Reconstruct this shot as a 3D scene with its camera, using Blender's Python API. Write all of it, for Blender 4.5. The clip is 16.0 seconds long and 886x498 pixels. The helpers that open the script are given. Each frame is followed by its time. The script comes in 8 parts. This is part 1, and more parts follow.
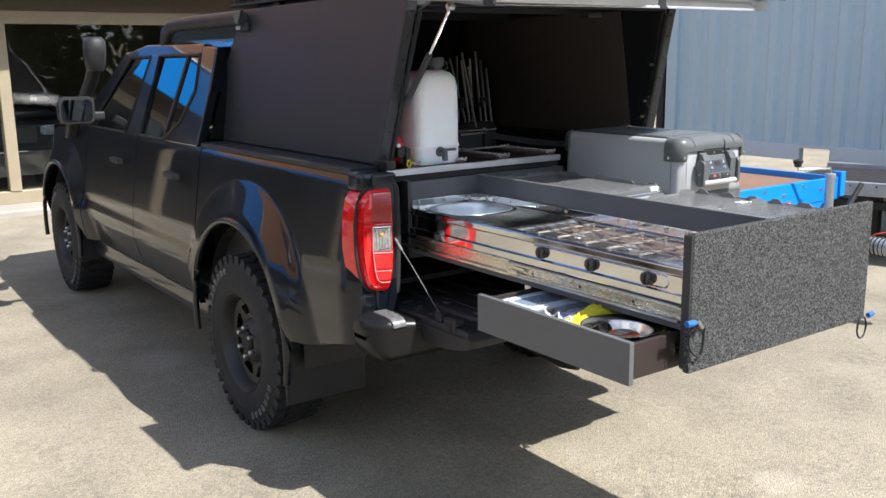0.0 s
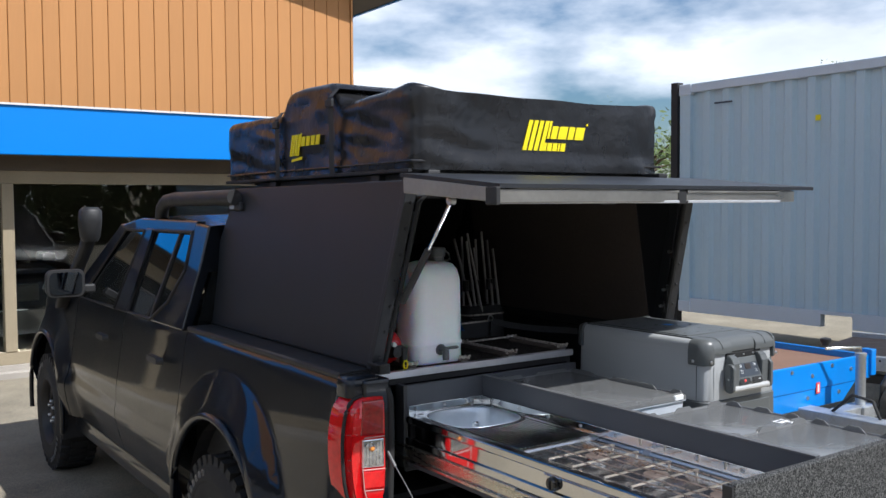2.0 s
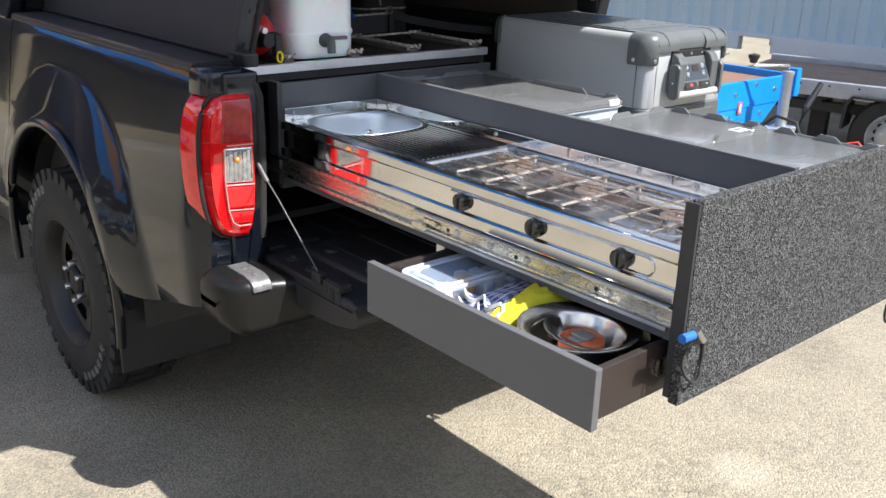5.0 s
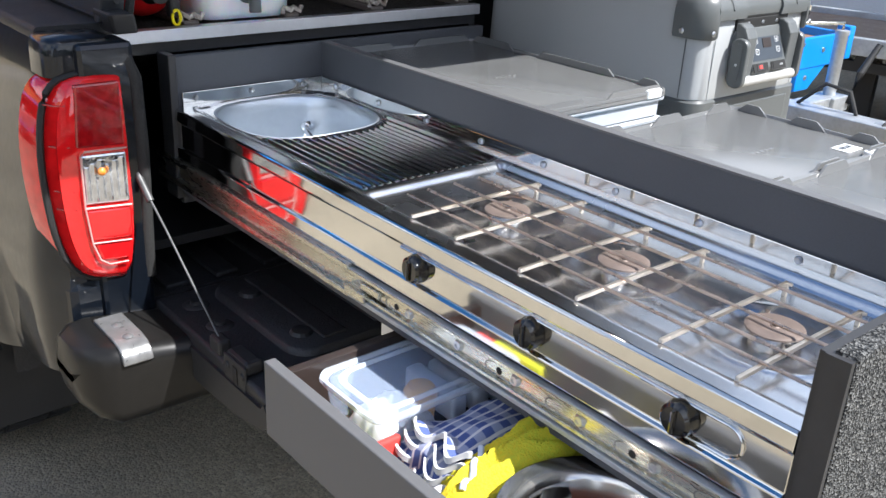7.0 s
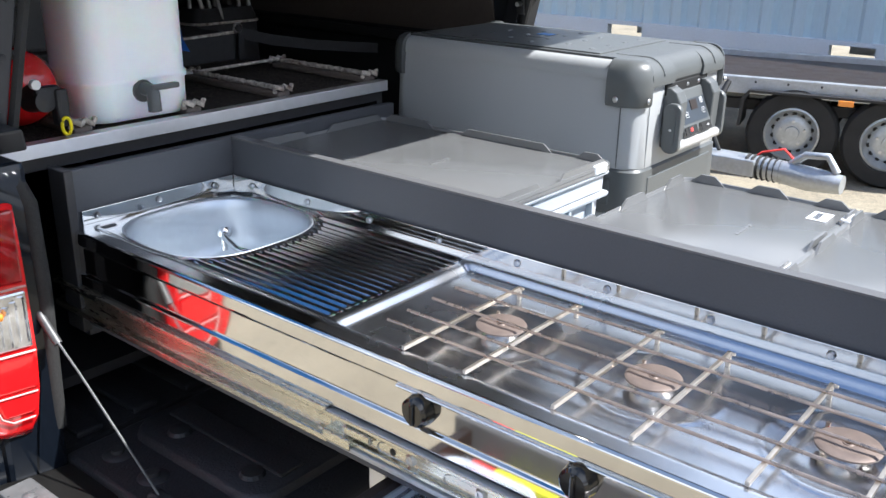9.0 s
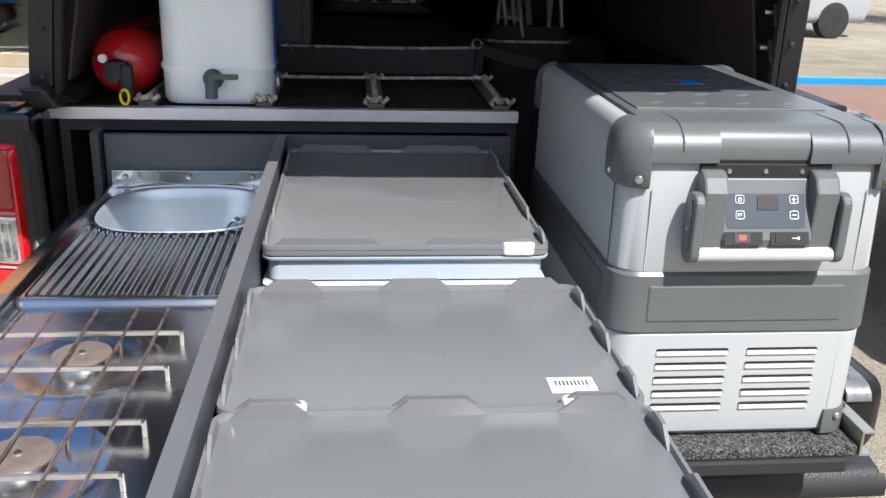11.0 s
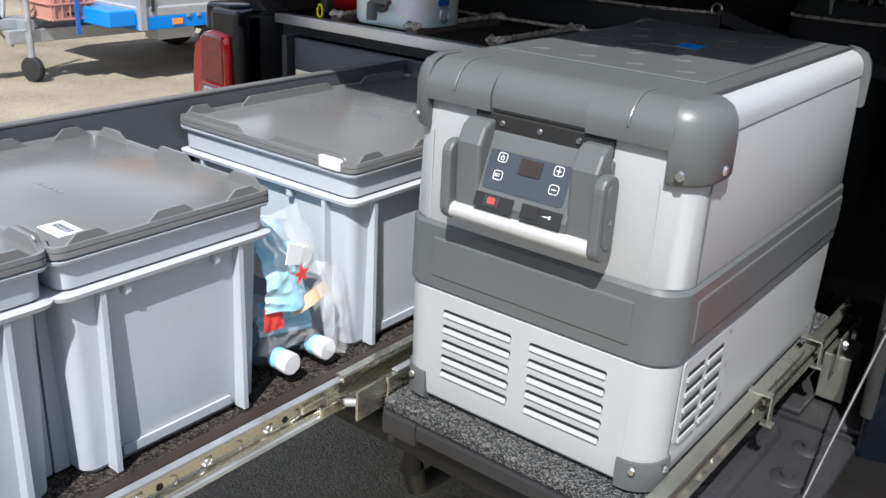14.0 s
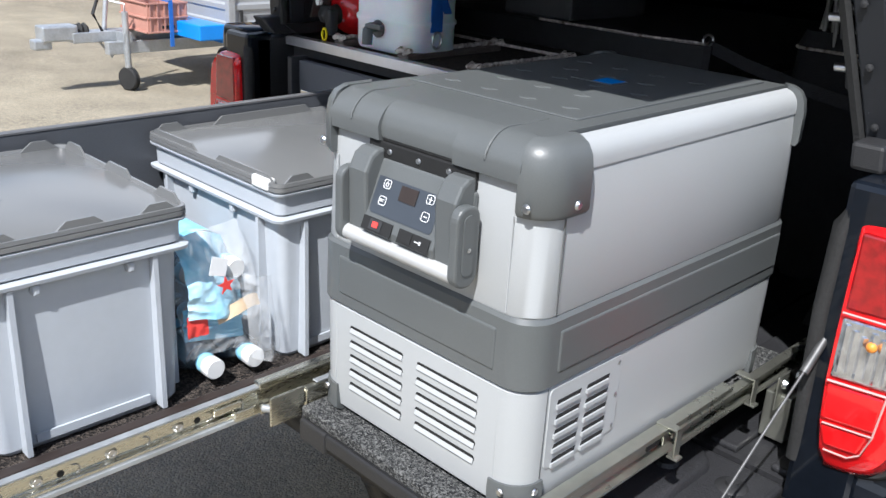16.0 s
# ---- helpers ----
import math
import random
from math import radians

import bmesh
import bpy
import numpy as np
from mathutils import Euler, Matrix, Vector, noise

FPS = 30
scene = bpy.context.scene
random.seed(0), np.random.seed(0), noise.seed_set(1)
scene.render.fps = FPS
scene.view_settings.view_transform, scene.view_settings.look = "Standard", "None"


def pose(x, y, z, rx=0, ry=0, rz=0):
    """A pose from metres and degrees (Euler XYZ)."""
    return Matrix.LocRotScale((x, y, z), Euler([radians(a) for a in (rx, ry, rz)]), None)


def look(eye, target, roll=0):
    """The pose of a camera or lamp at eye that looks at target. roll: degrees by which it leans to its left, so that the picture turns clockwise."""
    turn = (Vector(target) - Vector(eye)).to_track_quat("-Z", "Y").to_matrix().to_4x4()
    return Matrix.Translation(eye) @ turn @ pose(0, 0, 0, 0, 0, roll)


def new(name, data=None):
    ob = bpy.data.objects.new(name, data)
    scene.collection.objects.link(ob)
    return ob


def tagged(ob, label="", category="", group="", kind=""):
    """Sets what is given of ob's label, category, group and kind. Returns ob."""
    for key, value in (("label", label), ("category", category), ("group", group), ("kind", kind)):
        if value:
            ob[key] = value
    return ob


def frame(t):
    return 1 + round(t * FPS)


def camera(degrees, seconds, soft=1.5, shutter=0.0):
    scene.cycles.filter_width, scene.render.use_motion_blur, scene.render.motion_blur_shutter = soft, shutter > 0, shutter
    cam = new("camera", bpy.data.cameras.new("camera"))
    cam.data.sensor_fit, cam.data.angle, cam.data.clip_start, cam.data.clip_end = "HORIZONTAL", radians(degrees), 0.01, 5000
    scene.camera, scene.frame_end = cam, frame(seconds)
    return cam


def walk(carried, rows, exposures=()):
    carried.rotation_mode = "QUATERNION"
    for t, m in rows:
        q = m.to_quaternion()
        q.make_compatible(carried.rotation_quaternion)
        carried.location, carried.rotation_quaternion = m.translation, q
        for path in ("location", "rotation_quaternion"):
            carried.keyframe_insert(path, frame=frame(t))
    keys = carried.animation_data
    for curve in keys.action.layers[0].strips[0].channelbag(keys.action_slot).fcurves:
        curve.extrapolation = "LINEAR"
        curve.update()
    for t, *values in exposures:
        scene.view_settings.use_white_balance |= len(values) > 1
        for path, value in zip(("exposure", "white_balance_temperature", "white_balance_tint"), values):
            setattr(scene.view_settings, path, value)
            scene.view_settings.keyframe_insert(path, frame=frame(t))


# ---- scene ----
cam = camera(52.2, 16.0)
PATH = [
    (0, (-2.45, -2.752, 1.644), (-1.314, -1.158, 1.232), -0.8),
    (0.5, (-2.355, -2.567, 1.658), (-1.179, -0.99, 1.297), -0.3),
    (1, (-2.28, -2.492, 1.706), (-1.081, -0.925, 1.38), -0.3),
    (1.5, (-2.219, -2.475, 1.777), (-1.07, -0.851, 1.577), -0.7),
    (2, (-2.216, -2.497, 1.796), (-1.076, -0.857, 1.703), -0.4),
    (2.5, (-2.219, -2.507, 1.805), (-1.079, -0.865, 1.757), -0.2),
    (3, (-2.211, -2.497, 1.791), (-1.054, -0.869, 1.687), -0.4),
    (3.5, (-2.186, -2.454, 1.74), (-1.012, -0.865, 1.427), -0.5),
    (4, (-2.152, -2.369, 1.626), (-0.971, -0.85, 1.08), -0.6),
    (4.5, (-2.052, -2.24, 1.589), (-0.848, -0.774, 0.957), 0.5),
    (5, (-1.856, -2.066, 1.607), (-0.617, -0.649, 0.932), 1.7),
    (5.2, (-1.793, -1.995, 1.593), (-0.522, -0.615, 0.902), 2.0),
    (7.3, (-1.287, -1.482, 1.542), (-0.089, -0.109, 0.719), 3.2),
    (7.5, (-1.309, -1.43, 1.519), (-0.061, -0.127, 0.657), 2.7),
    (8, (-1.392, -1.267, 1.483), (0.048, -0.191, 0.607), 1.7),
    (8.5, (-1.443, -1.209, 1.531), (0.078, -0.185, 0.732), 0.8),
    (9, (-1.31, -1.295, 1.593), (0.148, -0.116, 0.897), 0.9),
    (9.2, (-1.207, -1.349, 1.614), (0.174, -0.07, 0.94), 1.2),
    (11.3, (0.052, -1.683, 1.569), (0.03, 0.206, 0.913), 1.4),
    (11.5, (0.166, -1.682, 1.57), (0.006, 0.204, 0.925), 1.1),
    (12, (0.409, -1.639, 1.563), (-0.05, 0.207, 0.945), 0.3),
    (12.5, (0.632, -1.629, 1.582), (-0.131, 0.105, 0.94), 0.8),
    (13, (0.857, -1.613, 1.582), (-0.098, 0.011, 0.909), 1.7),
    (13.5, (0.965, -1.527, 1.561), (-0.059, 0.026, 0.827), 1.7),
    (14, (0.97, -1.389, 1.53), (-0.155, 0.089, 0.789), 3.0),
    (14.5, (1.027, -1.303, 1.555), (-0.228, 0.062, 0.807), 3.1),
    (15, (1.133, -1.238, 1.569), (-0.208, 0.036, 0.808), 2.5),
    (15.5, (1.2, -1.218, 1.555), (-0.149, 0.044, 0.789), 2.5),
    (16, (1.199, -1.249, 1.572), (-0.102, 0.087, 0.851), 3.1),
]
walk(cam, [(t, look(eye, target, roll)) for t, eye, target, roll in PATH],
     exposures=[(0.0, 0.97, 6080, 10), (0.5, 1.0, 6080, 10), (1.0, 0.88, 6050, 10), (1.5, 0.8, 5950, 10), (2.0, 0.33, 5900, 10), (2.5, 0.14, 5900, 10), (3.0, 0.1, 5900, 10), (3.5, 0.54, 5950, 10),
                (4.0, 1.2, 6100, 10), (5.0, 1.08, 6100, 10), (9.0, 1.24, 5950, 10), (11.3, 0.86, 6050, 10), (12.0, 0.82, 6050, 10), (13.0, 0.69, 6050, 10), (14.5, 0.66, 6000, 10), (16.0, 0.74, 5900, 10)])

# ---- world, sun, exposure ----
SUN = Vector((0.33, -0.70, 1.0)).normalized()
elev = math.asin(SUN.z)
world = bpy.data.worlds.new("sky")
scene.world = world
world.use_nodes = True
wn, wl = world.node_tree.nodes, world.node_tree.links
wn.clear()
w_out = wn.new("ShaderNodeOutputWorld")
w_bg = wn.new("ShaderNodeBackground")
w_sky = wn.new("ShaderNodeTexSky")
w_sky.sky_type = "NISHITA"
w_sky.sun_disc = False
w_sky.sun_elevation = elev
w_sky.sun_rotation = math.atan2(SUN.x, SUN.y)
w_sky.dust_density = 1.5
w_bg.inputs["Strength"].default_value = 0.057
w_co = wn.new("ShaderNodeTexCoord")
w_map = wn.new("ShaderNodeMapping")
w_map.inputs["Scale"].default_value = (1.0, 1.0, 2.6)
w_map.inputs["Location"].default_value = (0.35, 0.2, 0.1)
w_noise = wn.new("ShaderNodeTexNoise")
w_noise.inputs["Scale"].default_value = 2.6
w_noise.inputs["Detail"].default_value = 7
w_noise.inputs["Roughness"].default_value = 0.52
w_ramp = wn.new("ShaderNodeValToRGB")
w_ramp.color_ramp.elements[0].position = 0.385
w_ramp.color_ramp.elements[1].position = 0.525
w_shade = wn.new("ShaderNodeTexNoise")
w_shade.inputs["Scale"].default_value = 6.0
w_shade.inputs["Detail"].default_value = 6
w_cloud = wn.new("ShaderNodeMix")
w_cloud.data_type = "RGBA"
w_cloud.inputs[6].default_value = (8.8, 9.5, 10.6, 1)
w_cloud.inputs[7].default_value = (20.5, 20.6, 20.8, 1)
w_mix = wn.new("ShaderNodeMix")
w_mix.data_type = "RGBA"
wl.new(w_co.outputs["Generated"], w_map.inputs["Vector"])
wl.new(w_map.outputs["Vector"], w_noise.inputs["Vector"])
wl.new(w_map.outputs["Vector"], w_shade.inputs["Vector"])
wl.new(w_noise.outputs["Fac"], w_ramp.inputs["Fac"])
wl.new(w_shade.outputs["Fac"], w_cloud.inputs["Factor"])
# fewer clouds overhead than towards the horizon
w_sep = wn.new("ShaderNodeSeparateXYZ")
w_up = wn.new("ShaderNodeMapRange")
w_up.inputs["From Min"].default_value = 0.40
w_up.inputs["From Max"].default_value = 0.80
w_up.inputs["To Min"].default_value = 1.0
w_up.inputs["To Max"].default_value = 0.12
w_amount = wn.new("ShaderNodeMath")
w_amount.operation = "MULTIPLY"
wl.new(w_co.outputs["Generated"], w_sep.inputs["Vector"])
wl.new(w_sep.outputs["Z"], w_up.inputs["Value"])
wl.new(w_ramp.outputs["Color"], w_amount.inputs[0])
wl.new(w_up.outputs["Result"], w_amount.inputs[1])
wl.new(w_amount.outputs["Value"], w_mix.inputs["Factor"])
w_hue = wn.new("ShaderNodeHueSaturation")
w_hue.inputs["Saturation"].default_value = 1.45
w_hue.inputs["Value"].default_value = 1.35
wl.new(w_sky.outputs["Color"], w_hue.inputs["Color"])
wl.new(w_hue.outputs["Color"], w_mix.inputs[6])
wl.new(w_cloud.outputs[2], w_mix.inputs[7])
wl.new(w_mix.outputs[2], w_bg.inputs["Color"])
wl.new(w_bg.outputs["Background"], w_out.inputs["Surface"])
sun = new("sun", bpy.data.lights.new("sun", "SUN"))
sun.data.energy = 5.0
sun.data.angle = radians(0.53)
sun.data.color = (1.0, 0.95, 0.875)
sun.matrix_basis = look(SUN * 40, (0, 0, 0))


# ---- materials ----
def mat(name, color, rough=0.5, metal=0.0, vary=0.0, scale=8.0, bump=0.0, bscale=60.0, coat=0.0, color2=None, rvary=0.0,
        trans=0.0, ior=1.45, stretch=None, spec=0.5, obj_random=0.0, emit=None):
    m = bpy.data.materials.new(name)
    m.use_nodes = True
    nt = m.node_tree
    n, l = nt.nodes, nt.links
    b = n["Principled BSDF"]
    b.inputs["Base Color"].default_value = (*color, 1)
    b.inputs["Roughness"].default_value = rough
    b.inputs["Metallic"].default_value = metal
    b.inputs["Coat Weight"].default_value = coat
    b.inputs["Coat Roughness"].default_value = 0.03
    b.inputs["Transmission Weight"].default_value = trans
    b.inputs["IOR"].default_value = ior
    b.inputs["Specular IOR Level"].default_value = spec
    if emit:
        b.inputs["Emission Color"].default_value = (*emit[0], 1)
        b.inputs["Emission Strength"].default_value = emit[1]
    if vary or bump or rvary or color2:
        co = n.new("ShaderNodeTexCoord")
        src = co.outputs["Object"]
        if stretch:
            mp = n.new("ShaderNodeMapping")
            mp.inputs["Scale"].default_value = stretch
            l.new(src, mp.inputs["Vector"])
            src = mp.outputs["Vector"]
        big = n.new("ShaderNodeTexNoise")
        big.inputs["Scale"].default_value = scale
        big.inputs["Detail"].default_value = 5
        fine = n.new("ShaderNodeTexNoise")
        fine.inputs["Scale"].default_value = bscale
        fine.inputs["Detail"].default_value = 3
        l.new(src, big.inputs["Vector"])
        l.new(src, fine.inputs["Vector"])
        add = n.new("ShaderNodeMath")
        add.operation = "MULTIPLY_ADD"
        add.inputs[1].default_value = 0.45
        l.new(fine.outputs["Fac"], add.inputs[0])
        sc = n.new("ShaderNodeMath")
        sc.operation = "MULTIPLY"
        sc.inputs[1].default_value = 0.55
        l.new(big.outputs["Fac"], sc.inputs[0])
        l.new(sc.outputs[0], add.inputs[2])
        ramp = n.new("ShaderNodeMapRange")
        ramp.inputs["From Min"].default_value = 0.3
        ramp.inputs["From Max"].default_value = 0.7
        l.new(add.outputs[0], ramp.inputs["Value"])
        if vary or color2:
            mix = n.new("ShaderNodeMix")
            mix.data_type = "RGBA"
            c2 = color2 or tuple(min(1, c * (1 + vary)) for c in color)
            c1 = color if color2 else tuple(c * (1 - vary) for c in color)
            mix.inputs[6].default_value = (*c1, 1)
            mix.inputs[7].default_value = (*c2, 1)
            l.new(ramp.outputs["Result"], mix.inputs["Factor"])
            out = mix.outputs[2]
            if obj_random:
                oi = n.new("ShaderNodeObjectInfo")
                hs = n.new("ShaderNodeHueSaturation")
                mr = n.new("ShaderNodeMapRange")
                mr.inputs["To Min"].default_value = 1 - obj_random
                mr.inputs["To Max"].default_value = 1 + obj_random
                l.new(oi.outputs["Random"], mr.inputs["Value"])
                l.new(mr.outputs["Result"], hs.inputs["Value"])
                l.new(out, hs.inputs["Color"])
                out = hs.outputs["Color"]
            l.new(out, b.inputs["Base Color"])
        if rvary:
            rr = n.new("ShaderNodeMapRange")
            rr.inputs["To Min"].default_value = max(0, rough - rvary)
            rr.inputs["To Max"].default_value = min(1, rough + rvary)
            l.new(ramp.outputs["Result"], rr.inputs["Value"])
            l.new(rr.outputs["Result"], b.inputs["Roughness"])
        if bump:
            bp = n.new("ShaderNodeBump")
            bp.inputs["Strength"].default_value = 1.0
            bp.inputs["Distance"].default_value = bump
            l.new(fine.outputs["Fac"], bp.inputs["Height"])
            l.new(bp.outputs["Normal"], b.inputs["Normal"])
    return m


M = {}


def asphalt():
    """Worn pale asphalt: stains, patches and single stones."""
    m = mat("asphalt", (0.20, 0.185, 0.16), 0.92)
    n, l = m.node_tree.nodes, m.node_tree.links
    b = n["Principled BSDF"]
    co = n.new("ShaderNodeTexCoord")
    vals = []
    for sc, det in ((0.35, 4), (2.2, 5), (22.0, 4)):
        t = n.new("ShaderNodeTexNoise")
        t.inputs["Scale"].default_value = sc
        t.inputs["Detail"].default_value = det
        l.new(co.outputs["Object"], t.inputs["Vector"])
        vals.append(t.outputs["Fac"])
    vor = n.new("ShaderNodeTexVoronoi")
    vor.inputs["Scale"].default_value = 150.0
    l.new(co.outputs["Object"], vor.inputs["Vector"])
    sep = n.new("ShaderNodeSeparateColor")
    l.new(vor.outputs["Color"], sep.inputs["Color"])

    def mix(a, c, fac, lo, hi):
        r = n.new("ShaderNodeMapRange")
        r.inputs["From Min"].default_value, r.inputs["From Max"].default_value = lo, hi
        l.new(fac, r.inputs["Value"])
        x = n.new("ShaderNodeMix")
        x.data_type = "RGBA"
        for sock, v in ((x.inputs[6], a), (x.inputs[7], c)):
            if isinstance(v, tuple):
                sock.default_value = (*v, 1)
            else:
                l.new(v, sock)
        l.new(r.outputs["Result"], x.inputs["Factor"])
        return x.outputs[2]

    base = mix((0.185, 0.158, 0.114), (0.335, 0.295, 0.216), vals[0], 0.35, 0.65)
    worn = mix((0.160, 0.142, 0.108), (0.345, 0.306, 0.230), vals[1], 0.30, 0.72)
    c1 = mix(base, worn, vals[2], 0.3, 0.7)
    mul = n.new("ShaderNodeMix")
    mul.data_type, mul.blend_type = "RGBA", "MULTIPLY"
    mul.inputs["Factor"].default_value = 1.0
    stone = mix((0.74, 0.74, 0.755), (1.26, 1.24, 1.21), sep.outputs[0], 0.0, 1.0)
    l.new(c1, mul.inputs[6])
    l.new(stone, mul.inputs[7])
    out = mul.outputs[2]
    # two dried pale spills
    for centre, rad, colour, amount in (((0.50, -0.84, 0), 0.11, (0.47, 0.42, 0.33), 0.32), ((-0.94, 2.13, 0), 0.19, (0.36, 0.31, 0.24), 0.4), ):
        dist = n.new("ShaderNodeVectorMath")
        dist.operation = "DISTANCE"
        dist.inputs[1].default_value = centre
        l.new(co.outputs["Object"], dist.inputs[0])
        wob = n.new("ShaderNodeMath")
        wob.operation = "MULTIPLY_ADD"
        wob.inputs[1].default_value = rad * 0.9
        l.new(vals[1], wob.inputs[0])
        l.new(dist.outputs["Value"], wob.inputs[2])
        edge = n.new("ShaderNodeMapRange")
        edge.inputs["From Min"].default_value = rad * 1.55
        edge.inputs["From Max"].default_value = rad * 1.05
        edge.inputs["To Max"].default_value = amount
        l.new(wob.outputs["Value"], edge.inputs["Value"])
        spot = n.new("ShaderNodeMix")
        spot.data_type = "RGBA"
        spot.inputs[7].default_value = (*colour, 1)
        l.new(edge.outputs["Result"], spot.inputs["Factor"])
        l.new(out, spot.inputs[6])
        out = spot.outputs[2]
    l.new(out, b.inputs["Base Color"])
    bp = n.new("ShaderNodeBump")
    bp.inputs["Distance"].default_value = 0.004
    l.new(vor.outputs["Distance"], bp.inputs["Height"])
    bp.invert = True
    l.new(bp.outputs["Normal"], b.inputs["Normal"])
    return m


def carpet(name, dark, light, scale):
    """Needle felt: dark pile with single pale fibres."""
    m = mat(name, dark, 0.95, spec=0.2)
    n, l = m.node_tree.nodes, m.node_tree.links
    b = n["Principled BSDF"]
    co = n.new("ShaderNodeTexCoord")
    vor = n.new("ShaderNodeTexVoronoi")
    vor.inputs["Scale"].default_value = scale
    soft = n.new("ShaderNodeTexNoise")
    soft.inputs["Scale"].default_value = scale * 0.35
    soft.inputs["Detail"].default_value = 3
    l.new(co.outputs["Object"], vor.inputs["Vector"])
    l.new(co.outputs["Object"], soft.inputs["Vector"])
    sep = n.new("ShaderNodeSeparateColor")
    l.new(vor.outputs["Color"], sep.inputs["Color"])
    both = n.new("ShaderNodeMath")
    both.operation = "MULTIPLY"
    l.new(sep.outputs[0], both.inputs[0])
    l.new(soft.outputs["Fac"], both.inputs[1])
    r = n.new("ShaderNodeMapRange")
    r.inputs["From Min"].default_value, r.inputs["From Max"].default_value = 0.10, 0.52
    l.new(both.outputs[0], r.inputs["Value"])
    x = n.new("ShaderNodeMix")
    x.data_type = "RGBA"
    x.inputs[6].default_value, x.inputs[7].default_value = (*dark, 1), (*light, 1)
    l.new(r.outputs["Result"], x.inputs["Factor"])
    l.new(x.outputs[2], b.inputs["Base Color"])
    bp = n.new("ShaderNodeBump")
    bp.inputs["Distance"].default_value = 0.003
    l.new(vor.outputs["Distance"], bp.inputs["Height"])
    l.new(bp.outputs["Normal"], b.inputs["Normal"])
    return m


M["asphalt"] = asphalt()
M["paint"] = mat("dark_paint", (0.004, 0.006, 0.010), 0.35, 0.0, vary=0.3, scale=2, coat=0.68, rvary=0.05, spec=0.15)
M["black"] = mat("black_plastic", (0.020, 0.020, 0.021), 0.55, vary=0.25, scale=12, bump=0.0004, bscale=500, rvary=0.08)
M["liner"] = mat("bed_liner", (0.022, 0.022, 0.024), 0.5, vary=0.4, scale=5, bump=0.0012, bscale=220)
M["canopy"] = mat("canopy_coating", (0.016, 0.0175, 0.021), 0.44, vary=0.12, scale=4, bump=0.0003, bscale=420, rvary=0.05)
M["tent"] = mat("tent_vinyl", (0.013, 0.013, 0.0145), 0.28, vary=0.2, scale=4, bump=0.006, bscale=11, rvary=0.08)
M["rubber"] = mat("rubber", (0.018, 0.018, 0.018), 0.8, vary=0.35, scale=10, bump=0.0008, bscale=200)
M["rim"] = mat("rim_black", (0.02, 0.019, 0.018), 0.45, vary=0.3, scale=14, rvary=0.1)
M["steel"] = mat("stainless", (0.66, 0.655, 0.64), 0.07, 1.0, vary=0.04, scale=9, rvary=0.03)
M["sinksteel"] = mat("polished_top", (0.62, 0.63, 0.64), 0.14, 1.0, vary=0.05, scale=16, rvary=0.06)
M["bowl"] = mat("brushed_bowl", (0.60, 0.65, 0.70), 0.36, 0.75, vary=0.05, scale=6, rvary=0.04)
M["knob"] = mat("gloss_black", (0.006, 0.006, 0.006), 0.12, coat=0.5, vary=0.1)
M["zinc"] = mat("zinc_plated", (0.64, 0.62, 0.53), 0.27, 1.0, vary=0.07, scale=5, rvary=0.06, stretch=(8, 1, 8))
M["alu"] = mat("aluminium", (0.70, 0.70, 0.72), 0.42, 0.85, vary=0.08, scale=9, rvary=0.1)
M["aludull"] = mat("dull_aluminium", (0.34, 0.33, 0.31), 0.5, 0.8, vary=0.15, scale=6, rvary=0.1)
M["hobsteel"] = mat("brushed_hob_steel", (0.62, 0.64, 0.67), 0.24, 1.0, vary=0.06, scale=7, rvary=0.07, bump=0.00025, bscale=9)
M["barsteel"] = mat("bar_steel", (0.62, 0.55, 0.46), 0.3, 0.9, vary=0.12, scale=30)
M["flapbar"] = mat("flap_bar", (0.36, 0.34, 0.31), 0.36, 0.9, vary=0.12, scale=8, rvary=0.1)
M["pad"] = mat("step_pad", (0.20, 0.20, 0.20), 0.34, 0.5, vary=0.15, scale=30, rvary=0.1)
M["trim"] = mat("lamp_trim", (0.56, 0.32, 0.30), 0.3, vary=0.1, coat=0.5)
M["cable"] = mat("stay_cable", (0.10, 0.10, 0.10), 0.5, 0.6, vary=0.2, scale=60)
M["bumper"] = mat("bumper_plastic", (0.010, 0.0095, 0.009), 0.33, vary=0.2, scale=6, rvary=0.06, spec=0.3)
M["cap"] = mat("burner_cap", (0.17, 0.132, 0.112), 0.5, 0.3, vary=0.2, scale=40, rvary=0.1)
M["mirror"] = mat("mirror_glass", (0.30, 0.33, 0.37), 0.03, 1.0, vary=0.02)
M["batten"] = mat("deck_rail", (0.09, 0.075, 0.065), 0.6, color2=(0.17, 0.14, 0.12), scale=30, bump=0.002, bscale=250)
M["grate"] = mat("heated_wire", (0.46, 0.36, 0.29), 0.3, 0.9, vary=0.35, scale=40, rvary=0.1)
M["board"] = mat("grey_board", (0.066, 0.070, 0.080), 0.55, vary=0.1, scale=6, bump=0.0003, bscale=300, rvary=0.06)
M["drawer"] = mat("grey_drawer", (0.105, 0.105, 0.108), 0.5, vary=0.06, scale=6, rvary=0.05)
M["edge"] = mat("black_edge", (0.030, 0.030, 0.032), 0.5, vary=0.2, scale=10)
M["brownply"] = mat("film_plywood", (0.028, 0.020, 0.017), 0.42, vary=0.25, scale=9, rvary=0.08)
M["carpet"] = carpet("speckled_carpet", (0.022, 0.023, 0.024), (0.17, 0.17, 0.165), 430.0)
M["carpetdark"] = carpet("dark_carpet", (0.012, 0.011, 0.011), (0.085, 0.070, 0.06), 320.0)
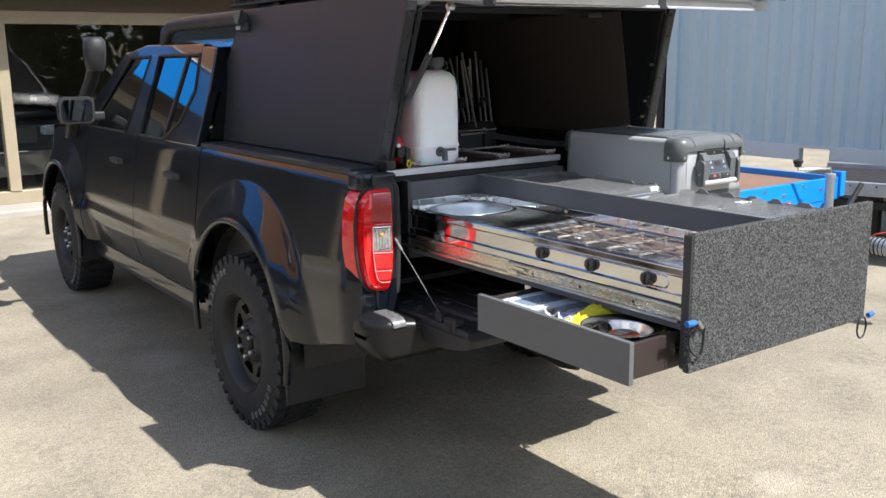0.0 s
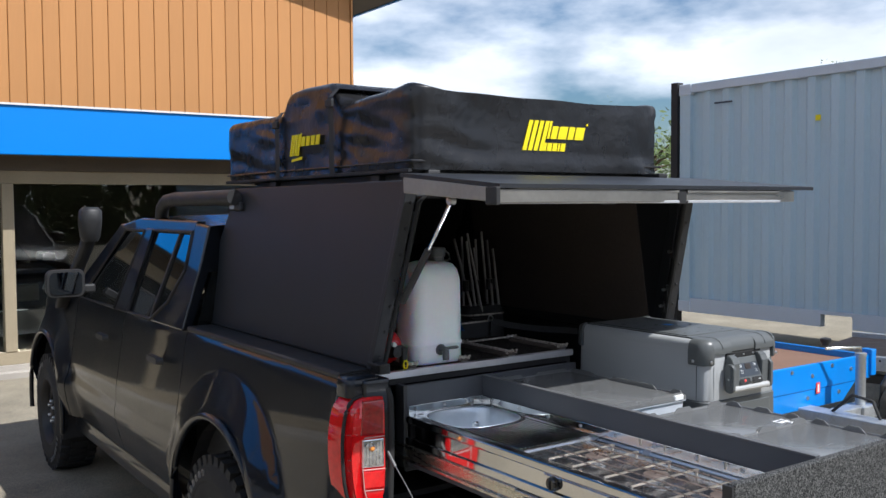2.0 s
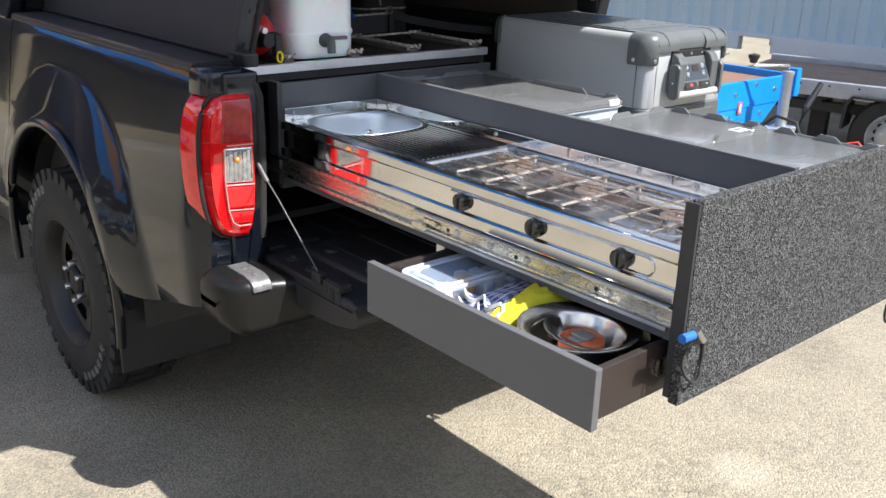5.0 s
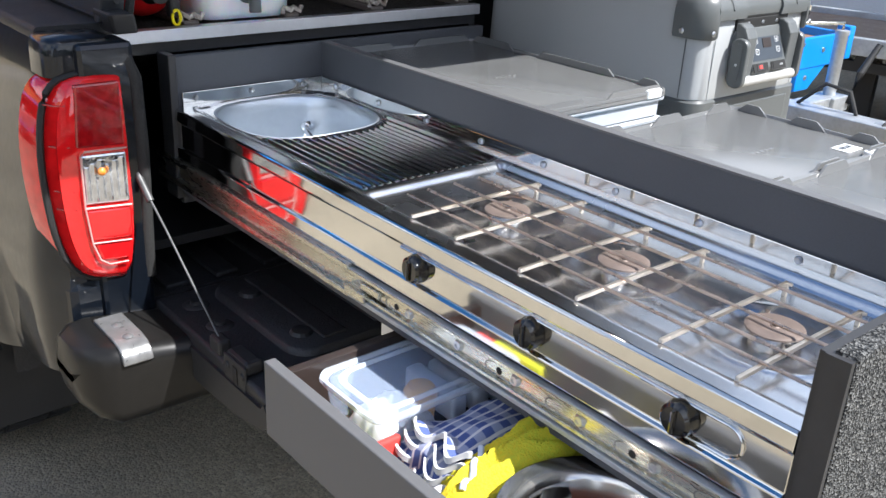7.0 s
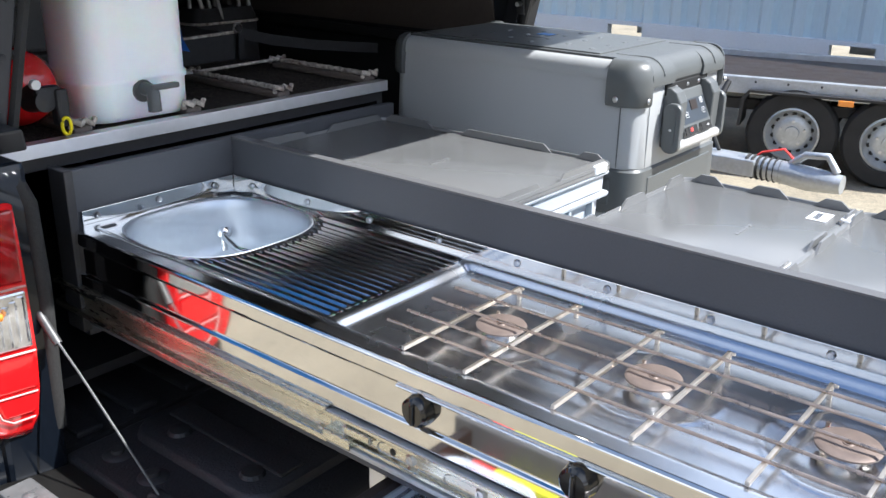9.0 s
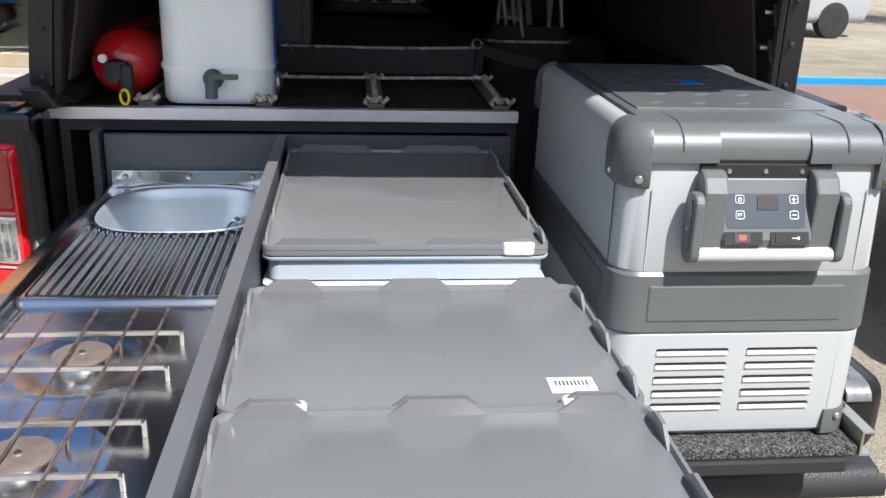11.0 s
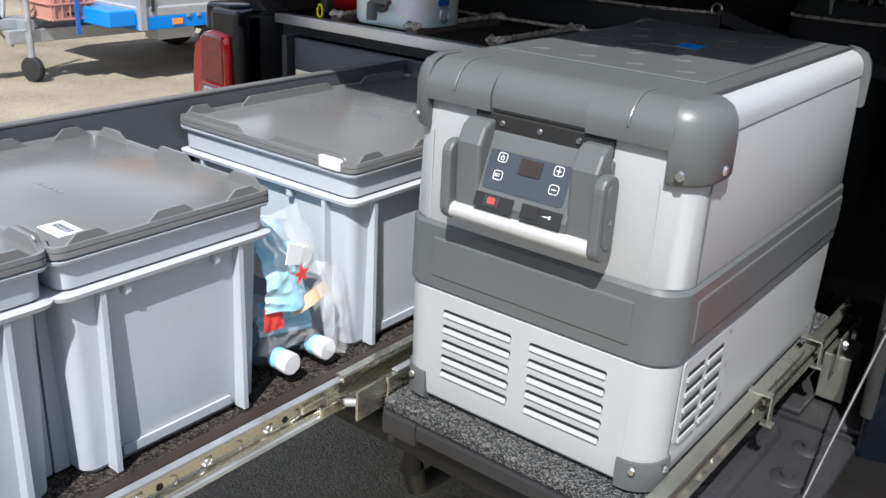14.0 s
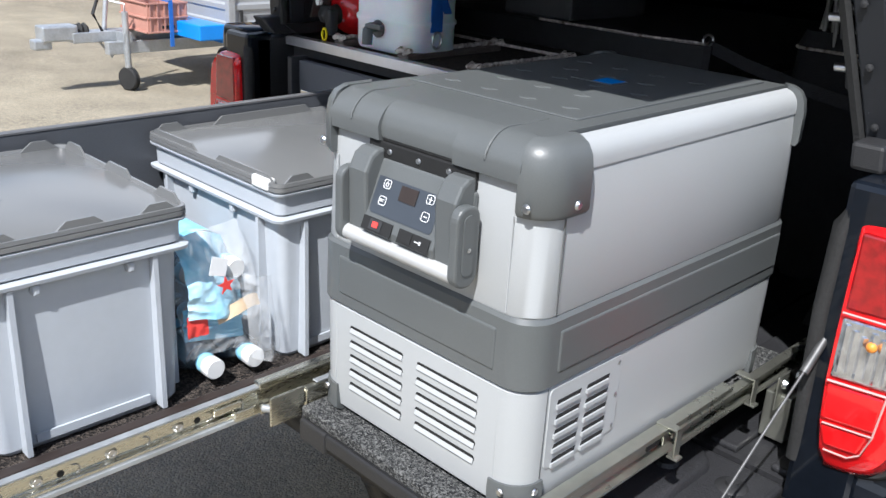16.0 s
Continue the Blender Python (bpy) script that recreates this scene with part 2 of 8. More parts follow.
M["boxgrey"] = mat("light_grey_plastic", (0.40, 0.425, 0.46), 0.42, vary=0.04, scale=5, rvary=0.06)
M["lid"] = mat("grey_lid_plastic", (0.150, 0.152, 0.152), 0.2, vary=0.05, scale=3, rvary=0.04, bscale=9, spec=0.75)
M["fridge"] = mat("fridge_light_grey", (0.365, 0.375, 0.378), 0.42, vary=0.03, scale=6, bump=0.00012, bscale=500, rvary=0.04)
M["fridgedark"] = mat("fridge_dark_grey", (0.094, 0.100, 0.100), 0.36, vary=0.08, scale=7, bump=0.00012, bscale=500, rvary=0.05)
M["fridgepanel"] = mat("control_panel", (0.042, 0.050, 0.062), 0.35, vary=0.05, scale=10)
M["handlebar"] = mat("satin_bar", (0.50, 0.50, 0.49), 0.35, 0.3, vary=0.04, scale=9)
# black parts, and flat plates that stand in for shaded openings
M["slot"] = mat("slot_black", (0.012, 0.012, 0.012), 0.7, vary=0.2)
M["white"] = mat("white_plastic", (0.68, 0.68, 0.67), 0.4, vary=0.04, scale=9)
# white paper greyed: shade behind the shop glass is put into the colour
M["poster"] = mat("shade_grey_poster", (0.40, 0.43, 0.47), 0.5, vary=0.08, scale=3)
M["tank"] = mat("translucent_white", (0.90, 0.91, 0.92), 0.3, vary=0.02, scale=5)
M["tank"].node_tree.nodes["Principled BSDF"].inputs["Subsurface Weight"].default_value = 0.5
M["tank"].node_tree.nodes["Principled BSDF"].inputs["Subsurface Scale"].default_value = 0.05
M["lining"] = mat("film_faced_lining", (0.105, 0.088, 0.078), 0.38, vary=0.15, scale=4, rvary=0.08)
M["zincmatt"] = mat("dull_zinc", (0.46, 0.46, 0.40), 0.30, 0.9, vary=0.1, scale=6, rvary=0.08)
M["red"] = mat("red_gloss", (0.55, 0.010, 0.012), 0.16, vary=0.1, scale=4, coat=0.6)
M["lens"] = mat("red_lens", (0.62, 0.008, 0.01), 0.08, vary=0.15, scale=30, coat=1.0)
M["lensdark"] = mat("dark_red_lens", (0.26, 0.004, 0.006), 0.08, vary=0.3, scale=60, coat=1.0)
M["lensclear"] = mat("clear_lens", (0.60, 0.62, 0.66), 0.10, 0.9, vary=0.45, scale=45, coat=1.0, bump=0.0012, bscale=60)
M["amber"] = mat("amber", (0.75, 0.26, 0.04), 0.2, vary=0.1, coat=0.5)
M["glass"] = mat("tinted_glass", (0.006, 0.008, 0.009), 0.02, vary=0.1, coat=1.0, spec=0.9)
M["shopglass"] = mat("shop_glass", (0.75, 0.78, 0.76), 0.0, trans=1.0, ior=1.5)
M["orange"] = mat("orange_cladding", (0.46, 0.215, 0.070), 0.6, vary=0.05, scale=0.7, stretch=(1, 1, 0.2), obj_random=0.05)
M["bluefas"] = mat("blue_fascia", (0.0, 0.19, 0.62), 0.45, vary=0.03, scale=1)
M["soffit"] = mat("brown_soffit", (0.10, 0.078, 0.055), 0.6, vary=0.15, scale=2)
M["frame"] = mat("bronze_frame", (0.30, 0.25, 0.17), 0.45, vary=0.1, scale=4)
M["concrete"] = mat("concrete_edge", (0.35, 0.32, 0.28), 0.85, vary=0.15, scale=3, bump=0.002, bscale=60)
M["container"] = mat("container_paint", (0.45, 0.57, 0.64), 0.34, vary=0.06, scale=1.2, rvary=0.08, stretch=(1, 1, 0.25))
M["containerwhite"] = mat("container_rail", (0.55, 0.60, 0.66), 0.55, vary=0.07, scale=2)
M["blue"] = mat("trailer_blue", (0.01, 0.21, 0.66), 0.35, vary=0.08, scale=5, coat=0.3)
M["galv"] = mat("galvanised", (0.46, 0.48, 0.50), 0.45, 0.7, vary=0.18, scale=14, rvary=0.12)
M["ply"] = mat("brown_ply", (0.20, 0.115, 0.075), 0.6, vary=0.15, scale=5)
M["trailerpanel"] = mat("anodised_panel", (0.36, 0.37, 0.38), 0.48, 0.3, vary=0.08, scale=3)
M["crate"] = mat("terracotta_plastic", (0.42, 0.21, 0.165), 0.55, vary=0.1, scale=8)
M["yellow"] = mat("yellow_print", (0.80, 0.66, 0.0), 0.5, vary=0.05)
M["print"] = mat("white_print", (0.78, 0.79, 0.80), 0.5, vary=0.03)
M["printred"] = mat("red_print", (0.72, 0.06, 0.05), 0.5, vary=0.05)
M["printdark"] = mat("dark_print", (0.05, 0.06, 0.08), 0.5, vary=0.05)
M["leaf"] = mat("foliage", (0.05, 0.085, 0.02), 0.6, color2=(0.13, 0.17, 0.04), scale=3)
M["bark"] = mat("bark", (0.10, 0.075, 0.05), 0.9, vary=0.3, scale=9, bump=0.01, bscale=30)
M["webbing"] = mat("dark_webbing", (0.03, 0.03, 0.033), 0.8, vary=0.2, scale=60, bump=0.001, bscale=300)
M["bluestrap"] = mat("blue_webbing", (0.02, 0.12, 0.42), 0.7, vary=0.12, scale=60, bump=0.001, bscale=300)
M["rope"] = mat("speckled_cord", (0.85, 0.80, 0.72), 0.8, color2=(0.10, 0.055, 0.04), scale=70, bscale=120)
M["strap"] = mat("orange_webbing", (0.55, 0.15, 0.06), 0.75, vary=0.12, scale=70, bump=0.001, bscale=350)
M["towelyellow"] = mat("yellow_towel", (0.66, 0.44, 0.010), 0.9, color2=(0.42, 0.50, 0.03), scale=7, bump=0.002, bscale=300)
M["pan"] = mat("polished_bowl", (0.60, 0.57, 0.53), 0.2, 1.0, vary=0.05, rvary=0.03)
M["stuffwhite"] = mat("white_paper", (0.66, 0.66, 0.67), 0.7, vary=0.08, scale=20)
M["towelpale"] = mat("pale_cloth", (0.62, 0.66, 0.74), 0.8, vary=0.1, scale=20)
M["towelgreen"] = mat("green_packet", (0.45, 0.62, 0.05), 0.5, color2=(0.75, 0.60, 0.04), scale=25)
M["yolk"] = mat("orange_yellow_plastic", (0.80, 0.42, 0.08), 0.45, vary=0.1, scale=20)
M["tubrim"] = mat("frosted_plastic", (0.72, 0.78, 0.88), 0.2)
M["tubrim"].node_tree.nodes["Principled BSDF"].inputs["Alpha"].default_value = 0.55
# clear plastic; the blue haze stands in for the sky's sheen on it
M["tublid"] = mat("sheen_tinted_plastic", (0.46, 0.55, 0.72), 0.12, spec=0.8)
M["tublid"].node_tree.nodes["Principled BSDF"].inputs["Alpha"].default_value = 0.24
M["screw"] = mat("screw_steel", (0.6, 0.6, 0.6), 0.3, 1.0, vary=0.1)
M["mesh"] = mat("silver_sheet", (0.30, 0.31, 0.30), 0.5, 0.3, vary=0.5, scale=7, bump=0.004, bscale=18)


# ---- builders ----
def thing(name, label, category, at=(0, 0, 0), group="", kind="", turn=0.0):
    ob = new(name)
    ob.empty_display_size = 0.05
    ob.matrix_basis = pose(*at, 0, 0, turn)
    return tagged(ob, label, category, group, kind)


def part(name, bm, material, parent=None, label="", bev=0.0, smooth=None, seg=2):
    """One mesh object; under an Empty it is given in world places unless the Empty is turned."""
    me = bpy.data.meshes.new(name)
    bmesh.ops.recalc_face_normals(bm, faces=bm.faces)
    bm.to_mesh(me)
    bm.free()
    if smooth is not None:
        me.polygons.foreach_set("use_smooth", [True] * len(me.polygons))
        me.set_sharp_from_angle(angle=radians(smooth))
    me.materials.append(M[material])
    ob = new(name, me)
    if bev:
        md = ob.modifiers.new("bevel", "BEVEL")
        md.width, md.segments, md.limit_method, md.angle_limit = bev, seg, "ANGLE", radians(40)
        md.harden_normals = False
    if parent:
        ob.parent = parent
        if parent.data is None and parent.rotation_euler.z == 0:
            ob.matrix_parent_inverse = Matrix.Translation(-parent.location)
    if label:
        ob["label"] = label
    return ob


def piece(name, me, parent, m):
    """One of many alike pieces on shared mesh data."""
    ob = new(name, me)
    ob.parent = parent
    if parent.data is None and parent.rotation_euler.z == 0:
        ob.matrix_parent_inverse = Matrix.Translation(-parent.location)
    ob.matrix_basis = m
    return ob


def bx(bm, x0, x1, y0, y1, z0, z1, m=None):
    v = [bm.verts.new((x, y, z)) for x in (x0, x1) for y in (y0, y1) for z in (z0, z1)]
    for f in ((0, 1, 3, 2), (4, 6, 7, 5), (0, 4, 5, 1), (2, 3, 7, 6), (0, 2, 6, 4), (1, 5, 7, 3)):
        bm.faces.new([v[i] for i in f])
    if m is not None:
        bmesh.ops.transform(bm, matrix=m, verts=v)
    return v


def box(*a):
    bm = bmesh.new()
    bx(bm, *a)
    return bm


def boxes(*rows):
    bm = bmesh.new()
    for r in rows:
        bx(bm, *r)
    return bm


def tube(bm, pts, r, n=8, closed=False):
    """A round bar along points."""
    pts = [Vector(p) for p in pts]
    rings = []
    for i, p in enumerate(pts):
        a = pts[i - 1] if i else (pts[-1] if closed else pts[0])
        b = pts[(i + 1) % len(pts)] if (closed or i < len(pts) - 1) else pts[-1]
        d = (b - a).normalized()
        u = d.orthogonal().normalized() if abs(d.z) > 0.95 else d.cross(Vector((0, 0, 1))).normalized()
        w = d.cross(u)
        rr = r[i] if isinstance(r, (list, tuple)) else r
        rings.append([bm.verts.new(p + rr * (math.cos(t) * u + math.sin(t) * w)) for t in (2 * math.pi * k / n for k in range(n))])
    last = len(rings) if closed else len(rings) - 1
    for i in range(last):
        A, B = rings[i], rings[(i + 1) % len(rings)]
        for k in range(n):
            bm.faces.new((A[k], A[(k + 1) % n], B[(k + 1) % n], B[k]))
    if not closed:
        bm.faces.new(rings[0][::-1])
        bm.faces.new(rings[-1])
    return bm


def rod(pts, r, n=8, closed=False):
    return tube(bmesh.new(), pts, r, n, closed)


def revolve(bm, prof, n=24, m=None, cap=True):
    """A turned body about local z from (radius, height) pairs."""
    rings = []
    for r, z in prof:
        rings.append([bm.verts.new((r * math.cos(t), r * math.sin(t), z)) for t in (2 * math.pi * k / n for k in range(n))])
    for A, B in zip(rings, rings[1:]):
        for k in range(n):
            bm.faces.new((A[k], A[(k + 1) % n], B[(k + 1) % n], B[k]))
    if cap:
        for ring in (rings[0], rings[-1]):
            bm.faces.new(ring)
    if m is not None:
        bmesh.ops.transform(bm, matrix=m, verts=[v for r in rings for v in r])
    return bm


def turned(prof, n=24, m=None, cap=True):
    return revolve(bmesh.new(), prof, n, m, cap)


def sheet(nu, nv, f):
    """A grid surface from f(u, v), u and v in 0..1."""
    bm = bmesh.new()
    g = [[bm.verts.new(f(i / nu, j / nv)) for j in range(nv + 1)] for i in range(nu + 1)]
    for i in range(nu):
        for j in range(nv):
            bm.faces.new((g[i][j], g[i + 1][j], g[i + 1][j + 1], g[i][j + 1]))
    return bm


def prism(poly, axis, a, b):
    """A flat outline pulled along an axis from a to b; outline pairs are the other two axes in order."""
    bm = bmesh.new()

    def at(p, s):
        return {"x": (s, p[0], p[1]), "y": (p[0], s, p[1]), "z": (p[0], p[1], s)}[axis]

    A = [bm.verts.new(at(p, a)) for p in poly]
    B = [bm.verts.new(at(p, b)) for p in poly]
    bm.faces.new(A)
    bm.faces.new(B[::-1])
    for k in range(len(poly)):
        bm.faces.new((A[k], A[(k + 1) % len(poly)], B[(k + 1) % len(poly)], B[k]))
    return bm


def rrect(x0, x1, y0, y1, r, n=5):
    pts = []
    for cx, cy, a in ((x1 - r, y1 - r, 0), (x0 + r, y1 - r, 90), (x0 + r, y0 + r, 180), (x1 - r, y0 + r, 270)):
        for k in range(n + 1):
            t = radians(a + 90 * k / n)
            pts.append((cx + r * math.cos(t), cy + r * math.sin(t)))
    return pts


def loft(rings, caps=True):
    bm = bmesh.new()
    R = [[bm.verts.new(p) for p in ring] for ring in rings]
    for A, B in zip(R, R[1:]):
        for k in range(len(A) if len(A) > 2 else 1):
            bm.faces.new((A[k], A[(k + 1) % len(A)], B[(k + 1) % len(A)], B[k]))
    if caps:
        bm.faces.new(R[0][::-1])
        bm.faces.new(R[-1])
    return bm


def letters(text, size, material, m, parent, name="lettering", shear=0.0, bold=0.0, width=1.0):
    """Built-in type turned into a thin mesh."""
    cu = bpy.data.curves.new(name, "FONT")
    cu.body, cu.size, cu.shear, cu.extrude, cu.offset = text, size, shear, 0.0006, bold
    tmp = bpy.data.objects.new("tmp", cu)
    scene.collection.objects.link(tmp)
    bpy.context.view_layer.update()
    me = bpy.data.meshes.new_from_object(tmp)
    bpy.data.objects.remove(tmp)
    me.transform(m @ Matrix.Diagonal((width, 1, 1, 1)))
    me.name = name
    me.materials.clear()
    me.materials.append(M[material])
    ob = new(name, me)
    ob.parent = parent
    if parent.data is None and parent.rotation_euler.z == 0:
        ob.matrix_parent_inverse = Matrix.Translation(-parent.location)
    return ob


def sstep(a, b, x):
    t = min(1, max(0, (x - a) / (b - a)))
    return t * t * (3 - 2 * t)


# ---- setting: ground, shop building, container ----
g = bmesh.new()
for gx in range(24):
    for gy in range(24):
        s = [-900, -200, -60, -30, -20, -14, -10, -8, -6, -5, -4, -3, -2, -1, 0, 1, 2, 4, 6, 9, 14, 30, 80, 300, 900]
        bx0 = [g.verts.new((x, y, 0)) for x, y in ((s[gx], s[gy]), (s[gx + 1], s[gy]), (s[gx + 1], s[gy + 1]), (s[gx], s[gy + 1]))]
        g.faces.new(bx0)
bmesh.ops.remove_doubles(g, verts=g.verts, dist=0.001)
tagged(part("ground", g, "asphalt"), "sunlit pale weathered asphalt yard", "ground", kind="structure")


def shop():
    """Orange clad hall with a blue fascia over a glazed shop front."""
    b = thing("shop_building", "orange clad hall with blue fascia over a glazed shop front", "building", (-8, 8.3, 0))
    def top(x):
        return max(4.82, 4.82 + 0.20 * (3.8 - x) if x > -1.6 else 4.82 + 0.20 * (x + 7.0))

    part("wall", prism([(3.8, 2.5), (3.8, 4.82), (-1.6, top(-1.6)), (-7.0, 4.82), (-19.8, 4.82), (-19.8, 2.5)], "y", 8.34, 8.6), "soffit", b)
    part("side_wall", box(3.5, 3.8, 8.6, 16, 0, 4.82), "soffit", b)
    part("rear_wall", box(-19.8, 3.8, 15.8, 16, 0, 4.82), "soffit", b)
    part("far_wall", box(-19.8, -19.5, 8.6, 15.8, 0, 4.82), "soffit", b)
    part("fascia", boxes((-19.8, 3.9, 7.6, 7.66, 2.36, 2.87)), "bluefas", b, "bright blue metal fascia band", bev=0.01)
    part("soffit", boxes((-19.8, 3.9, 7.66, 8.3, 2.38, 2.46), (-19.8, 3.9, 8.12, 8.3, 2.22, 2.38)), "soffit", b)
    part("fascia_trim", box(-19.8, 3.9, 7.58, 7.6, 2.865, 2.885), "white", b)
    rise = 0.20
    for sx, eave in ((1, 4.50), (-1, -7.95)):
        run = abs(eave + 1.6)
        part("roof_soffit", prism([(eave, 4.66), (-1.6, 4.66 + rise * run), (-1.6, 4.88 + rise * run), (eave, 4.88)], "y", 8.02, 16.2), "soffit", b)
        part("roof_fascia", prism([(eave + 0.05 * sx, 4.64), (-1.6, 4.64 + rise * run), (-1.6, 4.94 + rise * run), (eave + 0.05 * sx, 4.94)], "y", 7.97, 8.02), "bluefas", b)
    part("side_fascia", box(4.50, 4.55, 8.02, 16.2, 4.65, 4.94), "bluefas", b)
    part("flat_roof", box(-20.2, -7.0, 8.02, 16.2, 4.86, 4.92), "soffit", b)
    part("plinth", boxes((-19.8, 3.8, 8.1, 8.34, 0, 0.12), (-19.8, 3.8, 7.95, 8.1, 0, 0.06)), "concrete", b)
    part("shop_floor", box(-19.5, 3.5, 8.34, 15.8, 0.02, 0.1), "concrete", b)
    # shop front: posts, rails and panes
    xs = [-19.9, -16.66, -13.4, -10.2, -5.6, -3.0, -0.5, 2.74]
    fr = bmesh.new()
    bx(fr, -19.5, 3.5, 8.16, 8.3, 2.08, 2.22)
    bx(fr, -19.5, 3.5, 8.16, 8.3, 0.12, 0.26)
    part("shopfront_rail", fr, "frame", b, bev=0.006)
    for k, x in enumerate(xs):
        part("shopfront_post", box(x - 0.06, x + 0.06, 8.15, 8.31, 0.26, 2.08), "frame", b, bev=0.006)
        if k < len(xs) - 1:
            part("pane", box(x + 0.06, xs[k + 1] - 0.06, 8.22, 8.236, 0.26, 2.08), "shopglass", b).visible_shadow = False
    plank = box(-0.0855, 0.0855, -0.012, 0.012, 0, 1.0)
    bmesh.ops.bevel(plank, geom=[e for e in plank.edges if abs(e.verts[0].co.x - e.verts[1].co.x) < 1e-5 and abs(e.verts[0].co.y - e.verts[1].co.y) < 1e-5], offset=0.006, segments=1, affect="EDGES")
    me = bpy.data.meshes.new("cladding_board")
    bmesh.ops.recalc_face_normals(plank, faces=plank.faces)
    plank.to_mesh(me)
    plank.free()
    me.materials.append(M["orange"])
    for k in range(133):
        xk = 3.71 - 0.176 * k
        piece("cladding_board", me, b, Matrix.Translation((xk, 8.32, 2.82)) @ Matrix.Diagonal((1, 1, top(xk) - 2.90, 1)))
    part("corner_trim", box(3.8, 3.83, 8.29, 8.36, 2.5, 4.80), "orange", b)
    return b


shop()


def container():
    c = thing("shipping_container", "pale grey-blue corrugated steel shipping container on raised supports", "container", (7.7, -1, 0))
    y0, y1, z0, z1, x0, x1 = -7.2, 4.95, 0.50, 3.24, 6.5, 8.94
    bm = bmesh.new()
    # trapezoid ribs of the long side
    y, prof = y0 + 0.18, []
    while y < y1 - 0.3:
        prof += [(y, 0.0), (y + 0.09, 0.0), (y + 0.13, 0.046), (y + 0.235, 0.046)]
        y += 0.275
    prof.append((y1 - 0.12, 0.0))
    for (ya, da), (yb, db) in zip(prof, prof[1:]):
        v = [bm.verts.new(p) for p in ((x0 + 0.02 + da, ya, z0 + 0.17), (x0 + 0.02 + db, yb, z0 + 0.17), (x0 + 0.02 + db, yb, z1 - 0.09), (x0 + 0.02 + da, ya, z1 - 0.09))]
        bm.faces.new(v)
    part("corrugated_side", bm, "container", c)
    pk = [(-3.05, -2.69), (2.69 - 2.05 + 0.0, 3.05 - 2.05), (2.69, 3.05), (-5.1, -4.74)]
    cuts = sorted(pk)
    low, a = bmesh.new(), y0
    for p, q in cuts:
        bx(low, x0, x0 + 0.08, a, p, z0, z0 + 0.17)
        bx(low, x0, x0 + 0.08, p, q, z0 + 0.135, z0 + 0.17)
        bx(low, x0 + 0.6, x0 + 0.62, p, q, z0, z0 + 0.135)
        a = q
    bx(low, x0, x0 + 0.08, a, y1, z0, z0 + 0.17)
    part("bottom_rail", low, "containerwhite", c)
    part("top_rail", box(x0 - 0.005, x0 + 0.06, y0, y1, z1 - 0.09, z1), "containerwhite", c, bev=0.006)
    part("floor_panel", box(x0 + 0.08, x1, y0, y1, z0 + 0.135, z0 + 0.17), "container", c)
    part("roof_panel", box(x0, x1, y0, y1, z1 - 0.02, z1 + 0.01), "container", c)
    part("end_wall", boxes((x0 + 0.06, x1, y1 - 0.06, y1 - 0.02, z0, z1 - 0.02), (x0 + 0.06, x1, y0 + 0.02, y0 + 0.06, z0, z1 - 0.02), (x1 - 0.04, x1, y0, y1, z0, z1 - 0.02)), "container", c)
    for yy in (y0 + 0.08, y1 - 0.08):
        part("corner_post", box(x0 - 0.012, x0 + 0.14, yy - 0.08, yy + 0.08, z0, z1 + 0.012), "container", c, bev=0.008)
        for zz in (z0 + 0.06, z1 - 0.06):
            part("corner_casting", boxes((x0 - 0.02, x0 + 0.16, yy - 0.09, yy + 0.09, zz - 0.06, zz + 0.075)), "containerwhite", c, bev=0.012)
    for yy in (y0 + 0.3, -0.9):
        for xx in (x0 + 0.9, x1 - 0.4):
            part("support", box(xx - 0.15, xx + 0.15, yy - 0.15, yy + 0.15, 0, z0), "concrete", c, bev=0.01)
    part("mark", boxes((x0 + 0.005, x0 + 0.012, 3.08, 3.14, 2.68, 2.74)), "yellow", c)
    part("paint_mark", boxes((x0 + 0.005, x0 + 0.014, 4.2, 4.45, 2.98, 3.0)), "printdark", c)
    part("edge_post", box(x0 - 0.02, x0 + 0.08, y1 + 0.03, y1 + 0.13, 0, z1 + 0.05), "black", c)


container()


# ---- the pickup ----
truck = thing("pickup_truck", "dark metallic double-cab pickup with canopy frame and open tailgate", "pickup truck", (0, 2.6, 0))
HR, HF, HZ = 0.985, 4.185, 0.395


def z_low(y):
    z = 0.47
    if y < 0.45:
        z = 0.62 - 0.08 * sstep(0.0, 0.40, y)
    for h in (HR, HF):
        d = abs(y - h)
        if d < 0.50:
            z = max(z, 0.45 + math.sqrt(0.50 ** 2 - d * d))
    if y > HF + 0.45:
        z = max(z, 0.50)
    return z


def z_top(y):
    if y < 3.62:
        return 1.25
    return 1.25 - 0.05 * sstep(3.6, 4.2, y) - 0.16 * sstep(4.3, 5.05, y)


def x_side(y, z):
    x = 0.893 - 0.02 * max(0, (0.80 - z) / 0.35) ** 2
    # the upper half leans in above a crease
    e = z - 0.815
    x -= 0.075 * (e + math.sqrt(e * e + 0.0004)) 
    x -= 0.016 * sstep(1.19, 1.25, z) ** 2
    x -= 0.03 * sstep(0.62, 0.42, z)
    x -= 0.045 * sstep(0.12, -0.02, y) ** 2
    x -= 0.16 * sstep(4.5, 5.1, y)
    for h in (HR, HF):
        r = math.hypot(y - h, z - 0.45)
        x += 0.062 * min(1, max(0, (0.685 - r) / 0.155)) ** 0.75 * sstep(1.6, 0.6, z)
    # pressed waist line on the doors
    if 1.55 < y < 3.7:
        x += 0.012 * sstep(0.74, 0.70, z) * sstep(0.60, 0.66, z)
    return x


